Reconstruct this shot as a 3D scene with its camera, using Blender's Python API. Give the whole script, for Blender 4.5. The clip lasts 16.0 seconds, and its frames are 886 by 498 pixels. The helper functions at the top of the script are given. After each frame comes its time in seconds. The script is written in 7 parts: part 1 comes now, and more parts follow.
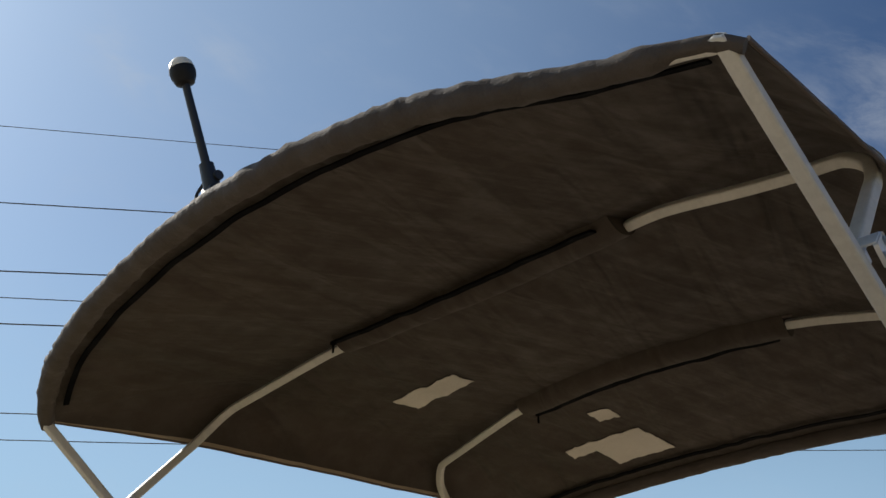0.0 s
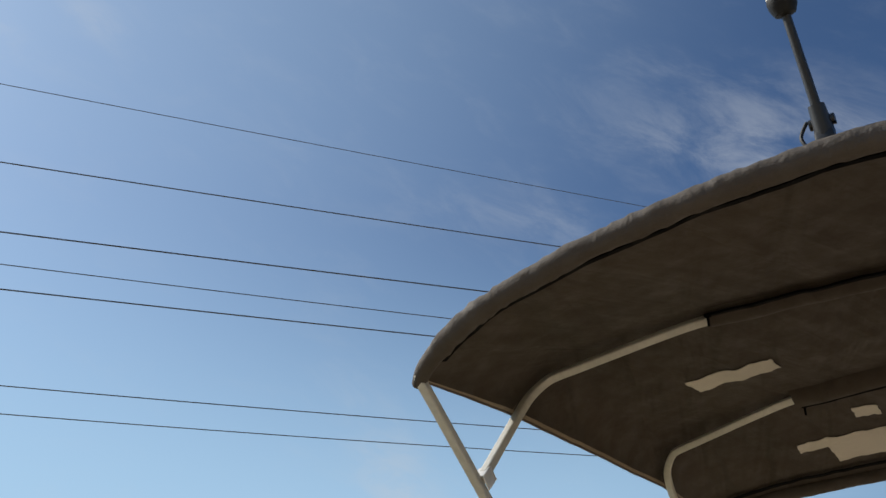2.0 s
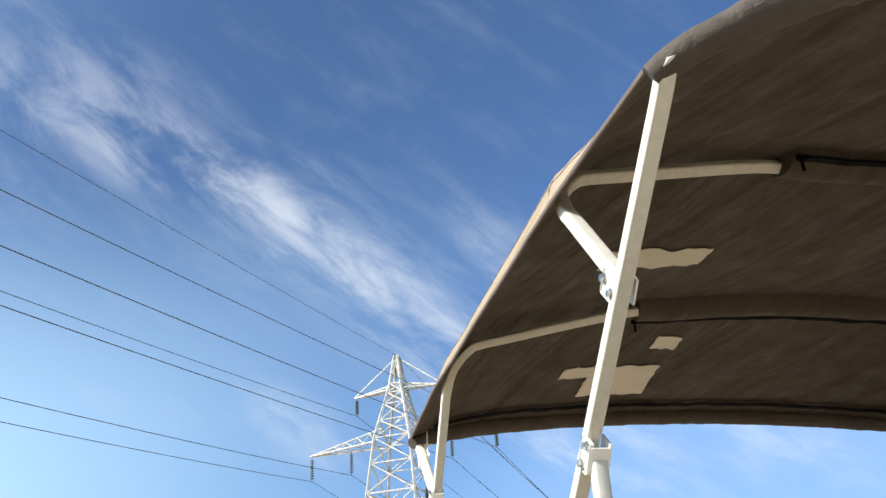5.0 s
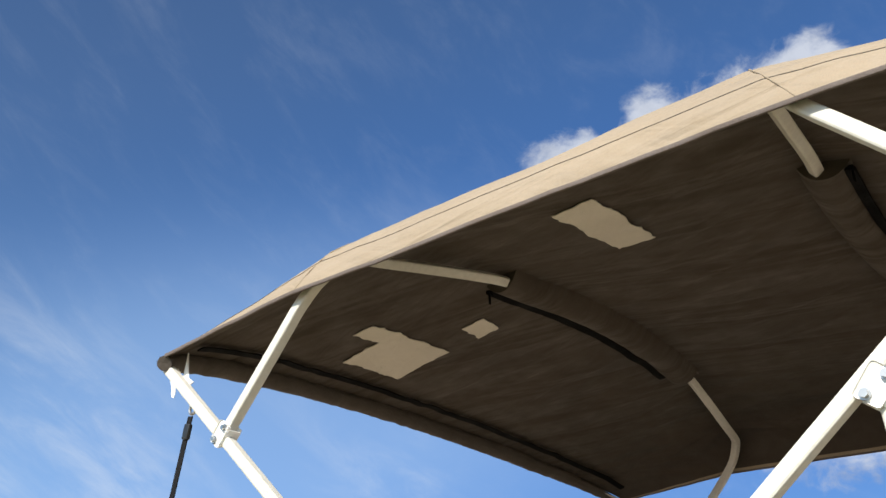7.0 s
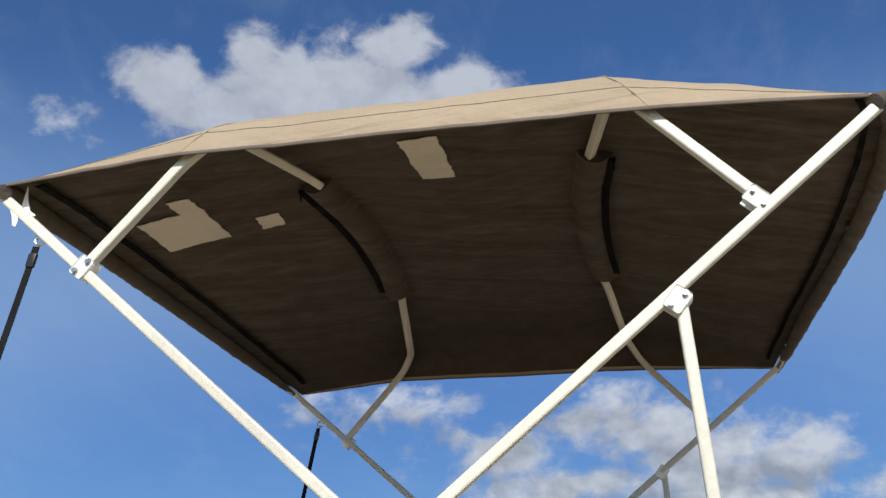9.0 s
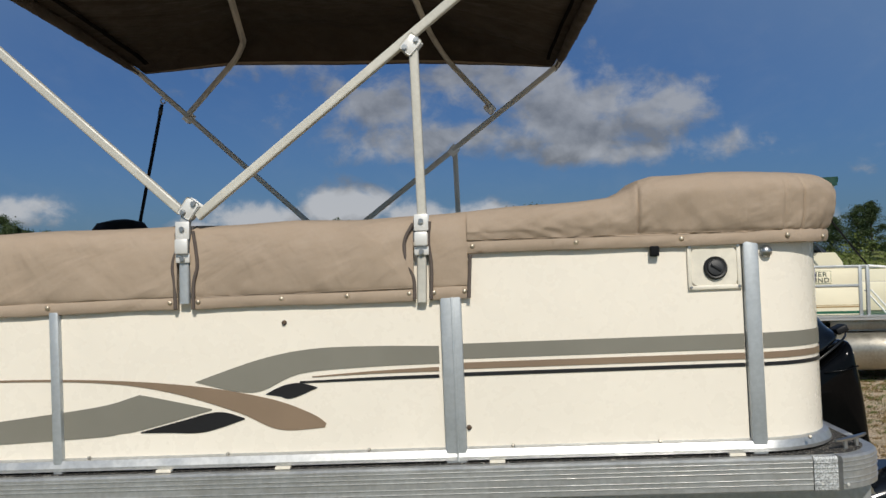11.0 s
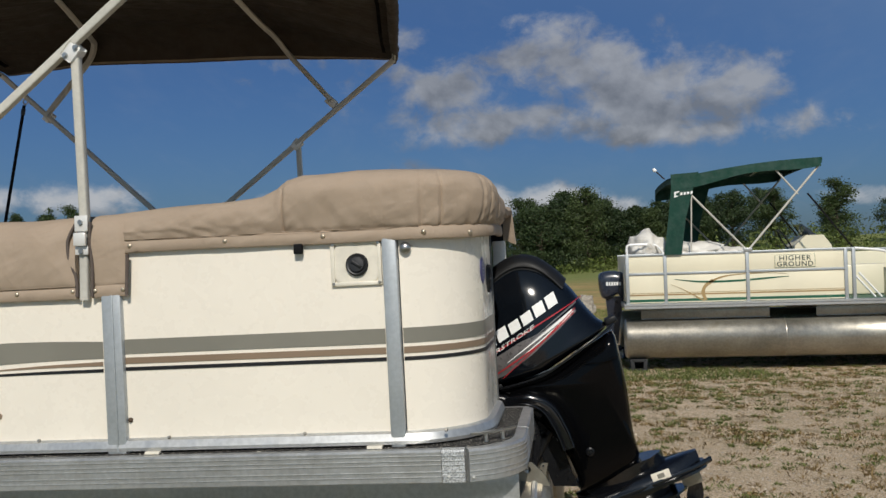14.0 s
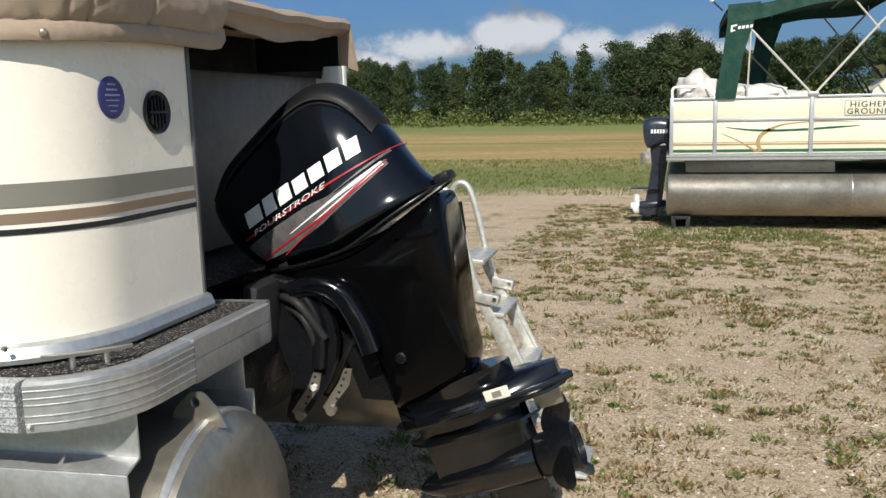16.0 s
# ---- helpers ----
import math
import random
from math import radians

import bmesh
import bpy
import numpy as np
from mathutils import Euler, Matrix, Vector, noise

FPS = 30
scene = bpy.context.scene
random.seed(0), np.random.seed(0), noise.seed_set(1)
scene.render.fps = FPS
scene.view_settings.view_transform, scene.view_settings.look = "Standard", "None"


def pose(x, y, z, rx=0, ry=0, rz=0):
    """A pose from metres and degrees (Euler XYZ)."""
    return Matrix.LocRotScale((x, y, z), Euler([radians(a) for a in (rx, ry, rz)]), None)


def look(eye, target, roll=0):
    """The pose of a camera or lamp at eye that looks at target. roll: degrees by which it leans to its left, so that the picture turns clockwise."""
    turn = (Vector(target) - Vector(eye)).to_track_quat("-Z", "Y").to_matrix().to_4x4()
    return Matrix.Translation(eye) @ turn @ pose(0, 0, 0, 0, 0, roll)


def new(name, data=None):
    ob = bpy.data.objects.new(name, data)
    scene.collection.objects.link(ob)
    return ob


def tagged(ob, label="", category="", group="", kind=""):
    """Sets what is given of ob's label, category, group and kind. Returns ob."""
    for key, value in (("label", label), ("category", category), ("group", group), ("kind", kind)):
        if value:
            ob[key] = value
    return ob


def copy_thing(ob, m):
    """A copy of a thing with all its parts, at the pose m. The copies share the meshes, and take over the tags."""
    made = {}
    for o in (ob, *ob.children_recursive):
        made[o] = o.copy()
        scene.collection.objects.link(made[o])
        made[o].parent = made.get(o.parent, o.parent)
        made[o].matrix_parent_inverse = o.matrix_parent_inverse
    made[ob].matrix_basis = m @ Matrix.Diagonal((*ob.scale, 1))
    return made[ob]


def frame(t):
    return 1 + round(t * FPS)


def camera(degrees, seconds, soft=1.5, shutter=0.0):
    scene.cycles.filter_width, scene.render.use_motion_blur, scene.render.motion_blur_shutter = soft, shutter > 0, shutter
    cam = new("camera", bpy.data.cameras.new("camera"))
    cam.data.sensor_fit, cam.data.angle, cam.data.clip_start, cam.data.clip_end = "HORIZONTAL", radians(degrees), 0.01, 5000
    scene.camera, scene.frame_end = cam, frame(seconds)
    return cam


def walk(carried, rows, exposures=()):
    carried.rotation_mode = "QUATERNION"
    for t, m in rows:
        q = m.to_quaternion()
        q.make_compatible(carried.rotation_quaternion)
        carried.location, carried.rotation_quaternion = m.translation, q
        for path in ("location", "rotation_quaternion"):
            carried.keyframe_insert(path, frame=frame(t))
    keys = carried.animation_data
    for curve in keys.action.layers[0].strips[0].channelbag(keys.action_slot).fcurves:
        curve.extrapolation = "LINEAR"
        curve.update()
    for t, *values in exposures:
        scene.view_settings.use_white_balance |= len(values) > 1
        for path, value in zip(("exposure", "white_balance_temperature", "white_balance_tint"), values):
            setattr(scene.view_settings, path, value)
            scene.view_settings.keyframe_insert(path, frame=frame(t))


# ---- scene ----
cam = camera(50.9, 16.0)

PATH = [
    (0, (0.055, 2.774, 1.615), (-1.192, 1.553, 2.59), -0.1),
    (0.5, (0.265, 2.476, 1.62), (-1.051, 1.323, 2.588), 0.0),
    (1, (0.525, 2.126, 1.618), (-0.848, 1.046, 2.592), 0.1),
    (1.5, (0.768, 1.818, 1.644), (-0.628, 0.762, 2.613), 0.1),
    (2, (0.878, 1.401, 1.629), (-0.565, 0.409, 2.594), 0.2),
    (2.5, (0.945, 0.990, 1.634), (-0.582, 0.147, 2.614), 0.6),
    (3, (0.920, 0.602, 1.685), (-0.721, -0.035, 2.635), -0.7),
    (3.2, (0.850, 0.459, 1.705), (-0.838, -0.105, 2.655), -0.9),
    (5.3, (-0.225, -0.692, 1.735), (-1.934, -0.179, 2.639), -1.9),
    (5.5, (-0.346, -0.783, 1.707), (-2.015, -0.19, 2.636), -0.6),
    (6, (-0.669, -0.953, 1.687), (-2.228, -0.117, 2.62), -0.6),
    (6.5, (-0.961, -1.13, 1.683), (-2.356, -0.037, 2.612), -1.2),
    (7, (-1.227, -1.324, 1.687), (-2.355, 0.041, 2.616), -1.2),
    (7.5, (-1.479, -1.438, 1.647), (-2.237, 0.162, 2.578), -1.0),
    (8, (-1.691, -1.613, 1.609), (-2.124, 0.1, 2.546), -1.0),
    (8.5, (-1.766, -1.827, 1.513), (-2.12, -0.085, 2.429), -1.4),
    (9, (-1.694, -1.996, 1.419), (-2.039, -0.188, 2.202), -1.6),
    (9.5, (-1.604, -2.139, 1.405), (-1.913, -0.225, 1.895), -1.2),
    (9.7, (-1.594, -2.188, 1.41), (-1.879, -0.239, 1.757), -1.0),
    (11.8, (-1.021, -3.008, 1.449), (-1.079, -1.01, 1.486), -1.6),
    (12, (-0.96, -3.062, 1.464), (-1.006, -1.063, 1.499), -1.5),
    (12.5, (-0.808, -3.112, 1.501), (-0.847, -1.113, 1.534), -1.6),
    (13, (-0.543, -3.097, 1.466), (-0.629, -1.099, 1.497), -1.8),
    (13.5, (-0.295, -2.92, 1.417), (-0.455, -0.927, 1.443), -1.9),
    (14, (-0.066, -2.643, 1.431), (-0.339, -0.662, 1.458), -1.9),
    (14.5, (0.277, -2.365, 1.405), (-0.059, -0.393, 1.436), -1.9),
    (15, (0.478, -2.083, 1.356), (0.13, -0.113, 1.38), -1.7),
    (15.5, (0.635, -1.697, 1.369), (0.256, 0.265, 1.308), -1.6),
    (16, (0.746, -1.393, 1.363), (0.261, 0.525, 1.067), -1.2),
]
EXPOSURES = [(0.0, -0.05), (0.5, -0.32), (1.0, 0.0), (1.5, 0.05), (3.2, 0.2), (5.3, 0.9), (6.0, 0.72), (7.0, 0.58), (8.0, 0.36), (9.2, 0.2), (9.6, 0.02), (10.5, -0.45), (11.8, -0.64), (14.5, -0.64), (15.0, -0.58), (15.5, -0.3), (16.0, -0.07)]
walk(cam, [(t, look(e, g, r)) for t, e, g, r in PATH], EXPOSURES)

# ---- world, sun ----
SUN_AZ, SUN_EL = 279.0, 41.0
sun_way = Vector((math.cos(radians(SUN_AZ)) * math.cos(radians(SUN_EL)), math.sin(radians(SUN_AZ)) * math.cos(radians(SUN_EL)), math.sin(radians(SUN_EL))))
lamp = bpy.data.lights.new("sun", "SUN")
lamp.energy, lamp.angle, lamp.color = 5.0, radians(0.53), (1.0, 0.94, 0.84)
sun = new("sun", lamp)
sun.matrix_world = look(sun_way * 60, (0, 0, 0))


class Nodes:
    """Small helper to chain shader nodes."""

    def __init__(self, tree):
        self.t = tree
        tree.nodes.clear()

    def add(self, kind, **inputs):
        n = self.t.nodes.new(kind)
        for k, v in inputs.items():
            self.put(n, k, v)
        return n

    def put(self, n, k, v):
        s = n.inputs[int(k[1:])] if k[0] == "i" and k[1:].isdigit() else n.inputs[k.replace("_", " ")]
        if isinstance(v, bpy.types.NodeSocket):
            self.t.links.new(v, s)
        else:
            s.default_value = v

    def math(self, op, a, b=0.0, c=0.0, clamp=False):
        n = self.t.nodes.new("ShaderNodeMath")
        n.operation, n.use_clamp = op, clamp
        for i, v in enumerate((a, b, c)):
            self.put(n, "i%d" % i, v)
        return n.outputs[0]

    def ramp(self, v, lo, hi, a=0.0, b=1.0, smooth=True):
        n = self.t.nodes.new("ShaderNodeMapRange")
        n.interpolation_type = "SMOOTHSTEP" if smooth else "LINEAR"
        for i, x in enumerate((v, lo, hi, a, b)):
            self.put(n, "i%d" % i, x)
        return n.outputs[0]

    def mix(self, f, a, b, mode="MIX"):
        n = self.t.nodes.new("ShaderNodeMix")
        n.data_type, n.blend_type = "RGBA", mode
        n.clamp_factor = False
        for k, v in (("i0", f), ("i6", a), ("i7", b)):
            if not isinstance(v, bpy.types.NodeSocket) and k != "i0":
                v = (*v, 1.0)[:4]
            self.put(n, k, v)
        return n.outputs[2]

    def noise(self, scale, detail=4.0, rough=0.55, vector=None, distort=0.0):
        n = self.t.nodes.new("ShaderNodeTexNoise")
        for k, v in (("Scale", scale), ("Detail", detail), ("Roughness", rough), ("Distortion", distort)):
            self.put(n, k, v)
        if vector is not None:
            self.put(n, "Vector", vector)
        return n.outputs["Fac"]


# clouds: azimuth, elevation, half widths, lean, weight (degrees); heaped clouds and thin streaks
HEAPS = ((108, 32.6, 7, 2.5, 0, 1.35), (100, 32.4, 5, 2.0, 0, 1.2), (114.2, 34.4, 2.0, 1.9, 0, 1.1), (104, 35.0, 2.6, 1.8, 0, 1.15), (119.5, 32.0, 2.8, 2.2, 0, 1.15),
         (117, 30.8, 4, 1.9, 0, 1.1), (125.7, 28.7, 3.4, 1.7, 0, .65), (130, 27, 4, 2, 0, .45), (94, 32.4, 2.5, 1.1, 0, .55),
         (97, 11, 8, 2.4, 0, .80), (90, 11.6, 7, 2.4, 0, .88), (85, 9.7, 6.0, 2.5, 0, 1.0), (80.5, 9.5, 3.4, 2.2, 0, 1.0), (92, 8.4, 8, 1.6, 0, .82),
         (84, 7.4, 7, 1.0, 0, .85), (104, 13.4, 6, 2.0, 0, .80), (109, 12.6, 4, 1.6, 0, .62), (76.5, 7.4, 4.5, 1.4, 0, .78), (101, 9.2, 5, 1.5, 0, .6), (93, 14, 6, 1.2, 0, .6),
         (99.3, 4.4, 3.0, 1.3, 0, 1.3), (95, 3.6, 3.4, 1.1, 0, 1.2), (91.5, 3.4, 3.6, 1.1, 0, 1.25), (104.8, 3.7, 3.4, 1.1, 0, 1.15), (107.8, 2.8, 3, .8, 0, 1.1), (88, 2.9, 3, .8, 0, 1.0),
         (119, 4.2, 4.5, 1.0, 0, .85), (124, 4.1, 2.2, 1.0, 0, .95), (73, 2.9, 4, .9, 0, .9), (140, 4, 9, 1.2, 0, .6), (60, 6, 9, 2.4, 0, .7))
STREAKS = ((160.5, 22, 6, 1.5, 47, .75), (161.5, 17.4, 5.5, 1.8, 47, .85), (158, 14.4, 4.5, 1.6, 47, .8), (178, 27.4, 13.0, 1.9, 32, 1.0), (187, 31.2, 6.0, 1.7, 14, .8), (168, 20.4, 5.5, 2.4, 40, .8), (161.5, 13.4, 5, 1.2, 20, .85),
           (153, 17, 6, 2.6, 40, .6), (149, 14, 5, 3, 60, .55), (178, 16, 3.6, 1.2, 40, .5), (187.5, 32.4, 8, 1.7, 20, .65), (249.5, 39.4, 1.2, .8, 20, .6),
           (247.6, 37.6, 1.5, .9, 30, .5), (241, 39.6, 1.6, .8, 20, .35), (217, 14.5, 5, 1.6, 60, .6), (132, 13, 4, 1.4, 30, .55), (205, 30, 8, 1.2, 10, .28), (195, 33.6, 5, 2.0, 20, .5))

world = bpy.data.worlds.new("sky")
scene.world = world
world.use_nodes = True
w = Nodes(world.node_tree)
way = w.add("ShaderNodeTexCoord").outputs["Generated"]
axes = w.add("ShaderNodeSeparateXYZ", Vector=way).outputs
# azimuth from -30 to 330 degrees, anticlockwise from +x
C150, S150 = math.cos(radians(150)), math.sin(radians(150))
flat_u = w.math("ADD", w.math("MULTIPLY", axes[0], C150), w.math("MULTIPLY", axes[1], S150))
flat_v = w.math("ADD", w.math("MULTIPLY", axes[0], -S150), w.math("MULTIPLY", axes[1], C150))
az = w.math("ADD", w.math("MULTIPLY", w.math("ARCTAN2", flat_v, flat_u), 180 / math.pi), 150.0)
el = w.math("MULTIPLY", w.math("ARCSINE", axes[2]), 180 / math.pi)
spread = w.add("ShaderNodeVectorMath", i0=way, i1=(1.0, 1.0, 1.35))
spread.operation = "MULTIPLY"
puff = w.math("ADD", w.math("MULTIPLY", w.noise(9.0, 9.0, 0.58, spread.outputs[0], 0.2), 0.58), w.math("MULTIPLY", w.noise(27.0, 7.0, 0.62, spread.outputs[0], 0.35), 0.42))
raised = w.add("ShaderNodeVectorMath", i0=spread.outputs[0], i1=(0.0, 0.0, 0.03))
puff_up = w.noise(16.0, 7.0, 0.55, raised.outputs[0], 0.2)
puff_here = w.noise(16.0, 7.0, 0.55, spread.outputs[0], 0.2)
# thin cloud is drawn out along its streaks
wisp_along = w.math("ADD", w.math("MULTIPLY", axes[1], -2.2), w.math("MULTIPLY", axes[2], 1.5))
wisp_over = w.math("ADD", w.math("MULTIPLY", axes[1], 5.4), w.math("MULTIPLY", axes[2], 8.2))
wisp_way = w.add("ShaderNodeCombineXYZ", X=w.math("MULTIPLY", axes[0], 5.0), Y=wisp_along, Z=wisp_over)
wisp = w.noise(2.6, 10.0, 0.64, wisp_way.outputs[0], 0.35)


def blobs(rows, el=el):
    total = None
    for a, e, sx, sy, lean, weight in rows:
        k = math.cos(radians(e))
        c, s = math.cos(radians(lean)), math.sin(radians(lean))
        dx = w.math("MULTIPLY", w.math("SUBTRACT", az, float(a)), k)
        dy = w.math("SUBTRACT", el, float(e))
        u = w.math("ADD", w.math("MULTIPLY", dx, c / sx), w.math("MULTIPLY", dy, s / sx))
        v = w.math("ADD", w.math("MULTIPLY", dx, -s / sy), w.math("MULTIPLY", dy, c / sy))
        r = w.math("ADD", w.math("MULTIPLY", u, u), w.math("MULTIPLY", v, v))
        g = w.math("MULTIPLY", w.math("EXPONENT", w.math("MULTIPLY", r, -0.7)), float(weight))
        total = g if total is None else w.math("MAXIMUM", total, g)
    return total


heap = blobs(HEAPS)
density = w.math("ADD", w.math("MULTIPLY", heap, 0.80), w.math("MULTIPLY", w.math("SUBTRACT", puff, 0.5), 2.1))
heap_mask = w.math("MULTIPLY", w.ramp(density, 0.33, 0.76), w.ramp(heap, 0.05, 0.32))
heap_up = blobs(HEAPS, w.math("ADD", el, 1.6))
crest = w.math("ADD", w.math("MULTIPLY", w.math("SUBTRACT", heap, heap_up), 0.7), w.math("MULTIPLY", w.math("SUBTRACT", puff_here, puff_up), 1.9))
streak = blobs(STREAKS)
streak_mask = w.math("MULTIPLY", w.math("MULTIPLY", streak, w.ramp(wisp, 0.33, 0.72)), 0.62)
haze = w.math("MULTIPLY", w.ramp(wisp, 0.45, 0.85), 0.08)
sky = w.t.nodes.new("ShaderNodeTexSky")
sky.sky_type, sky.sun_disc = "NISHITA", False
sky.sun_elevation, sky.sun_rotation = radians(SUN_EL), radians(90 - SUN_AZ)
sky.air_density, sky.dust_density, sky.ozone_density, sky.altitude = 1.0, 1.3, 3.0, 200
SKY = 0.073
clear = w.mix(1.0, sky.outputs[0], (0.80, 1.0, 1.20), "MULTIPLY")
# the haze is bright round the sun and thin opposite it
facing = w.add("ShaderNodeVectorMath", i0=way, i1=tuple(sun_way))
facing.operation = "DOT_PRODUCT"
facing = facing.outputs["Value"]
thin_air = w.ramp(facing, -0.75, -0.25, 0.72, 1.0)
thin_air = w.math("MULTIPLY", thin_air, w.ramp(facing, 0.0, 0.35, 1.0, 0.86))
clear = w.mix(1.0, clear, w.add("ShaderNodeCombineColor", Red=w.math("MULTIPLY", thin_air, w.ramp(facing, 0.1, -0.3, 1.0, 0.79)), Green=w.math("MULTIPLY", thin_air, w.ramp(facing, -0.1, -0.6, 1.0, 0.93)), Blue=w.math("MULTIPLY", thin_air, w.ramp(facing, 0.1, -0.3, 1.0, 1.16))).outputs[0], "MULTIPLY")
aureole = w.math("MULTIPLY", w.ramp(facing, 0.36, 0.98), 2.6)
clear = w.mix(aureole, clear, (0.80, 1.05, 1.20), "ADD")
low_haze = w.math("MULTIPLY", w.math("MULTIPLY", w.ramp(el, 32.0, 6.0), w.ramp(facing, -0.15, 0.4)), 0.93)
clear = w.mix(low_haze, clear, (5.6, 8.5, 11.2))
# pale air opposite the sun, over the horizon haze
pale = w.math("MULTIPLY", w.math("MULTIPLY", w.ramp(el, 34.0, 20.0), w.ramp(facing, -0.60, -0.42)), w.ramp(facing, 0.0, -0.25))
clear = w.mix(w.math("MULTIPLY", pale, 0.34), clear, (4.6, 6.6, 9.2))
crest_lit = w.ramp(crest, -0.30, 0.42, smooth=False)
crest_lit = w.math("MINIMUM", 1.0, w.math("MAXIMUM", 0.0, crest_lit))
shade = w.math("ADD", w.ramp(el, 8.0, 26.0, 3.9, 6.2), w.math("MULTIPLY", crest_lit, w.math("MINIMUM", w.ramp(el, 5.0, 10.0, 6.2, 3.9), w.ramp(el, 4.0, 24.0, 6.2, 2.0))))
lit = w.mix(1.0, (0.97, 1.0, 1.05), w.add("ShaderNodeCombineColor", Red=shade, Green=shade, Blue=shade).outputs[0], "MULTIPLY")
veil = w.math("ADD", streak_mask, haze)
with_wisps = w.mix(veil, clear, (7.2, 7.7, 8.3))
full = w.mix(w.math("MULTIPLY", heap_mask, w.math("MULTIPLY", w.ramp(el, 4.0, 9.0, 0.92, 0.80), w.ramp(el, 20.0, 30.0, 1.0, 0.86))), with_wisps, lit)
back = w.add("ShaderNodeBackground", Color=full, Strength=SKY)
w.t.links.new(back.outputs[0], w.add("ShaderNodeOutputWorld").inputs[0])


# ---- materials ----
def material(name, color, rough=0.6, metal=0.0, grain=None, tint=None, bump=(), coat=0.0, spots=None, random_tint=0.0, sheen=0.0, thin=0.0, wide=(0.12, 1.6), spec=0.5, folds=()):
    """A surface: base colour varied at two scales (wide: amount, scale; grain: amount, scale), bump rows of (scale, height), spots (scale, low, colour),
    folds (two axes along which a drawn-out noise runs, height)."""
    m = bpy.data.materials.new(name)
    m.use_nodes = True
    n = Nodes(m.node_tree)
    where = n.add("ShaderNodeTexCoord").outputs["Object"]
    big = n.noise(wide[1], 5.0, 0.6, where)
    col = n.mix(n.ramp(big, 0.3, 0.7), tuple(c * (1 - wide[0]) for c in color), tuple(min(1, c * (1 + wide[0])) for c in (tint or color)))
    if grain:
        g = n.noise(grain[1], 3.0, 0.6, where)
        col = n.mix(grain[0], col, n.mix(n.ramp(g, 0.35, 0.65), (0.0, 0.0, 0.0), tuple(min(1.0, c * 1.9) for c in color)), "MIX")
    if spots:
        s = n.noise(spots[0], 6.0, 0.7, where)
        col = n.mix(n.ramp(s, spots[1], spots[1] + 0.12), col, spots[2])
    if random_tint:
        r = n.add("ShaderNodeObjectInfo").outputs["Random"]
        col = n.mix(1.0, col, n.mix(r, (1 - random_tint,) * 3, (1 + random_tint,) * 3), "MULTIPLY")
    p = n.add("ShaderNodeBsdfPrincipled", Base_Color=col, Metallic=metal)
    r = n.noise(wide[1] * 7, 4.0, 0.6, where)
    n.put(p, "Roughness", n.ramp(r, 0.25, 0.75, max(0.02, rough * 0.8), min(1.0, rough * 1.2)))
    n.put(p, "Coat Weight", coat)
    n.put(p, "Specular IOR Level", spec)
    n.put(p, "Coat Roughness", 0.06)
    n.put(p, "Sheen Weight", sheen)
    normal = None
    for scale, height in bump:
        b = n.add("ShaderNodeBump", Height=n.noise(scale, 4.0, 0.6, where), Distance=height)
        n.put(b, "Strength", 1.0)
        if normal:
            n.put(b, "Normal", normal)
        normal = b.outputs[0]
    for along_fold, over_fold, height in folds:
        a = n.add("ShaderNodeVectorMath", i0=where, i1=along_fold)
        b = n.add("ShaderNodeVectorMath", i0=where, i1=over_fold)
        a.operation = b.operation = "DOT_PRODUCT"
        drawn = n.add("ShaderNodeCombineXYZ", X=a.outputs["Value"], Y=b.outputs["Value"], Z=float(height))
        b = n.add("ShaderNodeBump", Height=n.noise(1.0, 3.0, 0.45, drawn.outputs[0], 0.4), Distance=height)
        if normal:
            n.put(b, "Normal", normal)
        normal = b.outputs[0]
    if normal:
        n.put(p, "Normal", normal)
    out = p.outputs[0]
    if thin:
        glow = n.add("ShaderNodeBsdfTranslucent", Color=col)
        both = n.add("ShaderNodeMixShader", i0=thin)
        n.put(both, "i1", out)
        n.put(both, "i2", glow.outputs[0])
        out = both.outputs[0]
    n.t.links.new(out, n.add("ShaderNodeOutputMaterial").inputs[0])
    return m


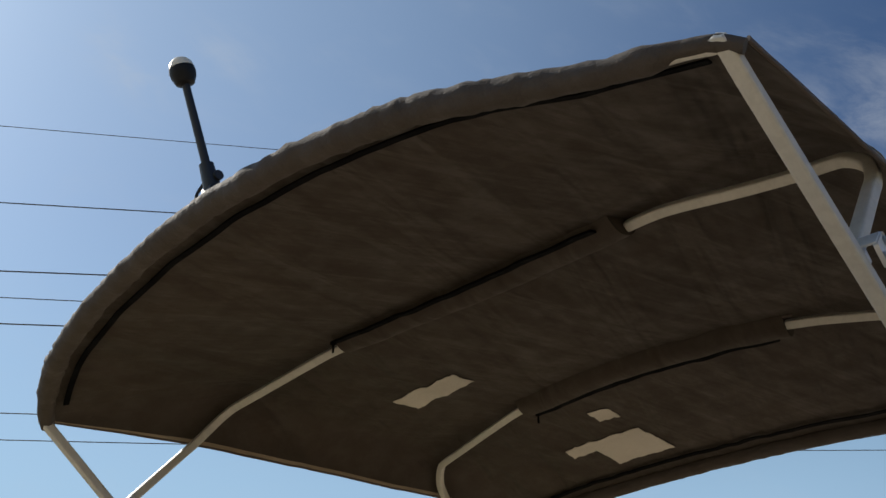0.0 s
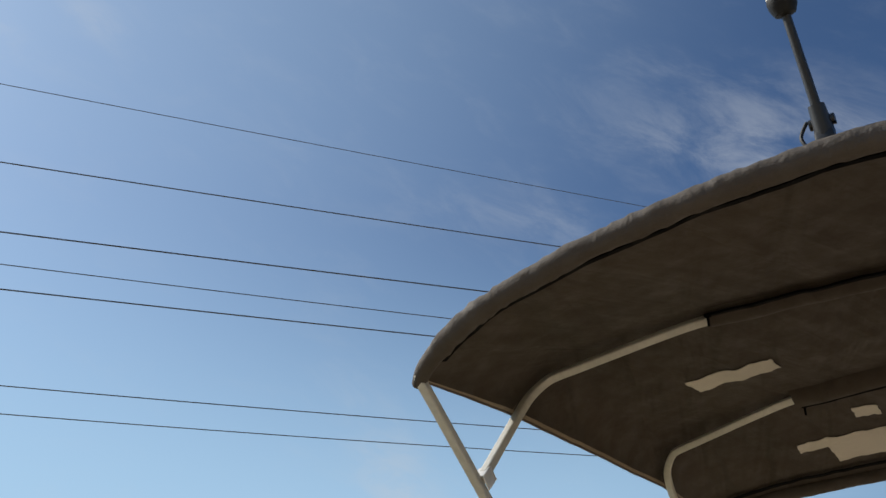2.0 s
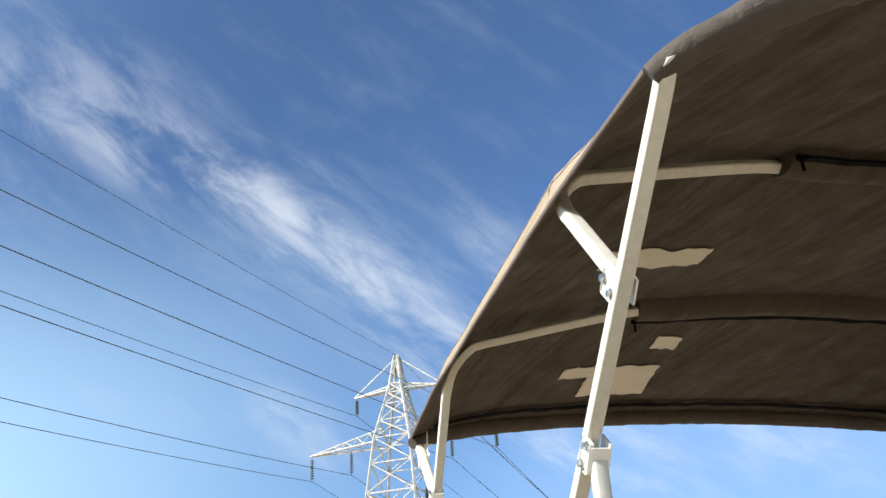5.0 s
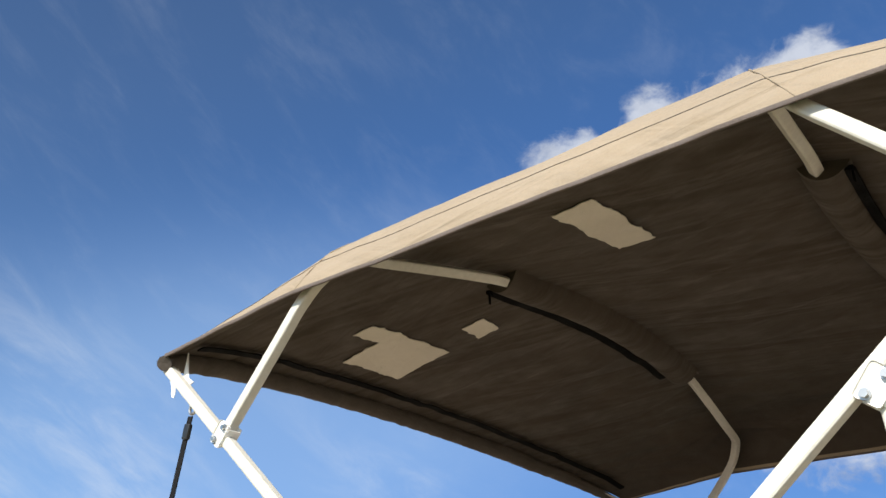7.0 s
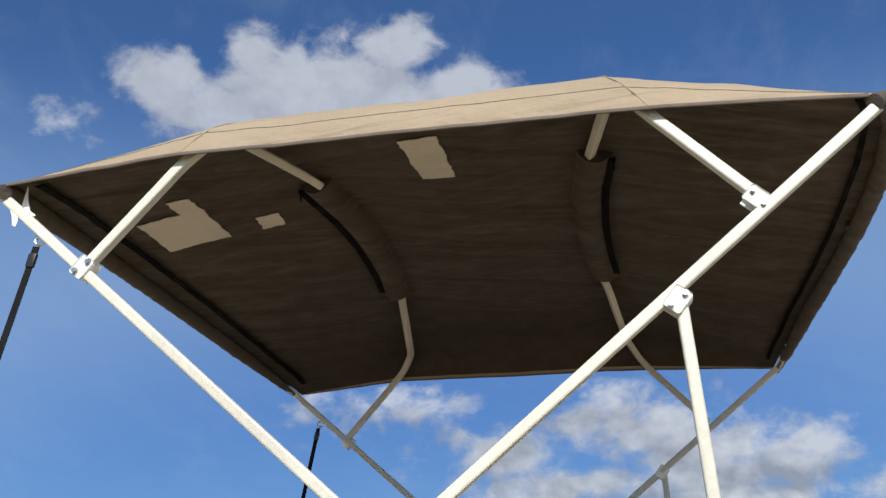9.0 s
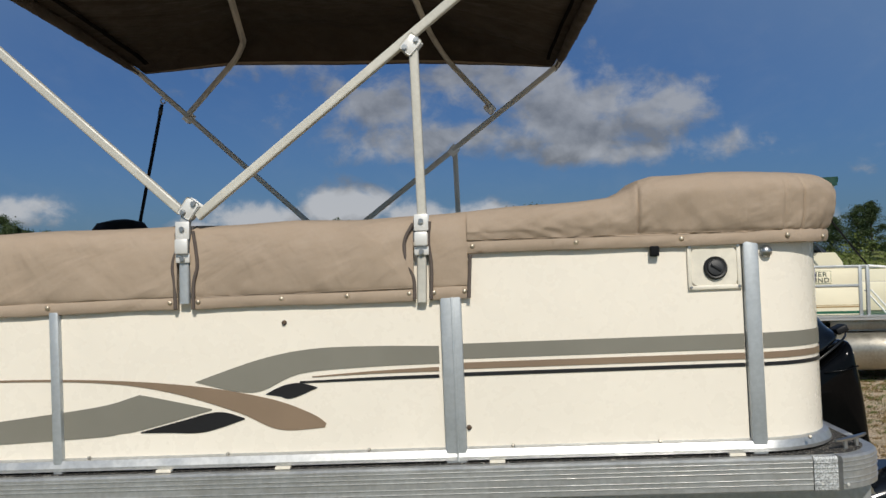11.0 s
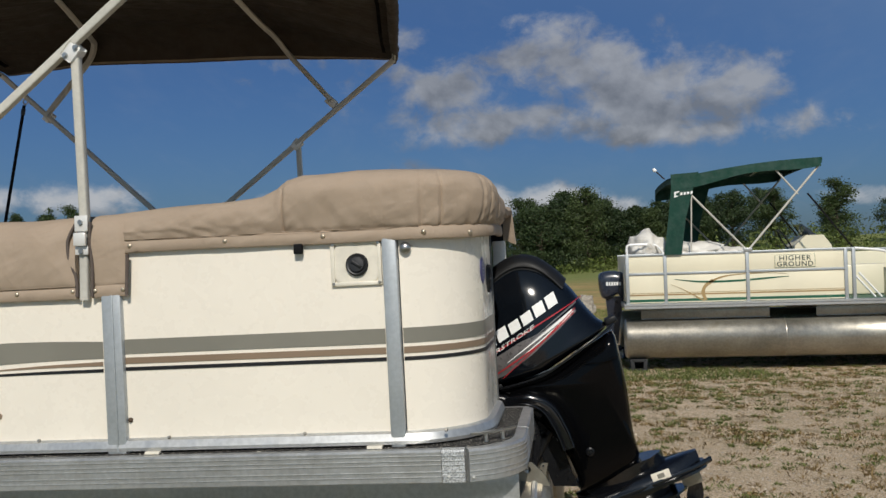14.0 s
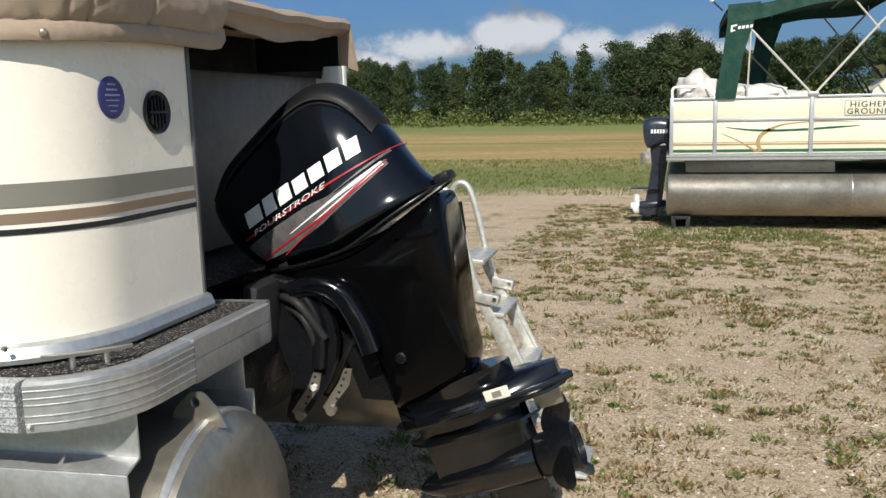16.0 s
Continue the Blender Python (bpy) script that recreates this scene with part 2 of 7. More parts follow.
M = {
    "canvas": material("canvas", (0.275, 0.218, 0.152), 0.85, grain=(0.16, 900), bump=((700, 0.0006), (24, 0.003)), wide=(0.06, 2.5), folds=(((1.6, 1.0, 0.5), (-2.0, 12.0, 14.0), 0.022), ((2.2, -1.0, 1.0), (7.0, 16.0, 9.0), 0.010))),
    # brown underside of the canvas, with the shade below the canopy in its colour
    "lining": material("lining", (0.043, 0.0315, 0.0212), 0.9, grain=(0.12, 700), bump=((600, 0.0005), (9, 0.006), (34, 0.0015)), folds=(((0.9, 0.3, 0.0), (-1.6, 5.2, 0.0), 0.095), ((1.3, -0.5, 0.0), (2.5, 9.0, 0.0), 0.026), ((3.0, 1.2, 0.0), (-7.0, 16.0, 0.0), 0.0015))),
    "canvas_cover": material("canvas_cover", (0.375, 0.29, 0.215), 0.85, grain=(0.10, 900), bump=((700, 0.0005), (34, 0.0012)), wide=(0.05, 2.0), folds=(((2.0, 2.0, 1.6), (-3.0, 5.0, 7.0), 0.020), ((-2.6, 2.0, 3.0), (8.0, 9.0, 5.0), 0.008))),
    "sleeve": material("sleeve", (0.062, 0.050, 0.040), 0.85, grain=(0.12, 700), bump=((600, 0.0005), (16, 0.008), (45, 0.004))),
    "hem": material("hem", (0.105, 0.082, 0.070), 0.8, grain=(0.2, 500), bump=((300, 0.0008),)),
    "zip": material("zip", (0.0025, 0.0025, 0.003), 0.85, spec=0.06, bump=((400, 0.001),)),
    "patch": material("patch", (0.55, 0.505, 0.43), 0.8, grain=(0.1, 600), bump=((14, 0.008), (40, 0.004), (500, 0.0005))),
    "frame_paint": material("frame_paint", (0.54, 0.52, 0.46), 0.42, grain=(0.05, 60), bump=((120, 0.0003),), spots=(26, 0.74, (0.25, 0.21, 0.16))),
    "zinc": material("zinc", (0.74, 0.73, 0.70), 0.4, 0.2, bump=((200, 0.0003),)),
    "steel": material("steel", (0.46, 0.46, 0.45), 0.32, 1.0),
    "alu": material("alu", (0.50, 0.505, 0.50), 0.40, 0.7, grain=(0.08, 60), bump=((220, 0.0002),), spots=(40, 0.70, (0.38, 0.37, 0.35)), wide=(0.07, 2.0)),
    "alu_scuffed": material("alu_scuffed", (0.50, 0.51, 0.51), 0.42, 0.4, grain=(0.5, 240), bump=((180, 0.002),), spots=(170, 0.56, (0.85, 0.85, 0.83)), wide=(0.2, 12)),
    "alu_post": material("alu_post", (0.43, 0.46, 0.48), 0.45, 0.4, grain=(0.05, 80), wide=(0.06, 3)),
    "alu_dull": material("alu_dull", (0.36, 0.335, 0.285), 0.36, 0.75, grain=(0.08, 30), bump=((120, 0.0003),), spots=(4, 0.56, (0.33, 0.30, 0.24)), wide=(0.2, 1.3)),
    "panel": material("panel", (0.875, 0.81, 0.70), 0.28, coat=0.25, bump=((2.2, 0.0022),), wide=(0.03, 2.0), spots=(60, 0.78, (0.55, 0.47, 0.33))),
    "panel_dark": material("panel_dark", (0.10, 0.10, 0.098), 0.5, wide=(0.1, 3), spots=(50, 0.72, (0.2, 0.2, 0.19))),
    "vent_white": material("vent_white", (0.76, 0.71, 0.60), 0.4, wide=(0.08, 20)),
    "stripe_grey": material("stripe_grey", (0.215, 0.205, 0.17), 0.35, wide=(0.06, 3)),
    "stripe_tan": material("stripe_tan", (0.245, 0.175, 0.118), 0.35, wide=(0.08, 3)),
    "stripe_black": material("stripe_black", (0.012, 0.012, 0.014), 0.35),
    "rubber": material("rubber", (0.016, 0.016, 0.017), 0.6, bump=((80, 0.001),)),
    "black_plastic": material("black_plastic", (0.011, 0.0115, 0.013), 0.42, bump=((140, 0.0003),)),
    "motor_black": material("motor_black", (0.004, 0.0055, 0.008), 0.11, coat=0.12, wide=(0.25, 3), spec=0.42),
    "motor_cap": material("motor_cap", (0.006, 0.0065, 0.008), 0.3, spec=0.4, bump=((300, 0.0002),)),
    "motor_tub": material("motor_tub", (0.002, 0.0021, 0.0025), 0.09, spec=0.13),
    "motor_satin": material("motor_satin", (0.009, 0.0095, 0.0105), 0.5, spec=0.25, bump=((220, 0.0004),)),
    "motor_leg": material("motor_leg", (0.004, 0.0045, 0.006), 0.14, spec=0.6, coat=0.25, grain=(0.2, 40), spots=(34, 0.66, (0.07, 0.07, 0.07))),
    "motor_bracket": material("motor_bracket", (0.006, 0.0065, 0.008), 0.3, spec=0.4, bump=((30, 0.003),), spots=(30, 0.66, (0.09, 0.085, 0.08))),
    "decal_white": material("decal_white", (0.86, 0.86, 0.84), 0.3, wide=(0.02, 5)),
    "decal_grey": material("decal_grey", (0.16, 0.15, 0.15), 0.3, 0.3, wide=(0.35, 9)),
    "decal_red": material("decal_red", (0.42, 0.022, 0.03), 0.3),
    "carpet": material("carpet", (0.022, 0.019, 0.016), 0.95, grain=(0.6, 150), bump=((160, 0.008),), spots=(150, 0.535, (0.55, 0.51, 0.44))),
    "sticker_blue": material("sticker_blue", (0.035, 0.035, 0.16), 0.4),
    "sticker_print": material("sticker_print", (0.24, 0.24, 0.42), 0.4),
    "ladder_alu": material("ladder_alu", (0.62, 0.61, 0.55), 0.45, 0.5, grain=(0.15, 50), spots=(12, 0.62, (0.42, 0.42, 0.28))),
    "wood_dark": material("wood_dark", (0.09, 0.06, 0.04), 0.8, grain=(0.3, 40)),
    "green_canvas": material("green_canvas", (0.004, 0.043, 0.029), 0.8, grain=(0.15, 120), bump=((7, 0.01),)),
    "white_tarp": material("white_tarp", (0.72, 0.69, 0.63), 0.7, bump=((5, 0.03), (22, 0.006))),
    "cream": material("cream", (0.80, 0.74, 0.56), 0.4, wide=(0.05, 1.2)),
    "green_line": material("green_line", (0.012, 0.10, 0.055), 0.45),
    "gold_line": material("gold_line", (0.36, 0.25, 0.11), 0.45),
    "motor_blue": material("motor_blue", (0.022, 0.028, 0.045), 0.3, coat=0.4),
    "glass_dark": material("glass_dark", (0.03, 0.035, 0.04), 0.08, coat=0.5),
    "block_plastic": material("block_plastic", (0.02, 0.021, 0.023), 0.7, bump=((60, 0.002),)),
    "rock": material("rock", (0.34, 0.30, 0.25), 0.9, grain=(0.3, 8), bump=((3, 0.08),)),
    "bark": material("bark", (0.10, 0.075, 0.055), 0.9, grain=(0.3, 14), bump=((20, 0.02),)),
    "pylon_steel": material("pylon_steel", (0.47, 0.47, 0.44), 0.5, 0.25, grain=(0.2, 3)),
    "insulator": material("insulator", (0.05, 0.085, 0.08), 0.25),
    "cable": material("cable", (0.035, 0.035, 0.037), 0.6),
    "lettering": material("lettering", (0.010, 0.035, 0.028), 0.5),
    "brass_snap": material("brass_snap", (0.55, 0.47, 0.36), 0.35, 0.7),
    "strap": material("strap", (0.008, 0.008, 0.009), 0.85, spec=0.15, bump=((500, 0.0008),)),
}
for nm, col, var in (("leaf_dark", (0.046, 0.076, 0.030), 0.5), ("leaf_mid", (0.070, 0.104, 0.038), 0.5), ("leaf_scrub", (0.125, 0.165, 0.045), 0.5), ("leaf_weed", (0.165, 0.195, 0.058), 0.5), ("leaf_dry", (0.30, 0.20, 0.085), 0.5)):
    m = bpy.data.materials.new(nm)
    m.use_nodes = True
    n = Nodes(m.node_tree)
    r = n.add("ShaderNodeNewGeometry").outputs["Random Per Island"]
    o = n.add("ShaderNodeObjectInfo").outputs["Random"]
    c = n.mix(r, tuple(x * (1 - var) for x in col), tuple(x * (1 + var) for x in col))
    c = n.mix(1.0, c, n.mix(o, (0.8, 0.85, 0.8), (1.2, 1.12, 1.0)), "MULTIPLY")
    p = n.add("ShaderNodeBsdfPrincipled", Base_Color=c, Roughness=0.6)
    tr = n.add("ShaderNodeBsdfTranslucent", Color=c)
    ms = n.add("ShaderNodeMixShader", i0=0.35, i1=p.outputs[0], i2=tr.outputs[0])
    n.t.links.new(ms.outputs[0], n.add("ShaderNodeOutputMaterial").inputs[0])
    M[nm] = m

# ground: sandy gravel with weeds near, mown field with dry bands farther off
m = bpy.data.materials.new("ground")
m.use_nodes = True
n = Nodes(m.node_tree)
where = n.add("ShaderNodeTexCoord").outputs["Object"]
xyz = n.add("ShaderNodeSeparateXYZ", Vector=where).outputs
fine = n.noise(95.0, 3.0, 0.7, where)
stone = n.noise(40.0, 4.0, 0.72, where)
broad = n.noise(0.55, 5.0, 0.6, where)
patchy = n.noise(1.7, 9.0, 0.74, where)
sand = n.mix(n.ramp(fine, 0.37, 0.63), (0.38, 0.275, 0.17), (0.78, 0.62, 0.43))
sand = n.mix(n.ramp(stone, 0.56, 0.66), sand, (0.88, 0.76, 0.59))
sand = n.mix(n.ramp(stone, 0.43, 0.33), sand, (0.20, 0.145, 0.09))
sand = n.mix(n.math("MULTIPLY", n.ramp(broad, 0.35, 0.7), 0.4), sand, (0.44, 0.33, 0.20))
dirt = n.noise(4.5, 6.0, 0.7, where)
sand = n.mix(n.math("MULTIPLY", n.ramp(dirt, 0.54, 0.68), 0.6), sand, (0.27, 0.20, 0.12))
weed = n.mix(n.ramp(fine, 0.35, 0.65), (0.10, 0.085, 0.035), (0.30, 0.225, 0.11))
grow = n.math("MULTIPLY", n.ramp(n.math("ADD", patchy, n.math("MULTIPLY", n.ramp(xyz[1], 3.0, 6.0, 0.0, 0.045), n.ramp(xyz[1], 13.0, 11.0))), 0.55, 0.64), 0.62)
near = n.mix(grow, sand, weed)
uneven = n.math("MULTIPLY", n.math("SUBTRACT", broad, 0.5), 2.0)
# dark turf added on ground out of view, to weaken light bounced under the canopy
unseen_turf = n.math("MAXIMUM", n.ramp(n.math("ADD", xyz[0], uneven), -0.9, -2.0), n.ramp(n.math("ADD", xyz[1], uneven), 0.5, -0.7))
line = n.math("ADD", xyz[1], n.math("MULTIPLY", n.math("SUBTRACT", n.noise(0.35, 4.0, 0.6, where), 0.5), 5.0))
bands = n.noise(0.055, 4.0, 0.55, n.add("ShaderNodeCombineXYZ", X=n.math("MULTIPLY", xyz[0], 0.25), Y=line, Z=0.0).outputs[0])
turf = n.mix(n.ramp(n.noise(7.0, 4.0, 0.7, where), 0.3, 0.7), (0.13, 0.165, 0.04), (0.24, 0.255, 0.075))
hay = n.mix(n.ramp(n.noise(4.0, 4.0, 0.7, where), 0.3, 0.7), (0.36, 0.225, 0.085), (0.52, 0.36, 0.15))
streaks = n.noise(0.42, 6.0, 0.68, n.add("ShaderNodeCombineXYZ", X=n.math("MULTIPLY", xyz[0], 0.14), Y=xyz[1], Z=3.0).outputs[0])
dry = n.math("MULTIPLY", n.ramp(line, 20.0, 25.0), n.ramp(line, 66.0, 42.0))
dry = n.math("MULTIPLY", dry, n.math("MAXIMUM", n.math("MULTIPLY", n.ramp(bands, 0.35, 0.55), 0.5), n.ramp(streaks, 0.40, 0.56)))
field = n.mix(dry, turf, hay)
edge = n.ramp(line, 14.6, 17.4)
col = n.mix(edge, near, field)
unseen_turf = n.math("MULTIPLY", unseen_turf, n.ramp(n.math("ABSOLUTE", n.math("ADD", xyz[0], 3.0)), 8.5, 5.5))
unseen_turf = n.math("MULTIPLY", unseen_turf, n.math("MULTIPLY", n.ramp(xyz[1], -6.5, -4.0), n.ramp(n.math("ADD", xyz[1], n.math("MULTIPLY", uneven, 2.0)), 7.0, 4.0)))
unseen_turf = n.math("MULTIPLY", unseen_turf, n.ramp(patchy, 0.36, 0.46, 0.35, 1.0))
col = n.mix(n.math("MULTIPLY", unseen_turf, n.ramp(line, 12.0, 8.0)), col, n.mix(n.ramp(fine, 0.3, 0.7), (0.07, 0.085, 0.028), (0.16, 0.17, 0.06)))
p = n.add("ShaderNodeBsdfPrincipled", Base_Color=col, Roughness=0.95)
b = n.add("ShaderNodeBump", Height=stone, Distance=0.02)
b2 = n.add("ShaderNodeBump", Height=fine, Distance=0.008, Normal=b.outputs[0])
n.put(p, "Normal", b2.outputs[0])
n.t.links.new(p.outputs[0], n.add("ShaderNodeOutputMaterial").inputs[0])
M["ground"] = m


# ---- mesh helpers ----
def part(name, bm, mat, parent=None, label="", smooth=None):
    """Links a bmesh as one mesh object under a thing or a part."""
    me = bpy.data.meshes.new(name)
    bmesh.ops.recalc_face_normals(bm, faces=bm.faces)
    bm.to_mesh(me)
    bm.free()
    me.materials.append(M[mat] if isinstance(mat, str) else mat)
    if smooth is not None:
        me.polygons.foreach_set("use_smooth", [True] * len(me.polygons))
        if smooth < 180:
            me.set_sharp_from_angle(angle=radians(smooth))
    ob = new(name, me)
    if parent:
        ob.parent = parent
    if label:
        tagged(ob, label)
    return ob


def thing(name, label, category, at=(0, 0, 0), group="", kind=""):
    ob = new(name)
    ob.location = at
    ob.empty_display_size = 0.1
    return tagged(ob, label, category, group, kind)


def add_box(bm, c, size, turn=None, bevel=0.0):
    m = Matrix.Translation(c) @ (turn.to_4x4() if turn else Matrix()) @ Matrix.Diagonal((*size, 1))
    r = bmesh.ops.create_cube(bm, size=1.0, matrix=m)
    if bevel:
        edges = list({e for v in r["verts"] for e in v.link_edges})
        bmesh.ops.bevel(bm, geom=edges, offset=bevel, segments=2, affect="EDGES", profile=0.5)
    return bm


def box(c, size, turn=None, bevel=0.004):
    return add_box(bmesh.new(), c, size, turn, bevel)


def turn_y(deg):
    return Matrix.Rotation(radians(deg), 3, "Y")


def add_rod(bm, a, b, r, r2=None, segs=12):
    a, b = Vector(a), Vector(b)
    d = b - a
    m = Matrix.Translation((a + b) / 2) @ d.to_track_quat("Z", "Y").to_matrix().to_4x4()
    bmesh.ops.create_cone(bm, cap_ends=True, segments=segs, radius1=r, radius2=r if r2 is None else r2, depth=d.length, matrix=m)
    return bm


def rod(a, b, r, r2=None, segs=12):
    return add_rod(bmesh.new(), a, b, r, r2, segs)


def rings(loops, closed_ends=True, wrap=True):
    """A skin over loops of equal length."""
    bm = bmesh.new()
    vs = [[bm.verts.new(p) for p in loop] for loop in loops]
    n = len(vs[0])
    for a, b in zip(vs, vs[1:]):
        for i in range(n if wrap else n - 1):
            j = (i + 1) % n
            bm.faces.new((a[i], a[j], b[j], b[i]))
    if closed_ends:
        bm.faces.new(vs[0][::-1])
        bm.faces.new(vs[-1])
    return bm


def sweep(section, path, side=(0, 1, 0), ends=True):
    """Runs a section of (a, b) along a path; a lies along side, b along side x way."""
    loops, path = [], [Vector(p) for p in path]
    for i, p in enumerate(path):
        d = (path[min(i + 1, len(path) - 1)] - path[max(i - 1, 0)]).normalized()
        s = Vector(side)
        s = (s - d * s.dot(d)).normalized()
        u = s.cross(d)
        loops.append([p + s * a + u * b for a, b in section])
    return rings(loops, ends)


def rounded(wd, ht, r=0.004, k=3):
    pts = []
    for cx, cy, a0 in ((wd / 2 - r, ht / 2 - r, 0), (-wd / 2 + r, ht / 2 - r, 90), (-wd / 2 + r, -ht / 2 + r, 180), (wd / 2 - r, -ht / 2 + r, 270)):
        for i in range(k):
            a = radians(a0 + 90 * i / (k - 1))
            pts.append((cx + r * math.cos(a), cy + r * math.sin(a)))
    return pts


def circle(r, k=12):
    return [(r * math.cos(2 * math.pi * i / k), r * math.sin(2 * math.pi * i / k)) for i in range(k)]


def lathe(profile, at, axis=(0, 0, 1), segs=20):
    """Turns (radius, height) round an axis."""
    q = Vector(axis).to_track_quat("Z", "Y")
    return rings([[Vector(at) + q @ Vector((r * c, r * s, h)) for c, s in circle(1, segs)] for r, h in profile])


def smooth_line(points, k=8):
    """A Catmull-Rom line through points."""
    pts = [Vector(p) for p in points]
    out = []
    for i in range(len(pts) - 1):
        p0, p1, p2, p3 = pts[max(i - 1, 0)], pts[i], pts[i + 1], pts[min(i + 2, len(pts) - 1)]
        for j in range(k):
            t = j / k
            out.append(0.5 * (2 * p1 + (p2 - p0) * t + (2 * p0 - 5 * p1 + 4 * p2 - p3) * t * t + (3 * p1 - p0 - 3 * p2 + p3) * t ** 3))
    return out + [pts[-1]]


def plate(points, depth, axis="y", at=0.0):
    """A flat outline of (a, b) given thickness; axis y: (x, z) at y = at."""
    place = {"y": lambda a, b, d: (a, at + d, b), "z": lambda a, b, d: (a, b, at + d), "x": lambda a, b, d: (at + d, a, b)}[axis]
    return rings([[place(a, b, 0.0) for a, b in points], [place(a, b, depth) for a, b in points]])


def lerp_rows(x, rows):
    """A line through rows of (x, value), smooth between them."""
    if x <= rows[0][0]:
        return rows[0][1]
    for (x0, a), (x1, b) in zip(rows, rows[1:]):
        if x <= x1:
            t = (x - x0) / (x1 - x0)
            return a + (b - a) * t
    return rows[-1][1]


# ---- ground ----
def ground_height(x, y):
    z = lerp_rows(y, ((-40, -0.065), (7, -0.066), (10.2, -0.165), (16, -0.19), (40, -0.12), (80, -0.09), (400, 0.2)))
    bank = lerp_rows(y, ((56, 0), (84, 1.0), (130, 1.0))) * lerp_rows(x, ((-2, 0), (14, 1.9), (40, 2.6)))
    bank += lerp_rows(y, ((74, 0), (80, 1.0), (130, 1.0))) * lerp_rows(x, ((-34, 1.6), (-18, 1.2), (-8, 0.5)))
    bump = 0.012 * noise.noise((x * 0.7, y * 0.7, 0)) if abs(x) < 14 and -14 < y < 18 else 0.05 * noise.noise((x * 0.1, y * 0.1, 4))
    return z + bank + bump


def axis_steps(lo, hi, near_lo, near_hi, step):
    out, v = [], near_lo
    while v < near_hi:
        out.append(v)
        v += step
    g = step
    while v < hi:
        out.append(v)
        g *= 1.25
        v += g
    v, g = near_lo, step
    while v > lo:
        g *= 1.25
        v -= g
        out.insert(0, v)
    return out


def build_ground():
    xs, ys = axis_steps(-2500, 2500, -7, 12, 0.4), axis_steps(-1500, 3500, -6, 18, 0.4)
    verts = [(x, y, ground_height(x, y)) for y in ys for x in xs]
    k = len(xs)
    faces = [(j * k + i, j * k + i + 1, (j + 1) * k + i + 1, (j + 1) * k + i) for j in range(len(ys) - 1) for i in range(k - 1)]
    me = bpy.data.meshes.new("ground")
    me.from_pydata(verts, [], faces)
    me.polygons.foreach_set("use_smooth", [True] * len(faces))
    me.materials.append(M["ground"])
    tagged(new("ground", me), "sandy gravel lot with weeds running into a mown field", "ground", kind="structure")


build_ground()


# ---- bimini top on the near boat ----
EDGE_P, EDGE_S, MID = -0.014, 2.360, 1.178
# bows: side edge (x, z), crown (x, z)
BOWS = {"fore": ((-3.275, 2.582), (-3.46, 2.736)), "second": ((-2.775, 2.610), (-2.585, 2.845)), "third": ((-1.560, 2.572), (-1.725, 2.842)), "aft": ((-1.065, 2.535), (-0.838, 2.716))}
BULGE = {"fore": 0.0, "second": 0.04, "third": -0.045, "aft": 0.0}  # the middle bows bend towards each other at the crown
RISE = ((0, 0), (0.012, 0.17), (0.04, 0.38), (0.09, 0.57), (0.16, 0.70), (0.25, 0.77), (0.35, 0.845), (0.6, 0.93), (0.9, 0.98), (1.208, 1.0))
RISE_TUBE = ((0, 0), (0.012, 0.14), (0.035, 0.32), (0.065, 0.45), (0.1, 0.52), (0.2, 0.60), (0.35, 0.72), (0.5, 0.835), (0.6, 0.90), (0.75, 0.95), (0.9, 0.98), (1.208, 1.0))
RISE_END = ((0, 0), (0.012, 0.05), (0.04, 0.13), (0.09, 0.25), (0.16, 0.38), (0.25, 0.52), (0.35, 0.63), (0.6, 0.82), (0.9, 0.95), (1.208, 1.0))


def bow_rise(v, rows=RISE):
    """Height from edge to crown across the boat; v runs 0 to 1 from port to starboard."""
    y = EDGE_P + v * (EDGE_S - EDGE_P)
    return lerp_rows(min(y - EDGE_P, EDGE_S - y), rows)


def bow_point(key, v):
    (xe, ze), (xc, zc) = BOWS[key]
    r = bow_rise(v, RISE_END if key in ("fore", "aft") else RISE)
    if key == "aft" and v > 0.5:  # this bow slumps to starboard
        r *= 1 - 0.30 * math.sin(math.pi * ((v - 0.5) * 2) ** 4.0)
    far_y, skew = (0.004, 0.07) if key == "aft" else (0.0, 0.0)  # the end bow is racked a little
    z = ze + (zc - ze) * r
    if key == "third":  # the cloth stands up over its shoulder
        z += 0.012 * math.exp(-((min(v, 1 - v) * 2.37 - 0.13) / 0.1) ** 2)
    if key == "aft":
        z -= 0.008 * math.sin(math.pi * max(0.0, (v - 0.8) / 0.2))
    bend = BULGE[key] * max(0.0, 1 - ((v - 0.5) / 0.26) ** 2)
    return Vector((xe + (xc - xe) * r + bend + skew * max(0.0, v - 0.5) * 2 * (1 - r), EDGE_P + v * (EDGE_S - EDGE_P + far_y), z))


STATIONS = ("fore", "second", "third", "aft")


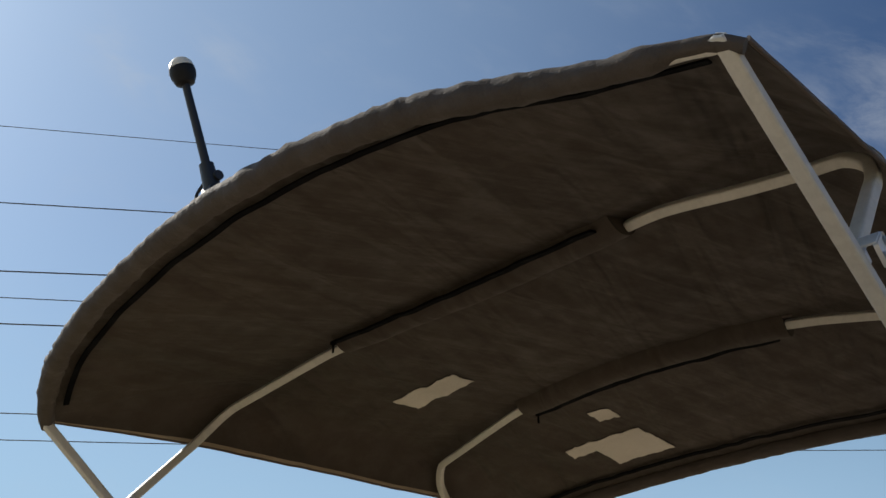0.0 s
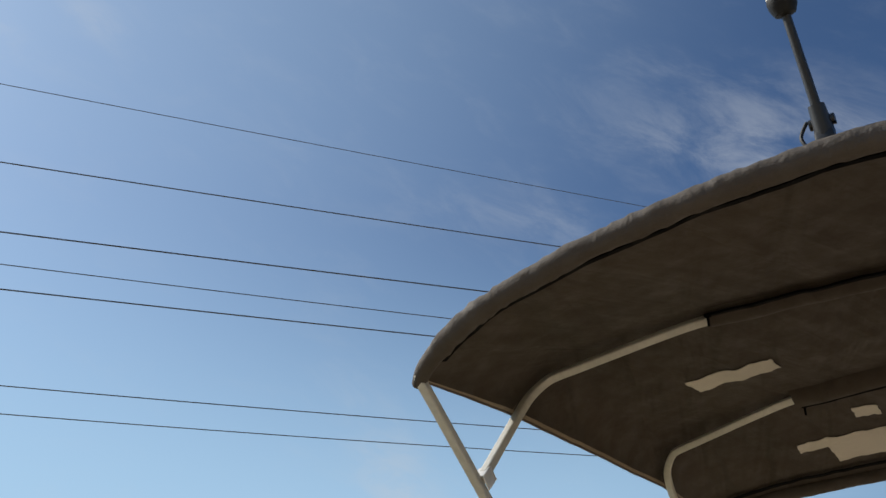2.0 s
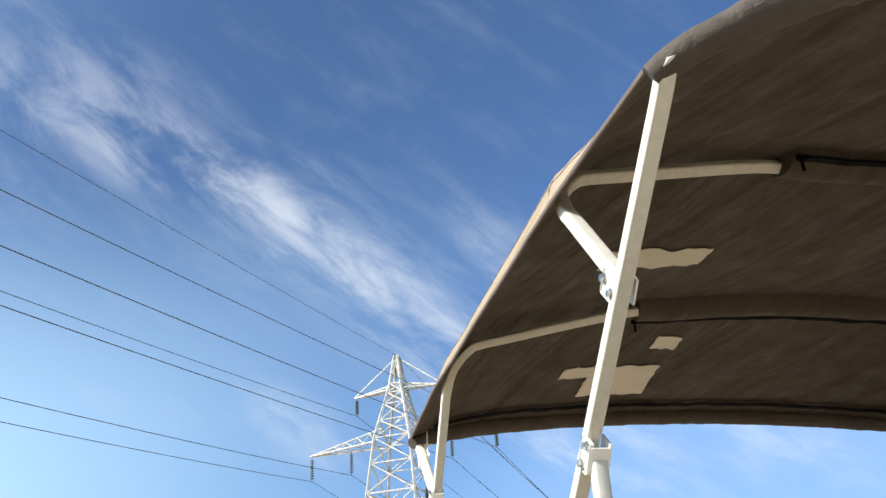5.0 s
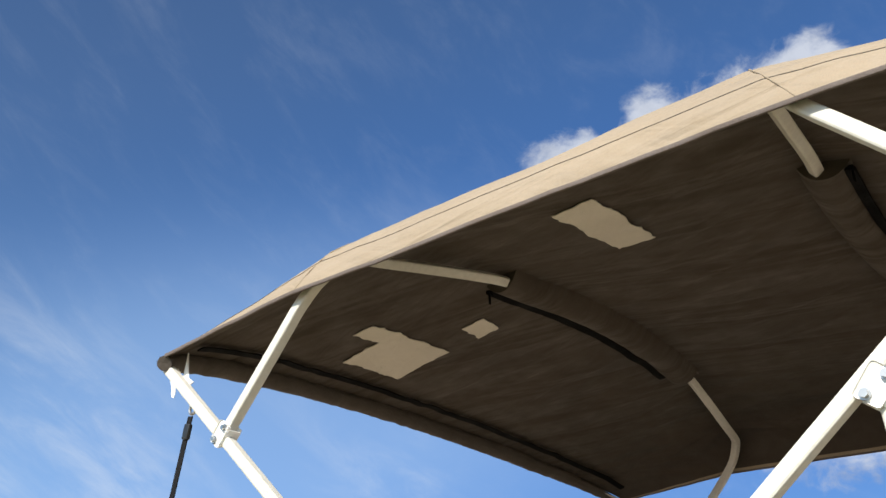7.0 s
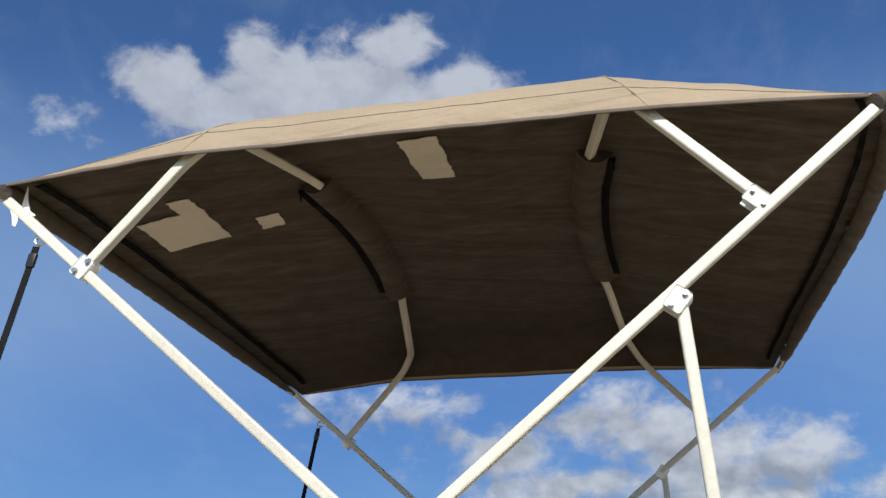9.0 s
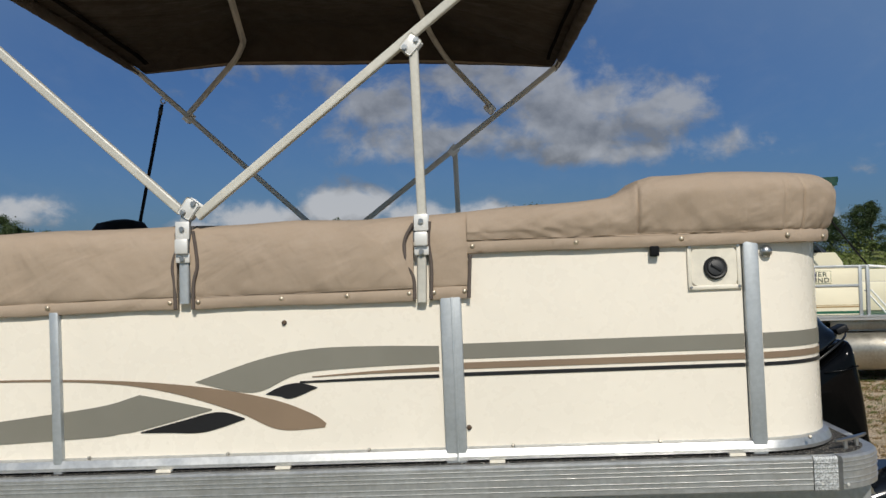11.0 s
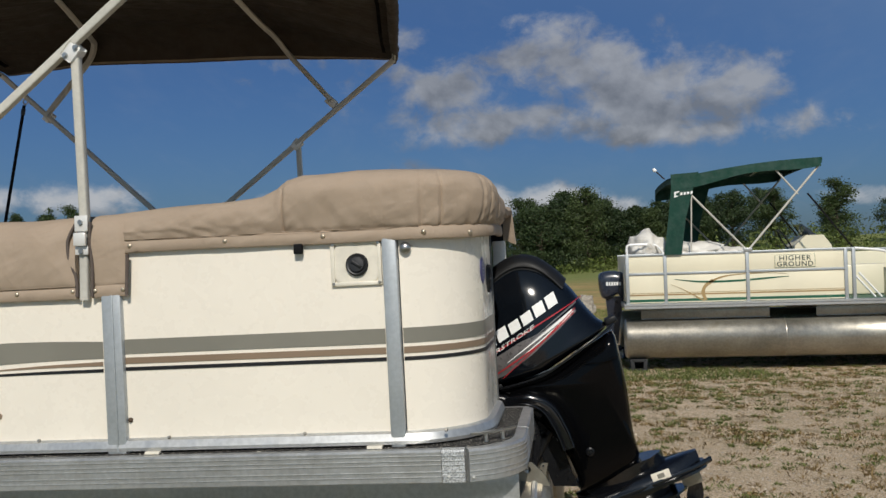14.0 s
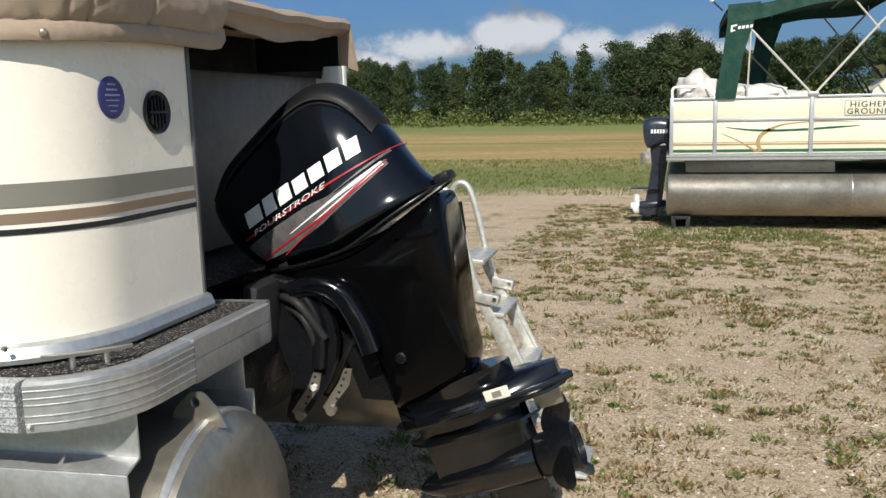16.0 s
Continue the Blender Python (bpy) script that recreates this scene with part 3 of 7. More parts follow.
def canopy_point(u, v):
    """Point on the cloth: u runs 0 to 3 over the bows from fore to aft."""
    i = min(int(u), 2)
    t = u - i
    a, b = bow_point(STATIONS[i], v), bow_point(STATIONS[i + 1], v)
    p = a.lerp(b, t)
    sag = (0.012, 0.016, 0.012)[i] * 4 * t * (1 - t)
    side = abs(v - 0.5) * 2
    p.z -= sag * (1 - side ** 4)
    # creases run off the two middle bows near the sides
    near_bow = max(0.0, 1 - min(abs(u - 1), abs(u - 2)) / 0.5)
    p.z += 0.007 * near_bow * (side > 0.8) * min(1.0, (side - 0.8) * 12) * min(1.0, (1 - side) * 60) * noise.noise((u * 9 + side * 14, side * 3.0, 2.0))
    if i == 0:
        p.z += 0.008 * math.sin(math.pi * t) * (1 - side ** 6)
    calm = 4 * t * (1 - t) * min(1.0, side and (1 - side) * 14)
    p.z += 0.004 * noise.noise((p.x * 3.0, p.y * 9.0, 1.0)) + 0.0025 * noise.noise((p.x * 11, p.y * 5, 7.0))
    p.z += calm * (0.010 * noise.noise((p.x * 1.6 + p.y * 1.2, p.y * 15.0 - p.x * 2.5, 4.0)) + 0.006 * noise.noise((p.x * 3.0 - p.y * 2.0, p.y * 27.0 + p.x * 5.0, 11.0)))
    return p


V_STEPS = [0, 0.004, 0.010, 0.017, 0.026, 0.038, 0.050] + [0.06 + 0.01 * i for i in range(45)]
V_STEPS += [1 - v for v in reversed(V_STEPS[:-1])]


def cloth_sheet(us, vs, lift, thick, where):
    top = [[where(u, v) + Vector((0, 0, lift)) for v in vs] for u in us]
    bm = bmesh.new()
    grids = []
    for dz in (0, -thick):
        grids.append([[bm.verts.new(p + Vector((0, 0, dz))) for p in row] for row in top])
    nu, nv = len(us), len(vs)
    for k, g in enumerate(grids):
        for i in range(nu - 1):
            for j in range(nv - 1):
                f = (g[i][j], g[i + 1][j], g[i + 1][j + 1], g[i][j + 1])
                bm.faces.new(f if k == 0 else f[::-1])
    for i in range(nu - 1):
        for j in (0, nv - 1):
            bm.faces.new((grids[0][i][j], grids[0][i + 1][j], grids[1][i + 1][j], grids[1][i][j]))
    for j in range(nv - 1):
        for i in (0, nu - 1):
            bm.faces.new((grids[0][i][j], grids[0][i][j + 1], grids[1][i][j + 1], grids[1][i][j]))
    return bm


bimini = thing("bimini_top", "tan canvas bimini top on a white square-tube frame", "boat canopy", (-2.2, MID, 1.64))
BI = Matrix.Translation((2.2, -MID, -1.64))


def bpart(name, bm, mat, label="", parent=None, smooth=35):
    bm.transform(BI)
    return part(name, bm, mat, parent or bimini, label, smooth)


us = [0.01 + i * 2.975 / 54 for i in range(55)]
canopy = bpart("canopy", cloth_sheet(us, V_STEPS, 0.016, 0.003, canopy_point), "canvas", "tan canvas stretched over the bows", smooth=50)
# the same cloth from below, coloured darker to carry its shade
bpart("lining", cloth_sheet(us, [0.002] + V_STEPS[1:-1] + [0.998], 0.0125, 0.0012, canopy_point), "lining", "brown underside of the canvas, its colour darkened for the shade there", canopy, 50)


def cloth_frame(u, v):
    p = canopy_point(u, v)
    du = (canopy_point(min(3, u + .02), v) - canopy_point(max(0, u - .02), v)).normalized()
    dv = (canopy_point(u, min(1, v + .02)) - canopy_point(u, max(0, v - .02))).normalized()
    return p, du, dv


# hems along both sides, rolled sleeves at both ends
for v, sg in ((0.0, -1), (1.0, 1)):
    bpart("side_hem", sweep(rounded(0.006, 0.010, 0.002), [canopy_point(u, v) + Vector((0, sg * 0.002, 0.0145)) for u in us]), "hem", "stitched canvas edge binding", canopy)


# lockstitch along both sides, above the binding
for v in (0.0125, 0.9875):
    bpart("stitching", sweep(circle(0.0010, 5), [canopy_point(u, v) + Vector((0, 0, 0.0166)) for u in us]), "sleeve", "row of brown stitching", canopy)


def end_sleeve(key, out):
    """Cloth sleeve wrapped round an end bow, with small gathers."""
    loops = []
    n = 150
    for i in range(n + 1):
        v = i / n
        p = bow_point(key, v)
        q = (bow_point(key, min(1, v + .01)) - bow_point(key, max(0, v - .01))).normalized()
        f = Vector((out, 0, 0))
        f = (f - q * f.dot(q)).normalized()
        up = q.cross(f) * (1 if q.cross(f).z > 0 else -1)
        g = 1 + 0.16 * noise.noise((v * 40, out * 3.0, 0)) + 0.10 * noise.noise((v * 120, 2.0, out))
        gather = 1.0 if out > 0 else 0.5
        a = 0.0255 * (1 + (g - 1) * gather * 1.25) * (0.7 + 0.3 * min(1.0, min(v, 1 - v) / 0.05))
        a *= 1 - 0.4 * max(0.0, (v - 0.8) / 0.2)
        ring = []
        for k in range(14):
            th = 2 * math.pi * k / 14
            wave = 1 + 0.12 * gather * noise.noise((v * 70, math.cos(th) * 1.2, math.sin(th) * 1.2 + out))
            ring.append(p + f * (a * 1.15 * math.cos(th) * wave + 0.002) + up * (a * 1.15 * math.sin(th) * wave - 0.005))
        loops.append(ring)
    return rings(loops)


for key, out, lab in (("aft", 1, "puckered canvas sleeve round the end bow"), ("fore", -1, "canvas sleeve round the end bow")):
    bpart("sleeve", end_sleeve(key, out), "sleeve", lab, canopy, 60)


def under_strip(u_rows, width, mat, name, label, lift=-0.002, thick=0.004, round_over=False):
    """A band under the cloth through rows of (u, v)."""
    pts = [(u, v) for u, v in u_rows]
    loops = []
    for i, (u, v) in enumerate(pts):
        p, du, dv = cloth_frame(u, v)
        nrm = du.cross(dv)
        nrm = nrm if nrm.z < 0 else -nrm
        a, b = pts[max(i - 1, 0)], pts[min(i + 1, len(pts) - 1)]
        d = (canopy_point(*b) - canopy_point(*a)).normalized()
        s = d.cross(nrm).normalized()
        base = p + Vector((0, 0, 0.0108)) + nrm * (0.001 - lift)
        if round_over:
            arch = [-1 + i / 5 for i in range(11)]
            loops.append([base - s * width / 2 - nrm * 0.004] + [base + s * (width / 2 * a) + nrm * (thick * (1 - abs(a) ** 2.4)) for a in arch] + [base + s * width / 2 - nrm * 0.004])
        else:
            loops.append([base - s * width / 2, base + s * width / 2, base + s * width / 2 + nrm * thick, base - s * width / 2 + nrm * thick])
    return bpart(name, rings(loops), mat, label, canopy, 50 if round_over else 30)


def vs_between(a, b, k=30):
    return [a + (b - a) * i / k for i in range(k + 1)]


under_strip([(2.915, v) for v in vs_between(0.03, 0.97, 50)], 0.017, "zip", "zipper", "black zipper sewn along the sleeve", -0.010)
under_strip([(0.13, v) for v in vs_between(0.03, 0.97, 50)], 0.024, "zip", "zipper", "black zipper sewn along the sleeve", -0.010)
for u, sg in ((1.0, -1), (2.0, 1)):
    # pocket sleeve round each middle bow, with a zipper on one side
    # pockets take the shade-darkened cloth colour too
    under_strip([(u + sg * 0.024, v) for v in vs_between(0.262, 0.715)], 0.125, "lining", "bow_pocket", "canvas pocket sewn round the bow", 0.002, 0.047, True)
    under_strip([(u + sg * 0.092, v) for v in vs_between(0.268, 0.69)], 0.024, "zip", "zipper", "black pocket zipper", -0.016, 0.007)
    under_strip([(u - sg * 0.034, v) for v in vs_between(0.262, 0.73)], 0.006, "hem", "pocket_piping", "stitched pocket seam", 0.0, 0.006)
    p, du, dv = cloth_frame(u + sg * 0.092, 0.268)
    pull = box(p + Vector((0, 0, -0.012)), (0.012, 0.02, 0.012), bevel=0.002)
    add_box(pull, p + Vector((0, 0, -0.032)), (0.004, 0.008, 0.03), bevel=0.001)
    bpart("zipper_pull", pull, "zip", "black zipper slider", canopy)
under_strip([(2.915, v) for v in vs_between(0.33, 0.345, 4)], 0.05, "patch", "care_tag", "small pale sewn-in label", 0.007, 0.003)
# stitched seams on top, at the middle bows near the sides
for u in (1.0, 2.0):
    for a, b in ((0.0, 0.2), (0.8, 1.0)):
        loop = [canopy_point(u, v) + Vector((0, 0, 0.0172)) for v in vs_between(a, b, 30)]
        bpart("seam", sweep(circle(0.0017, 6), loop, (1, 0, 0)), "canvas", "top-stitched seam", canopy)


def torn_patch(corners, seed):
    """A tape patch with torn edges from corner (x, y) places; lies under the cloth."""
    rnd = random.Random(seed)
    line = []
    k = len(corners)
    for i in range(k):
        a, b = Vector(corners[i]), Vector(corners[(i + 1) % k])
        steps = max(4, int((b - a).length / 0.012))
        for j in range(steps):
            q = a.lerp(b, j / steps)
            d = (b - a).normalized()
            q += Vector((-d.y, d.x)) * rnd.uniform(-0.0035, 0.0035)
            line.append(q)
    bm = bmesh.new()
    vs = [bm.verts.new((q.x, q.y, 0)) for q in line]
    f = bm.faces.new(vs)
    bmesh.ops.triangulate(bm, faces=[f])
    bmesh.ops.subdivide_edges(bm, edges=[e for e in bm.edges if e.calc_length() > 0.05], cuts=2, use_grid_fill=True)
    bmesh.ops.triangulate(bm, faces=bm.faces[:])
    for v in bm.verts:
        v.co.z = under_height(v.co.x, v.co.y) - 0.003 + 0.0012 * noise.noise((v.co.x * 30, v.co.y * 30, seed))
    r = bmesh.ops.extrude_face_region(bm, geom=bm.faces[:])
    for v in r["geom"]:
        if isinstance(v, bmesh.types.BMVert):
            v.co.z -= 0.0025
    return bm


def under_height(x, y):
    v = (y - EDGE_P) / (EDGE_S - EDGE_P)
    lo, hi = 0.0, 3.0
    for _ in range(24):
        mid = (lo + hi) / 2
        if canopy_point(mid, v).x < x:
            lo = mid
        else:
            hi = mid
    return canopy_point(lo, v).z + 0.0108


for lab, corners in (("square of pale repair tape with torn edges", ((-2.155, 0.35), (-2.152, 0.655), (-2.26, 0.66), (-2.275, 0.36))),
                     ("large pale repair tape with torn edges", ((-3.0, 0.60), (-3.005, 0.845), (-3.245, 0.862), (-3.235, 0.60), (-3.075, 0.595), (-3.075, 0.485), (-3.005, 0.49))),
                     ("small scrap of pale repair tape", ((-2.80, 0.76), (-2.805, 0.85), (-2.885, 0.85), (-2.88, 0.76)))):
    bpart("repair_patch", torn_patch(corners, len(lab)), "patch", lab, canopy)

# frame: four bows, hinged on the main pair
TUBE = rounded(0.027, 0.027, 0.005)
PORT_Y = 0.018


def bow_tube(key, foot, lift=-0.006):
    """Square tube from the port foot over the crown to the starboard foot."""
    fx, fz = foot
    (xe, ze), (xc, zc) = BOWS[key]
    half = []
    dx, dz = xc - fx, zc - fz
    ze += 0.014 if key == "third" else 0.0
    for h in (0.0, 0.5, 0.8, 0.97):
        half.append((fx + (xe - fx) * h, PORT_Y, fz + (ze - fz) * h))
    for yy in (0.02, 0.04, 0.07, 0.1, 0.2, 0.35, 0.5, 0.6, 0.75, 0.9, 1.05, 1.208):
        r = lerp_rows(yy, RISE_TUBE)
        half.append((xe + (xc - xe) * r + BULGE[key] * max(0.0, 1 - ((yy - 1.187) / 0.62) ** 2), EDGE_P + yy + 0.022 * max(0.0, 1 - yy / 0.5), ze + (zc - ze) * r + lift))
    if key in ("fore", "aft"):
        low = Vector((0, 0, -0.020)) if key == "fore" else Vector((0, -0.010, -0.012))
        across_v = [0.0115 + 0.4885 * (i / 14) ** 1.6 for i in range(15)]
        ends = [bow_point(key, v) + Vector((0, 0, lift)) + low * max(0.0, 1 - v / 0.06) for v in across_v + [1 - v for v in reversed(across_v[:-1])]]
        feet = [Vector((fx, y, fz)) for y in (PORT_Y, 2 * MID + 0.010)]
        line = [feet[0].lerp(ends[0], h) for h in (0.0, 0.5, 0.8, 0.96)] + ends + [feet[1].lerp(ends[-1], h) for h in (0.96, 0.8, 0.5, 0.0)]
        return sweep(TUBE, smooth_line(line, 4), Vector((0, 1, 0)).cross(Vector((dx, 0, dz)).normalized()))
    line = [Vector(p) for p in half]
    slack = 0.012 if key == "third" else 0.0  # to starboard this bow is a little flatter
    line += [Vector((p.x, EDGE_P + EDGE_S - p.y, p.z - slack * math.exp(-((p.y - 0.25) / 0.2) ** 2))) for p in reversed(line[:-1])]
    pts = smooth_line(line, 5)
    across = Vector((dx, 0, dz)).normalized()
    side = Vector((0, 1, 0)).cross(across)
    return sweep(TUBE, pts, side)


BASE_F, BASE_A = (-2.250, 1.636), (-2.200, 1.618)
J_FORE, J_AFT, J_STRUT = (-3.018, 2.345), (-1.345, 2.342), (-1.552, 2.110)
bpart("main_bow", bow_tube("aft", BASE_A), "frame_paint", "white-painted square tube, scuffed", smooth=22)
bpart("main_bow", bow_tube("fore", BASE_F), "frame_paint", "white-painted square tube, scuffed", smooth=22)
bpart("middle_bow", bow_tube("second", J_FORE), "frame_paint", smooth=22)
bpart("middle_bow", bow_tube("third", J_AFT), "frame_paint", smooth=22)


def bracket(x, y, z, lean, sg):
    """Bent hinge plate with two bolts; sg: -1 port outside, 1 starboard outside."""
    t = turn_y(lean)
    b = box((x, y + sg * 0.017, z), (0.044, 0.004, 0.058), t, 0.006)
    add_box(b, (x, y - sg * 0.017, z), (0.044, 0.004, 0.058), t, 0.001)
    add_box(b, Vector((x, y, z)) + t @ Vector((0.022, 0, 0)), (0.004, 0.036, 0.046), t, 0.001)
    br = bpart("hinge_bracket", b, "zinc", "bent zinc-plated hinge bracket")
    for k in (-1, 1):
        c = Vector((x, y + sg * 0.019, z)) + t @ Vector((k * 0.006, 0, k * 0.019))
        bb = rod(c, c + Vector((0, sg * 0.009, 0)), 0.0065, segs=6)
        add_rod(bb, c, c + Vector((0, sg * 0.003, 0)), 0.009, segs=14)
        bpart("bolt", bb, "steel", "", br)


for y, sg in ((PORT_Y - 0.002, -1), (2 * MID, 1)):
    bracket(J_AFT[0] - 0.004, y, J_AFT[1] - 0.012, -45, sg)
    bracket(J_FORE[0] - 0.002, y, J_FORE[1] - 0.008, 40, sg)
    bracket(J_STRUT[0] + 0.0, y, J_STRUT[1] - 0.004, 40, sg)
    # support strut down to the rail
    bpart("strut", sweep(TUBE, [(J_STRUT[0] + 0.008, y, J_STRUT[1] - 0.02), (-1.53, y, 1.61), (-1.535, y, 1.35)], (0, 1, 0)), "frame_paint", smooth=50)
    # base posts and clamps on the fence
    post = sweep(rounded(0.03, 0.03, 0.005), [(-2.24, y, 1.36), (-2.238, y, 1.60), (-2.222, y, 1.65)], (0, 1, 0))
    bpart("base_post", post, "alu_post", "grey aluminium base post", smooth=50)
    bracket(-2.222, y, 1.642, 35, sg)
    for bx, z0, h in ((-2.24, 1.545, 0.125), (-1.532, 1.55, 0.115)):
        c = box((bx, y + sg * 0.019, z0 + 0.032), (0.042, 0.006, h * 0.42), bevel=0.002)
        add_box(c, (bx, y + sg * 0.03, z0 - 0.016), (0.040, 0.012, h * 0.36), bevel=0.005)
        add_box(c, (bx, y + sg * 0.019, z0 - 0.05), (0.042, 0.006, h * 0.22), bevel=0.002)
        cl = bpart("clamp", c, "zinc", "white pipe clamp", smooth=40)
        for dz in (0.036, -0.052):
            q = Vector((bx, y + sg * 0.021, z0 + dz))
            bpart("bolt", rod(q, q + Vector((0, sg * 0.008, 0)), 0.008, segs=6), "steel", "", cl)
    # webbing strap from the fore bow, with a hook and a buckle
    a, b = Vector((-3.165, y, 2.455)), Vector((-3.34, y, 1.60))
    st = bpart("strap", sweep(rounded(0.003, 0.02, 0.001), [a + (b - a) * t for t in (0.045, 0.5, 1.0)], (0, 1, 0)), "strap", "black webbing hold-down strap")
    hk = sweep(circle(0.004, 8), [a + Vector((0.014 * math.cos(t), 0, 0.014 * math.sin(t) - 0.02)) for t in [i * 0.5 for i in range(13)]])
    bpart("snap_hook", hk, "steel", "steel snap hook", st)
    bpart("buckle", box(a + (b - a) * 0.09, (0.024, 0.012, 0.04), turn_y(11), 0.004), "black_plastic", "", st)
# white tag tied on the fore corner
scrap = plate([(-3.243, 2.612), (-3.236, 2.57), (-3.222, 2.535), (-3.205, 2.522), (-3.217, 2.513), (-3.235, 2.50), (-3.252, 2.53), (-3.25, 2.57)], 0.0025, "y", 0.0335)
for v in scrap.verts:
    v.co.y += 0.006 * noise.noise(v.co * 40)
bpart("torn_tape", scrap, "decal_white", "torn scrap of white tape on the tube")
scrap = plate([(-3.268, 2.548), (-3.252, 2.51), (-3.246, 2.482), (-3.236, 2.476), (-3.232, 2.494), (-3.238, 2.52), (-3.255, 2.55)], 0.002, "y", 0.0015)
bpart("torn_tape", scrap, "decal_white", "torn scrap of white tape on the tube")

# all-round light on a pole, clamped to the aft bow
light_thing = thing("stern_light", "black pole light with dark domed lamp, clamped to the canopy bow", "boat light", (-0.835, 1.165, 2.77))
foot, head = Vector((-0.842, 1.165, 2.765)), Vector((-0.735, 1.158, 3.02))
LM = Matrix.Translation(-light_thing.location)


def lpart(name, bm, mat, label=""):
    bm.transform(LM)
    return part(name, bm, mat, light_thing, label, 40)


d = (head - foot).normalized()
lpart("pole", rod(foot + d * 0.03, head, 0.0105, 0.0095, 16), "black_plastic", "black plastic pole")
lpart("clamp", add_rod(rod(foot - d * 0.01, foot + d * 0.055, 0.021, 0.017, 16), foot + Vector((0, -.026, .02)), foot + Vector((0, .026, .02)), 0.012), "black_plastic", "black swivel clamp with a knob")
lpart("lamp", lathe([(0.010, -0.02), (0.022, -0.016), (0.029, 0.0), (0.031, 0.012), (0.030, 0.022)], head, d, 24), "motor_satin", "dark lamp body")
lpart("lens", lathe([(0.0295, 0.023), (0.027, 0.035), (0.019, 0.045), (0.004, 0.049)], head, d, 24), "vent_white", "smoky domed lens")
lpart("bow_clip", box(foot + Vector((-0.01, 0, -0.03)), (0.05, 0.04, 0.05), bevel=0.006), "black_plastic")
cord = smooth_line([foot + Vector((0, -0.03, 0.03)), foot + Vector((0.01, -0.045, -0.01)), foot + Vector((0.01, -0.03, -0.05))], 6)
lpart("cord", sweep(circle(0.004, 8), cord), "rubber", "short black cord")


# ---- near boat: hull, fence and deck ----
# the hull sits bow-down by one degree
boat = thing("pontoon_boat", "cream-sided pontoon boat with grey and tan stripes", "pontoon boat", (-1.0, MID, 0.9))
boat.rotation_euler = (0, radians(-1.07), 0)
BOAT = Matrix.Translation((1.0, -MID, -0.9))


def hull(name, bm, mat, label="", parent=None, smooth=35):
    bm.transform(BOAT)
    return part(name, bm, mat, parent or boat, label, smooth)


BOW_X, STERN_X = -6.6, -0.255
WALL_Y, STERN_WALL = 0.03, -0.335


def arc(cx, cy, r, a0, a1, k=9):
    return [(cx + r * math.cos(radians(a0 + (a1 - a0) * i / k)), cy + r * math.sin(radians(a0 + (a1 - a0) * i / k))) for i in range(k + 1)]


def fence_line(off=0.0):
    """Plan of the port fence: along the side, round the stern corner, to the motor well."""
    r = 0.235 + off
    return [(BOW_X + 0.25, WALL_Y - off), (-0.58, WALL_Y - off)] + arc(STERN_WALL - 0.235, WALL_Y + 0.235, r, -90, 0, 14) + [(STERN_WALL + off, 0.575)]


def wall_band(line, z0, z1, thick, flip=1):
    """An upright band along a plan line, thick towards its inside."""
    loops = []
    for i, (x, y) in enumerate(line):
        a, b = Vector(line[max(i - 1, 0)]), Vector(line[min(i + 1, len(line) - 1)])
        d = (b - a).normalized()
        nx, ny = -d.y * flip * thick, d.x * flip * thick
        loops.append([(x, y, z0), (x, y, z1), (x + nx, y + ny, z1), (x + nx, y + ny, z0)])
    return rings(loops)


def cut_line(line, x0, x1):
    """The straight stretch of the port side between x0 and x1."""
    return [(x0, line[0][1]), ((x0 + x1) / 2, line[0][1]), (x1, line[0][1])]


FL = fence_line()
corner = [p for p in FL if p[0] > -0.56]
corner = [(-0.555, WALL_Y)] + corner[1:] if corner[0][0] < -0.555 else [(-0.555, WALL_Y)] + corner
# panels between posts
for x0, x1 in ((-6.3, -5.2), (-5.15, -3.95), (-3.9, -2.65), (-2.62, -1.475), (-1.415, -0.605)):
    hull("fence_panel", wall_band(cut_line(FL, x0, x1), 0.925, 1.545, 0.012), "panel", "cream painted aluminium fence panel")
hull("fence_panel", wall_band(corner, 0.925, 1.545, 0.012), "panel", "cream panel bent round the stern corner", smooth=60)
for x, wd in ((-5.175, 0.05), (-3.925, 0.05), (-2.635, 0.03), (-1.444, 0.062), (-0.58, 0.044)):
    top = 1.505 if x > -0.7 else 1.375
    b = box((x, WALL_Y - 0.002, (0.888 + top) / 2), (wd, 0.036, top - 0.888), bevel=0.006)
    if wd > 0.06:
        add_box(b, (x + 0.004, WALL_Y - 0.022, (0.892 + top) / 2), (0.006, 0.004, top - 0.9), bevel=0.001)
    hull("fence_post", b, "alu_post", "grey anodised aluminium post", smooth=40)
# bottom rail with a rounded lip, and top rail hidden by the cover
lip = [(0.0, 0.0), (-0.018, 0.004), (-0.02, 0.022), (-0.012, 0.034), (0.0, 0.036), (0.02, 0.036), (0.02, 0.0)]
path = [(x, y, 0.893) for x, y in fence_line()]


def along(section, line, z):
    """A section of (outwards, up) run along a plan line."""
    loops = []
    for i, (x, y) in enumerate(line):
        a, b = Vector(line[max(i - 1, 0)]), Vector(line[min(i + 1, len(line) - 1)])
        d = (b - a).normalized()
        out = Vector((d.y, -d.x))
        loops.append([(x + out.x * o, y + out.y * o, z + h) for o, h in section])
    return rings(loops)


def dense(line, step=0.4):
    out = [line[0]]
    for a, b in zip(line, line[1:]):
        k = max(1, int(math.dist(a, b) / step))
        out += [(a[0] + (b[0] - a[0]) * i / k, a[1] + (b[1] - a[1]) * i / k) for i in range(1, k + 1)]
    return out


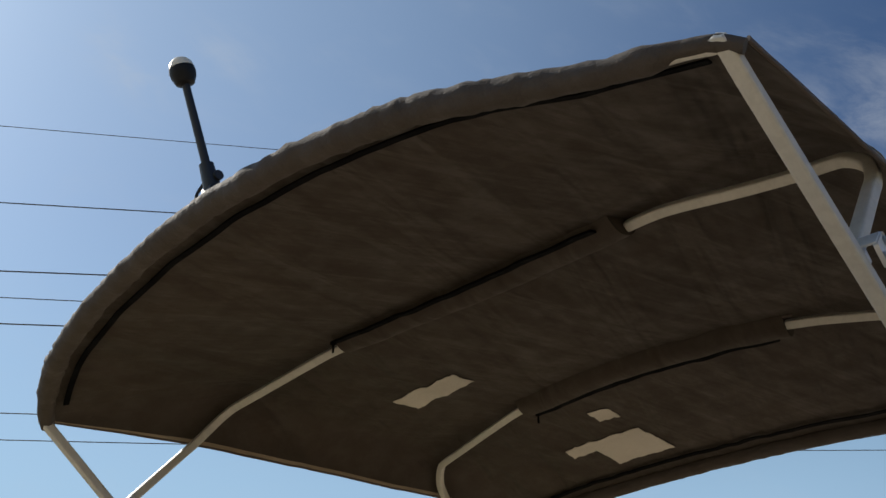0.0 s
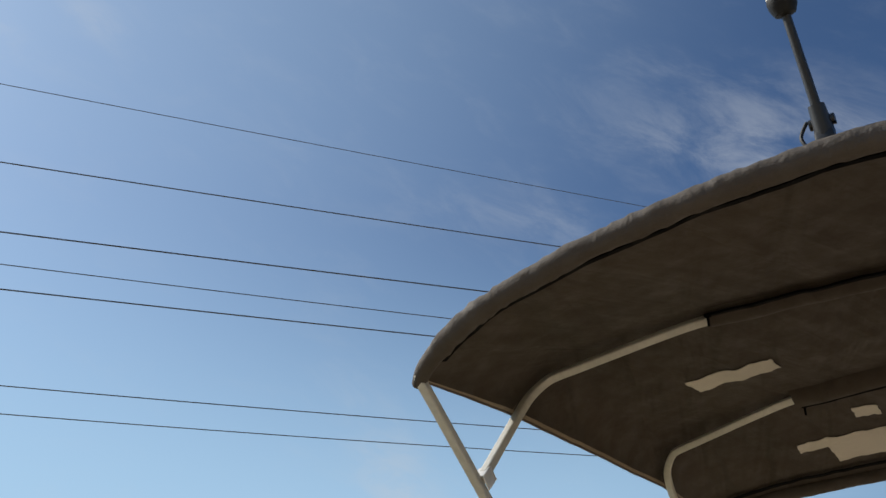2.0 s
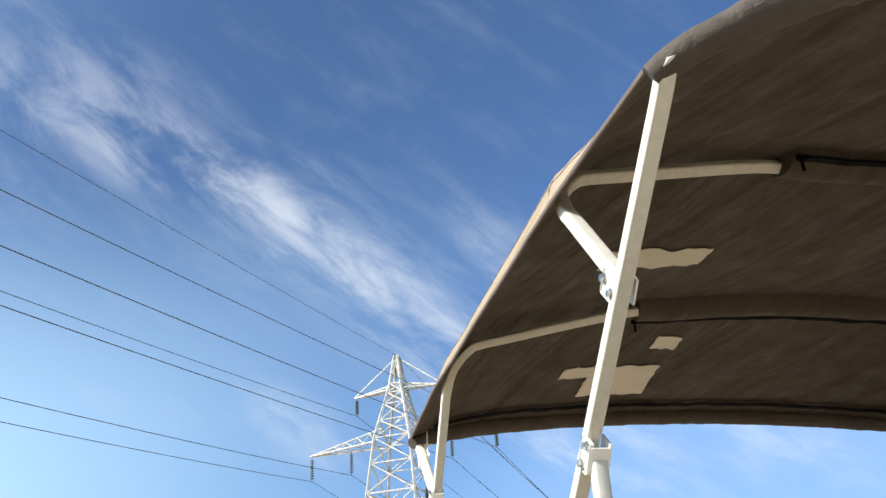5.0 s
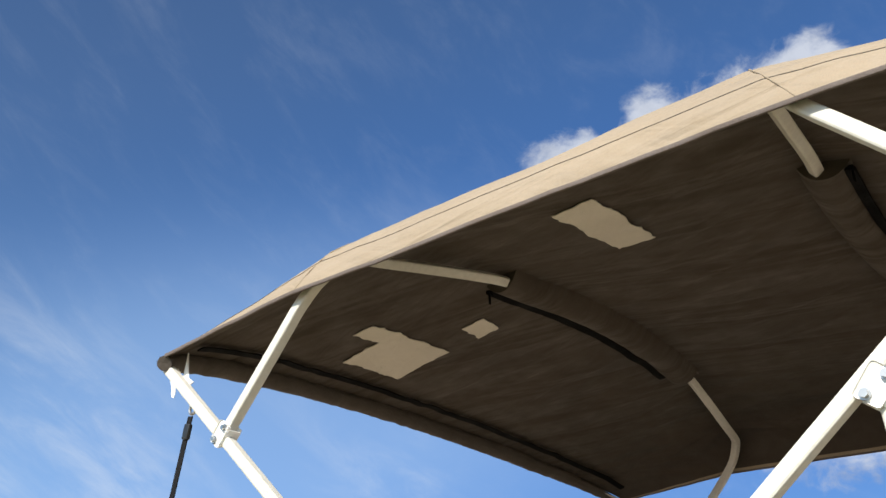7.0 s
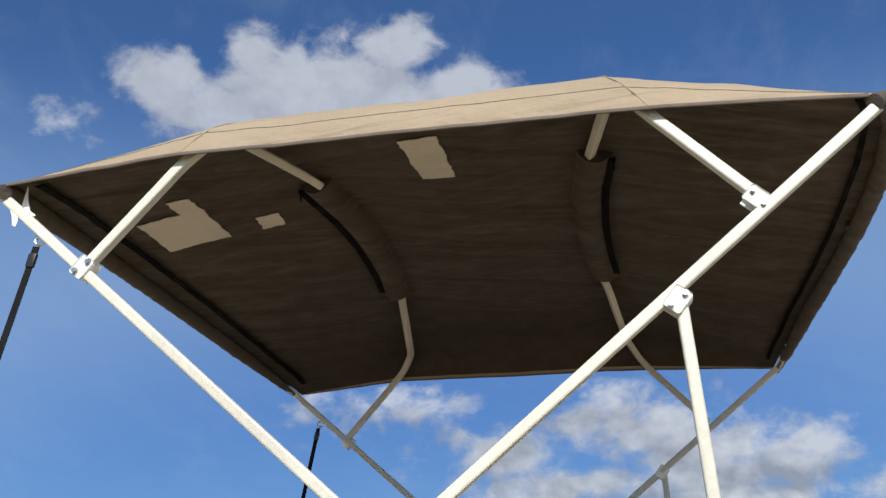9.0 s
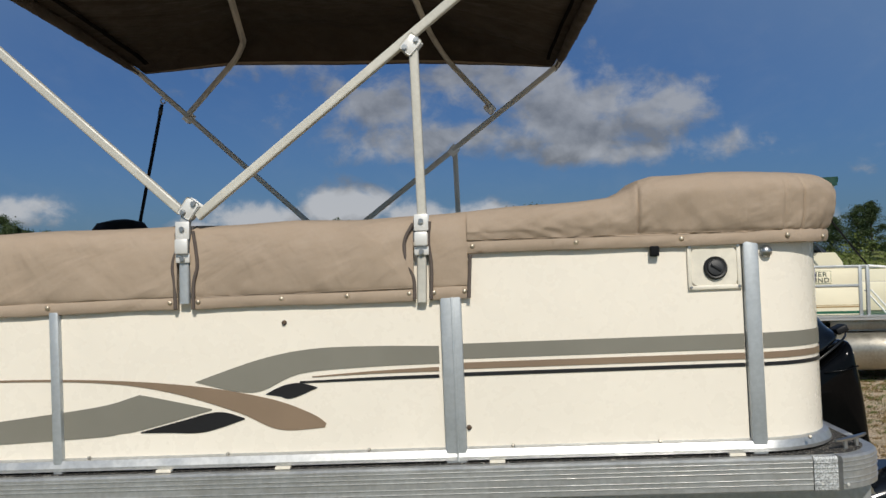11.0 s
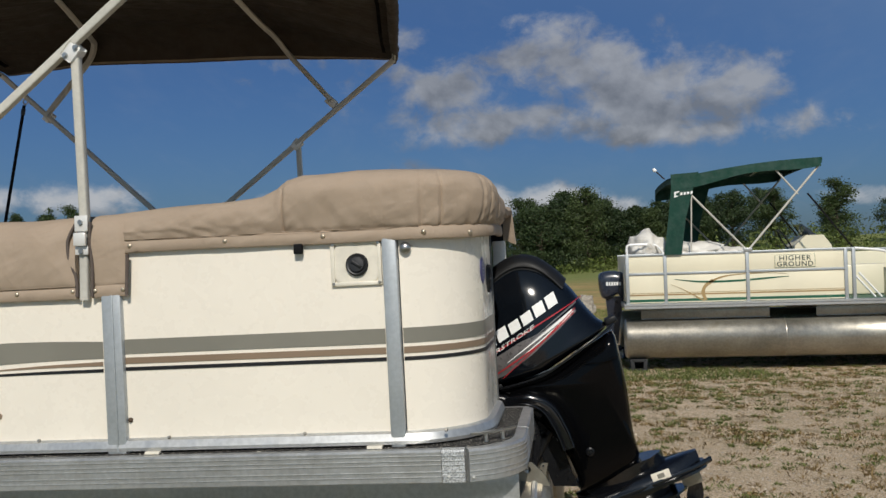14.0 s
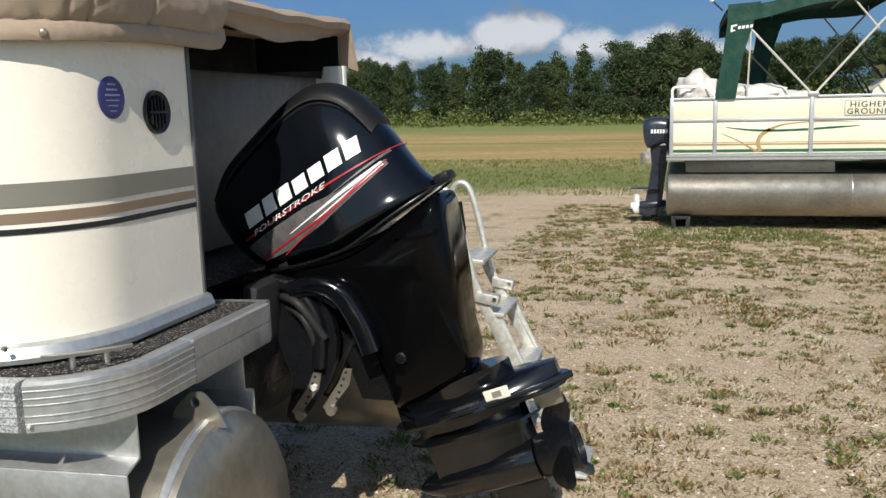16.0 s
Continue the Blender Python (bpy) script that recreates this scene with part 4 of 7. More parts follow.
hull("bottom_rail", along([(0.022, 0.0), (0.024, 0.01), (0.016, 0.03), (0.004, 0.036), (-0.02, 0.036), (-0.02, 0.0)], dense(fence_line()), 0.899), "alu", "aluminium bottom rail of the fence", smooth=30)
hull("top_rail", along([(0.008, 0.0), (0.008, 0.03), (-0.02, 0.03), (-0.02, 0.0)], dense(fence_line()), 1.545), "alu_post", "", smooth=30)
rnd = random.Random(4)
for i in range(14):
    x = -5.9 + i * 0.42
    q = Vector((x, WALL_Y - 0.012, 0.936))
    hull("rivet", rod(q, q + Vector((0, -0.006, 0.002)), 0.006, 0.004, 8), "alu_dull")
for x in (-3.1, -2.3, -1.95, -1.32, -0.64):
    hull("shim", box((x + rnd.uniform(-.01, .01), WALL_Y - 0.026, 0.8945), (0.045, 0.02, 0.008), bevel=0.001), "vent_white", "pale plastic shim")
# screw heads with stains
for x, z in ((-1.405, 1.44), (-1.405, 0.99), (-1.46, 1.15), (-1.94, 1.315)):
    q = Vector((x, WALL_Y - 0.002, z))
    hull("screw", rod(q, q + Vector((0, -0.008, 0)), 0.008, 0.004, 10), "wood_dark", "rust-stained screw head")
q = Vector((-0.534, WALL_Y - 0.004, 1.466))
hull("snap_button", lathe([(0.017, 0), (0.017, 0.006), (0.012, 0.013), (0.004, 0.016)], q, (0, -1, 0), 18), "steel", "round chrome button")

# stripes on the side
STRIPE = 0.0022


def stripe(line, z0, z1, mat, label):
    hull("stripe", wall_band([(x, y) for x, y in line], z0, z1, STRIPE), mat, label, smooth=60)


out_line = fence_line(STRIPE)
side_a = [(-1.413, WALL_Y - STRIPE), (-1.0, WALL_Y - STRIPE), (-0.606, WALL_Y - STRIPE)]
side_b = [p for p in out_line if p[0] > -0.57]
side_b = [(-0.553, WALL_Y - STRIPE)] + [p for p in side_b if p[0] > -0.55]
for line in (side_a, side_b):
    stripe(line, 1.190, 1.234, "stripe_grey", "grey pinstripe band")
    stripe(line, 1.160, 1.179, "stripe_tan", "tan pinstripe")
    stripe(line, 1.139, 1.150, "stripe_black", "thin black pinstripe")


def band_shape(top, low, mat, label):
    """A band between an upper and a lower line of (x, z)."""
    t, l = smooth_line([(x, 0, z) for x, z in top], 6), smooth_line([(x, 0, z) for x, z in low], 6)
    k = min(len(t), len(l))
    loops = [[(t[i].x, WALL_Y - STRIPE, t[i].z), (l[i].x, WALL_Y - STRIPE, l[i].z), (l[i].x, WALL_Y, l[i].z), (t[i].x, WALL_Y, t[i].z)] for i in range(k)]
    hull("swoosh", rings(loops), mat, label)


def up(z, x):
    return z - 0.0187 * (x + 1.0)


def lv(rows):
    return [(x, up(z, x)) for x, z in rows]


band_shape(lv([(-2.213, 1.127), (-2.02, 1.19), (-1.86, 1.219), (-1.67, 1.224), (-1.484, 1.221)]), lv([(-2.213, 1.125), (-2.04, 1.093), (-1.90, 1.146), (-1.70, 1.163), (-1.484, 1.170)]), "stripe_grey", "grey swoosh graphic")
band_shape(lv([(-1.862, 1.138), (-1.68, 1.151), (-1.486, 1.160)]), lv([(-1.862, 1.135), (-1.68, 1.143), (-1.486, 1.147)]), "stripe_tan", "tan swoosh graphic")
band_shape(lv([(-1.90, 1.124), (-1.68, 1.133), (-1.486, 1.138)]), lv([(-1.90, 1.118), (-1.68, 1.124), (-1.486, 1.128)]), "stripe_black", "black swoosh graphic")
band_shape(lv([(-2.003, 1.088), (-1.95, 1.112), (-1.90, 1.119), (-1.848, 1.106)]), lv([(-2.0, 1.086), (-1.96, 1.080), (-1.925, 1.074), (-1.848, 1.104)]), "stripe_black", "black swoosh graphic")
band_shape(lv([(-3.4, 1.12), (-2.9, 1.139), (-2.529, 1.137), (-2.223, 1.115), (-1.995, 1.075), (-1.87, 1.03), (-1.825, 1.0)]), lv([(-3.4, 1.115), (-2.9, 1.133), (-2.529, 1.129), (-2.30, 1.098), (-2.091, 1.036), (-1.965, 0.983), (-1.83, 0.988)]), "stripe_tan", "tan swoosh graphic")
band_shape(lv([(-2.95, 1.0), (-2.529, 1.054), (-2.40, 1.086), (-2.367, 1.087), (-2.167, 1.046)]), lv([(-2.95, 0.94), (-2.529, 0.965), (-2.45, 0.975), (-2.378, 0.987), (-2.167, 1.042)]), "stripe_grey", "grey swoosh graphic")
band_shape(lv([(-2.385, 0.98), (-2.26, 1.012), (-2.148, 1.037), (-2.069, 1.018)]), lv([(-2.385, 0.977), (-2.30, 0.977), (-2.19, 0.978), (-2.069, 1.014)]), "stripe_black", "black swoosh graphic")

# fuel filler: recessed cup with a black cap
cup = bmesh.new()
for c, sz in (((-0.752, 0, 1.43), (0.012, 0.012, 0.132)), ((-0.612, 0, 1.43), (0.012, 0.012, 0.132)), ((-0.682, 0, 1.369), (0.152, 0.012, 0.012)), ((-0.682, 0, 1.489), (0.152, 0.012, 0.012))):
    add_box(cup, (c[0], WALL_Y - 0.004, c[2]), sz, bevel=0.003)
cup_ob = hull("fuel_filler", cup, "vent_white", "square cream filler recess with a black cap", smooth=40)
dish = rings([[(-0.682 + sx * s, WALL_Y - 0.006 + d, 1.429 + sz * s * 0.86) for sx, sz in rounded(2, 2, 0.5, 5)] for s, d in ((0.068, 0.0), (0.062, 0.004), (0.05, 0.0035))])
hull("dish", dish, "vent_white", "", cup_ob)
c = Vector((-0.679, WALL_Y - 0.002, 1.424))
hull("cap", lathe([(0.034, 0), (0.034, 0.008), (0.030, 0.012), (0.024, 0.010), (0.023, 0.016), (0.004, 0.018)], c, (0, -1, 0.15), 28), "black_plastic", "round black fuel cap", cup_ob)
hull("cap_ring", lathe([(0.0225, 0.0105), (0.0225, 0.0165), (0.0205, 0.0165), (0.0205, 0.0105)], c, (0, -1, 0.15), 28), "motor_satin", "", cup_ob)
hull("grip", box(c + Vector((0, -0.018, 0.002)), (0.034, 0.008, 0.009), turn_y(35), 0.002), "black_plastic", "", cup_ob)
for sx in (-1, 1):
    for sz in (-1, 1):
        q = Vector((-0.682 + sx * 0.068, WALL_Y - 0.01, 1.429 + sz * 0.058))
        hull("screw", rod(q, q + Vector((0, -0.003, 0)), 0.004, segs=8), "steel", "", cup_ob)
# round sticker and louvre on the stern panel
for (y, z, r, mat, nm, lab) in ((0.262, 1.388, 0.042, "sticker_blue", "round_sticker", "round dark blue dealer sticker"), (0.418, 1.358, 0.047, "black_plastic", "louvre", "round black louvred vent")):
    q = Vector((STERN_WALL + 0.001 - (0.002 if nm == "round_sticker" else 0), y, z))
    ob = hull(nm, lathe([(r, 0.0), (r, 0.002), (r * 0.96, 0.003 if nm == "round_sticker" else 0.009), (r * 0.8, 0.003 if nm == "round_sticker" else 0.004)], q, (1, -0.04, 0), 36), mat, lab)
    if nm == "louvre":
        for k in range(5):
            w2 = 0.036 * math.sqrt(1 - (abs(k - 2) / 2.9) ** 2)
            hull("slat", box(q + Vector((0.006, 0.0 + (k - 2) * 0.013, 0)), (0.008, 0.004, 2 * w2), bevel=0.001), "motor_satin", "", ob)
        hull("crossbar", box(q + Vector((0.008, 0, 0)), (0.004, 0.07, 0.005), bevel=0.001), "black_plastic", "", ob)
    else:
        for k, wd in enumerate((0.026, 0.036, 0.05, 0.044, 0.034, 0.022)):
            hull("line_of_print", box(q + Vector((0.004, 0.0, 0.026 - k * 0.0105)), (0.0006, wd, 0.004 if k < 3 else 0.0025), bevel=0), "sticker_print", "", ob)
# stern: well wall behind the motor, starboard fence end
hull("well_panel", box((-0.71, 1.42, 1.235), (0.012, 1.75, 0.62), bevel=0.002), "panel_dark", "grey inner panel of the motor well")
hull("well_return", box((-0.52, 0.569, 1.235), (0.38, 0.012, 0.62), bevel=0.002), "panel_dark", "")
hull("well_return", box((-0.385, 1.645, 1.215), (0.06, 0.036, 0.58), bevel=0.006), "panel", "cream end post beside the motor well")
hull("corner_post", rod((STERN_WALL - 0.004, 0.575, 0.925), (STERN_WALL - 0.004, 0.575, 1.545), 0.007), "panel", "")
hull("fence_panel", box((-3.4, 2 * MID - WALL_Y, 1.235), (5.6, 0.012, 0.62), bevel=0.002), "panel", "cream painted aluminium fence panel")
hull("fence_panel", box((BOW_X + 0.06, MID, 1.235), (0.012, 2.3, 0.62), bevel=0.002), "panel", "cream painted aluminium bow panel")
hull("fence_post", box((-0.60, 2 * MID - WALL_Y - 0.004, 1.22), (0.03, 0.04, 0.65), bevel=0.005), "panel", "cream end post")

# deck with a stippled edge, and the ribbed rub rail
deck_plan = [(BOW_X, 0.0), (-0.50, 0.0)] + arc(STERN_X - 0.16, 0.16, 0.16, -90, 0, 8) + [(STERN_X, 0.67), (-0.56, 0.67), (-0.56, 2 * MID - 0.67), (STERN_X, 2 * MID - 0.67), (STERN_X, 2 * MID - 0.1), (STERN_X - 0.1, 2 * MID), (BOW_X, 2 * MID)]
hull("deck", plate(deck_plan, 0.03, "z", 0.862), "carpet", "dark stippled deck covering with flecks of sand")
rub = []
for z in (0.812, 0.826, 0.846, 0.858, 0.872):
    rub += [(0.0318, z - 0.0012), (0.0342, z - 0.0004), (0.0342, z + 0.0012), (0.0318, z + 0.002)]
rub = [(0.0, 0.795), (0.024, 0.793), (0.032, 0.797)] + rub + [(0.032, 0.882), (0.026, 0.888), (0.0, 0.889), (-0.012, 0.889), (-0.012, 0.795)]
rub = [(o, z - 0.845) for o, z in rub]
rub_line = [(BOW_X, 0.0), (-0.50, 0.0)] + arc(STERN_X - 0.16, 0.16, 0.16, -90, 0, 10)
hull("rub_rail", along(rub, dense([(BOW_X, 0.0), (-0.452, 0.0)]), 0.845), "alu", "ribbed aluminium rub rail, scratched", smooth=20)
hull("rub_rail", along([(o + 0.004, z) for o, z in rub], dense([(-0.45, 0.0), (-0.385, 0.0)], 0.05), 0.845), "alu_scuffed", "scuffed and pitted joint of the rub rail", smooth=20)
hull("rub_rail", along([(o + 0.004, z) for o, z in rub], dense([(-0.3848, 0.0)] + [p for p in rub_line[2:] if p[0] > -0.3845] + [(STERN_X, 0.30)], 0.05), 0.845), "alu", "bent corner piece of the rub rail", smooth=20)
plain = [(0.0, -0.052), (0.034, -0.052), (0.036, -0.045), (0.036, -0.002), (0.033, -0.001), (0.033, 0.001), (0.036, 0.002), (0.036, 0.041), (0.030, 0.045), (-0.012, 0.045), (-0.012, -0.052)]
hull("stern_rail", along(plain, dense([(STERN_X, 0.302), (STERN_X, 0.668), (STERN_X - 0.0001, 0.67)]), 0.845), "alu", "plain aluminium stern edge", smooth=20)
hull("stern_rail", along(plain, dense([(STERN_X + 0.02, 0.675), (-0.40, 0.675), (-0.56, 0.675)]), 0.845), "alu", "", smooth=20)
hull("stern_rail", along(plain, dense([(STERN_X, 2 * MID - 0.67), (STERN_X, 2 * MID)]), 0.845), "alu", "", smooth=20)
for y, z in ((0.28, 0.82), (0.33, 0.872), (0.34, 0.818), (0.52, 0.872), (0.56, 0.82), (0.64, 0.868)):
    q = Vector((STERN_X + 0.032, y, z))
    hull("rivet", rod(q, q + Vector((0.003, 0, 0)), 0.004, segs=8), "zinc")
for x, z in ((-0.43, 0.815), (-0.36, 0.812)):
    q = Vector((x, -0.037, z))
    hull("rivet", rod(q, q + Vector((0, -0.003, 0)), 0.004, segs=8), "zinc")
# flat mooring cleat across the corner
c0, c1 = Vector((-0.37, 0.022, 0.915)), Vector((-0.248, 0.128, 0.915))
bar = rings([[c0.lerp(c1, t) + Vector((0.66 * o * wd, -0.75 * o * wd, h + rise)) for o, h in ((-1, 0.0), (1, 0.0), (1, 0.006), (-1, 0.006))] for t, wd, rise in ((0, 0.004, 0.003), (0.12, 0.007, 0.001), (0.5, 0.009, 0.0), (0.88, 0.007, 0.001), (1, 0.004, 0.003))])
cleat = hull("cleat", bar, "steel", "flat steel mooring cleat")
for t in (0.33, 0.7):
    q = c0.lerp(c1, t) + Vector((0, 0, -0.024))
    hull("cleat_leg", rod(q, q + Vector((0, 0, 0.026)), 0.007, 0.006), "steel", "", cleat)

# floats under the deck, one each side
def pontoon_tube(yc):
    zc, r = 0.418, 0.30
    prof = [(r * 0.55, 0.0), (r * 0.86, -0.006), (r * 0.97, -0.03), (r, -0.08), (r, -2.2), (r * 1.004, -2.205), (r * 1.004, -2.215), (r, -2.22), (r, -5.4), (r * 0.75, -5.9), (r * 0.3, -6.25)]
    ob = hull("pontoon", lathe([(max(a, 0.001), h) for a, h in prof], (-0.155, yc, zc), (1, 0, 0), 48), "alu_dull", "weathered aluminium float, water-stained", smooth=40)
    hull("weld_seam", lathe([(r * 0.985, -0.045), (r * 1.004, -0.052), (r * 1.004, -0.06), (r * 0.985, -0.066)], (-0.155, yc, zc), (1, 0, 0), 48), "alu", "bright weld bead", ob)
    # riser bracket and lifting eye
    for s in (-1, 1):
        hull("riser", box((-3.3425, yc + s * 0.225, 0.748), (6.195, 0.006, 0.098), bevel=0.001), "alu", "bright side web between float and deck", ob)
        hull("riser_foot", box((-3.3425, yc + s * 0.248, 0.694), (6.195, 0.052, 0.006), Matrix.Rotation(radians(-18 * s), 3, "X"), bevel=0.001), "alu", "", ob)
        hull("riser_lip", box((-3.3425, yc + s * 0.271, 0.640), (6.195, 0.005, 0.088), bevel=0.001), "alu", "bright turned-down lip along the float", ob)
    eye = bmesh.new()
    ye = yc - 0.035
    pts = [(-0.292, 0.70), (-0.278, 0.737), (-0.247, 0.768), (-0.238, 0.774), (-0.216, 0.774), (-0.207, 0.768), (-0.178, 0.737), (-0.16, 0.70)]
    hole = [(-0.2295 + 0.011 * math.cos(a), 0.752 + 0.0115 * math.sin(a)) for a in [i * math.pi / 6 for i in range(12)]]
    outer = [eye.verts.new((x, ye, z)) for x, z in pts]
    inner = [eye.verts.new((x, ye, z)) for x, z in hole]
    es = [eye.edges.new((a, b)) for ring in (outer, inner) for a, b in zip(ring, ring[1:] + ring[:1])]
    bmesh.ops.triangle_fill(eye, use_beauty=True, edges=es)
    r2 = bmesh.ops.extrude_face_region(eye, geom=eye.faces[:])
    for v in r2["geom"]:
        if isinstance(v, bmesh.types.BMVert):
            v.co.y += 0.008
    hull("lifting_eye", eye, "alu_dull", "welded lifting eye", ob)
    return ob


pontoon_tube(0.34)
pontoon_tube(2 * MID - 0.34)
for x in [-0.75 - i * 0.6 for i in range(9)]:
    hull("cross_member", box((x, MID, 0.82), (0.05, 2.2, 0.075), bevel=0.003), "alu_dull")
hull("motor_pod", box((-0.66, MID, 0.66), (0.5, 0.62, 0.33), turn_y(8), 0.01), "motor_bracket", "black-painted motor pod under the deck")
hull("transom", box((-0.425, MID, 0.70), (0.045, 0.5, 0.36), turn_y(10), 0.006), "rubber", "black transom board")

# ---- mooring cover over the fence ----
cover = thing("mooring_cover", "tan canvas mooring cover snapped over the fence", "boat cover", (-1.0, MID, 1.6))
CV = Matrix.Translation((1.0, -MID, -1.6))


def cvpart(name, bm, mat, label="", parent=None, smooth=50):
    bm.transform(CV)
    return part(name, bm, mat, parent or cover, label, smooth)


TOP = ((-6.4, 1.50), (-4.0, 1.575), (-2.556, 1.592), (-1.58, 1.608), (-1.46, 1.614), (-1.19, 1.634), (-0.98, 1.648), (-0.93, 1.668), (-0.90, 1.692), (-0.86, 1.704), (-0.69, 1.714), (-0.47, 1.712), (-0.2, 1.70))


# snaps and seams along the port side and round the stern corner, by the way run from x = -1.40
PINS = (0.015, 0.315, 0.615, 0.915, 1.053, 1.33)
DARTS = (0.495, 0.905, 0.958, 1.093, 1.135, 1.325)


def creases(run, t):
    """How far the cloth is pulled in or out by gathers at the snaps and along the sewn darts."""
    pull = 0.0
    for k, p in enumerate(PINS):
        d = run - p
        spread = 0.028 + 0.11 * t
        if abs(d) < 3 * spread:
            pull += 0.0065 * math.exp(-(d / spread) ** 2) * math.exp(-t * 3.2) * math.cos(d / spread * 5.2 + k)
    for k, p in enumerate(DARTS):
        d = run - p
        pull -= 0.0075 * math.exp(-(d / 0.0042) ** 2) * min(1.0, t * 5) * (0.35 + 0.65 * min(1.0, abs(1 - t) * 3))
        if 0 < d < 0.09:
            pull += 0.0026 * math.exp(-d / 0.03) * min(1.0, d / 0.008) * math.sin(t * 34 - d * 130 + k * 2)
    return pull


def cover_skirt(line, tops, bottom, u0=0.0, ripple=1.0, pinned=False):
    """Cloth over the fence: a stitched hem, hangs outside, rounds over the top, runs inboard."""
    loops = []
    run = 0.0
    for i, (x, y) in enumerate(line):
        a, b = Vector(line[max(i - 1, 0)]), Vector(line[min(i + 1, len(line) - 1)])
        d = (b - a).normalized()
        out = Vector((d.y, -d.x))
        run += math.dist(line[i], line[i - 1]) if i else 0
        zt = tops[i]
        zb = bottom[i]
        h = zt - zb
        full = min(1.0, max(0.0, (zt - 1.62) / 0.09))
        hem = [(0.004, zb - 0.001), (0.013, zb), (0.017, zb + 0.008), (0.017, zb + 0.03), (0.012, zb + 0.035)]
        body = [(0.0135, zb + 0.037), (0.018 + 0.006 * full, zb + 0.055), (0.021 + 0.014 * full, zb + h * 0.5), (0.016 + 0.016 * full, zb + h * 0.76), (-0.008 + 0.008 * full, zb + h * 0.93), (-0.05, zt - 0.003)]
        body = [(q.x, q.z) for q in smooth_line([(o, 0, z) for o, z in body], 4)]
        rest = [(-0.12, zt), (-0.28, zt + 0.006), (-0.28, zt - 0.006), (-0.11, zt - 0.02), (-0.03, zb + h * 0.82), (0.004, zb + h * 0.5)]
        ring = []
        for k, (o, z) in enumerate(hem + body + rest):
            t = (z - zb) / max(h, 0.01)
            cloth = 4 < k < 5 + len(body)
            wob = ripple * (0.010 * noise.noise((run * 5 + u0, t * 1.4, 0)) + 0.007 * (0.3 - abs(noise.noise((run * 8 - t * 2.4 + u0, t * 1.6 + run * 3, 3)))) + 0.003 * noise.noise((run * 26 + t * 5, t * 6, 9)))
            if pinned and cloth:
                wob += creases(run, t)
            sagz = 0.005 * noise.noise((run * 2.4 + u0, 5, 0)) if k < 6 else 0
            sagz += 0.005 * noise.noise((run * 5 + u0, 8, t)) if t > 0.8 else 0
            o2 = o + (wob if cloth else 0.4 * wob)
            ring.append((x + out.x * o2, y + out.y * o2, z + sagz))
        loops.append(ring)
    return rings(loops)


def cover_piece(line, bottom, u0, label, pinned=False):
    line = dense(line, 0.004 if pinned else 0.014)
    tops = [lerp_rows(x, TOP) - 0.036 * min(1.0, max(0.0, (y - 0.15) / 0.4)) * (y < 1) if y < 1 else min(1.60, lerp_rows(x, TOP)) for x, y in line]
    bot = [bottom] * len(line) if not callable(bottom) else [bottom(x, y) for x, y in line]
    return cvpart("skirt", cover_skirt(line, tops, bot, u0, 1.0, pinned), "canvas_cover", label)


SIDE = WALL_Y - 0.004
low = lambda x, y: 1.365 + 0.0187 * (x + 1.0)
high = lambda x, y: 1.494 + 0.0187 * (x + 1.0) * 0.6
cover_piece([(-6.35, SIDE), (-2.262, SIDE)], low, 0.0, "hanging canvas flap with snaps")
cover_piece([(-2.222, SIDE), (-1.558, SIDE)], low, 4.0, "hanging canvas flap with snaps")
cover_piece([(-1.512, SIDE), (-1.40, SIDE)], low, 9.0, "narrow canvas flap beside the strut")
stern_run = [(-1.40, SIDE), (-0.60, SIDE)] + [(x, y) for x, y in arc(STERN_WALL - 0.22, WALL_Y + 0.225, 0.235, -90, 0, 12)] + [(STERN_WALL + 0.014, 0.58), (STERN_WALL + 0.012, 0.66), (STERN_WALL - 0.004, 0.715), (STERN_WALL - 0.04, 0.735)]
droop = lambda x, y: high(x, y) + 0.010 * min(1.0, max(0.0, (y - 0.1) * 4)) + 0.03 * max(0.0, (y - 0.62) / 0.11) ** 2
cover_piece(stern_run, droop, 13.0, "canvas bulging over the stern corner", True)
# the span over the motor well, its sagging flap and the end that hangs down
span = []
for i in range(41):
    t = i / 40
    y = 0.56 + t * 1.10
    x = STERN_WALL + 0.006 + 0.004 * noise.noise((t * 5, 2, 2))
    z = 1.660 + 0.014 * t - 0.008 * math.sin(math.pi * t) + 0.005 * noise.noise((t * 7, 1, 2))
    drop = 0.058 + 0.034 * max(0.0, math.sin(math.pi * min(1.0, max(0.0, (t - 0.08) / 0.86)))) ** 1.3 + 0.004 * noise.noise((t * 14, 4, 2))
    span.append([(x - 0.42, y, z - 0.03), (x - 0.2, y, z + 0.006), (x - 0.05, y, z + 0.002), (x - 0.014, y, z - 0.006), (x - 0.002, y, z - 0.020), (x - 0.006, y, z - 0.040), (x - 0.028, y, z - 0.052),
                 (x - 0.036, y, z - (0.052 + drop) / 2), (x - 0.030, y, z - drop), (x - 0.036, y, z - drop - 0.002), (x - 0.044, y, z - 0.06), (x - 0.06, y, z - 0.02), (x - 0.42, y, z - 0.042)])
cvpart("span", rings(span), "canvas_cover", "sagging canvas over the motor well")
tail = []
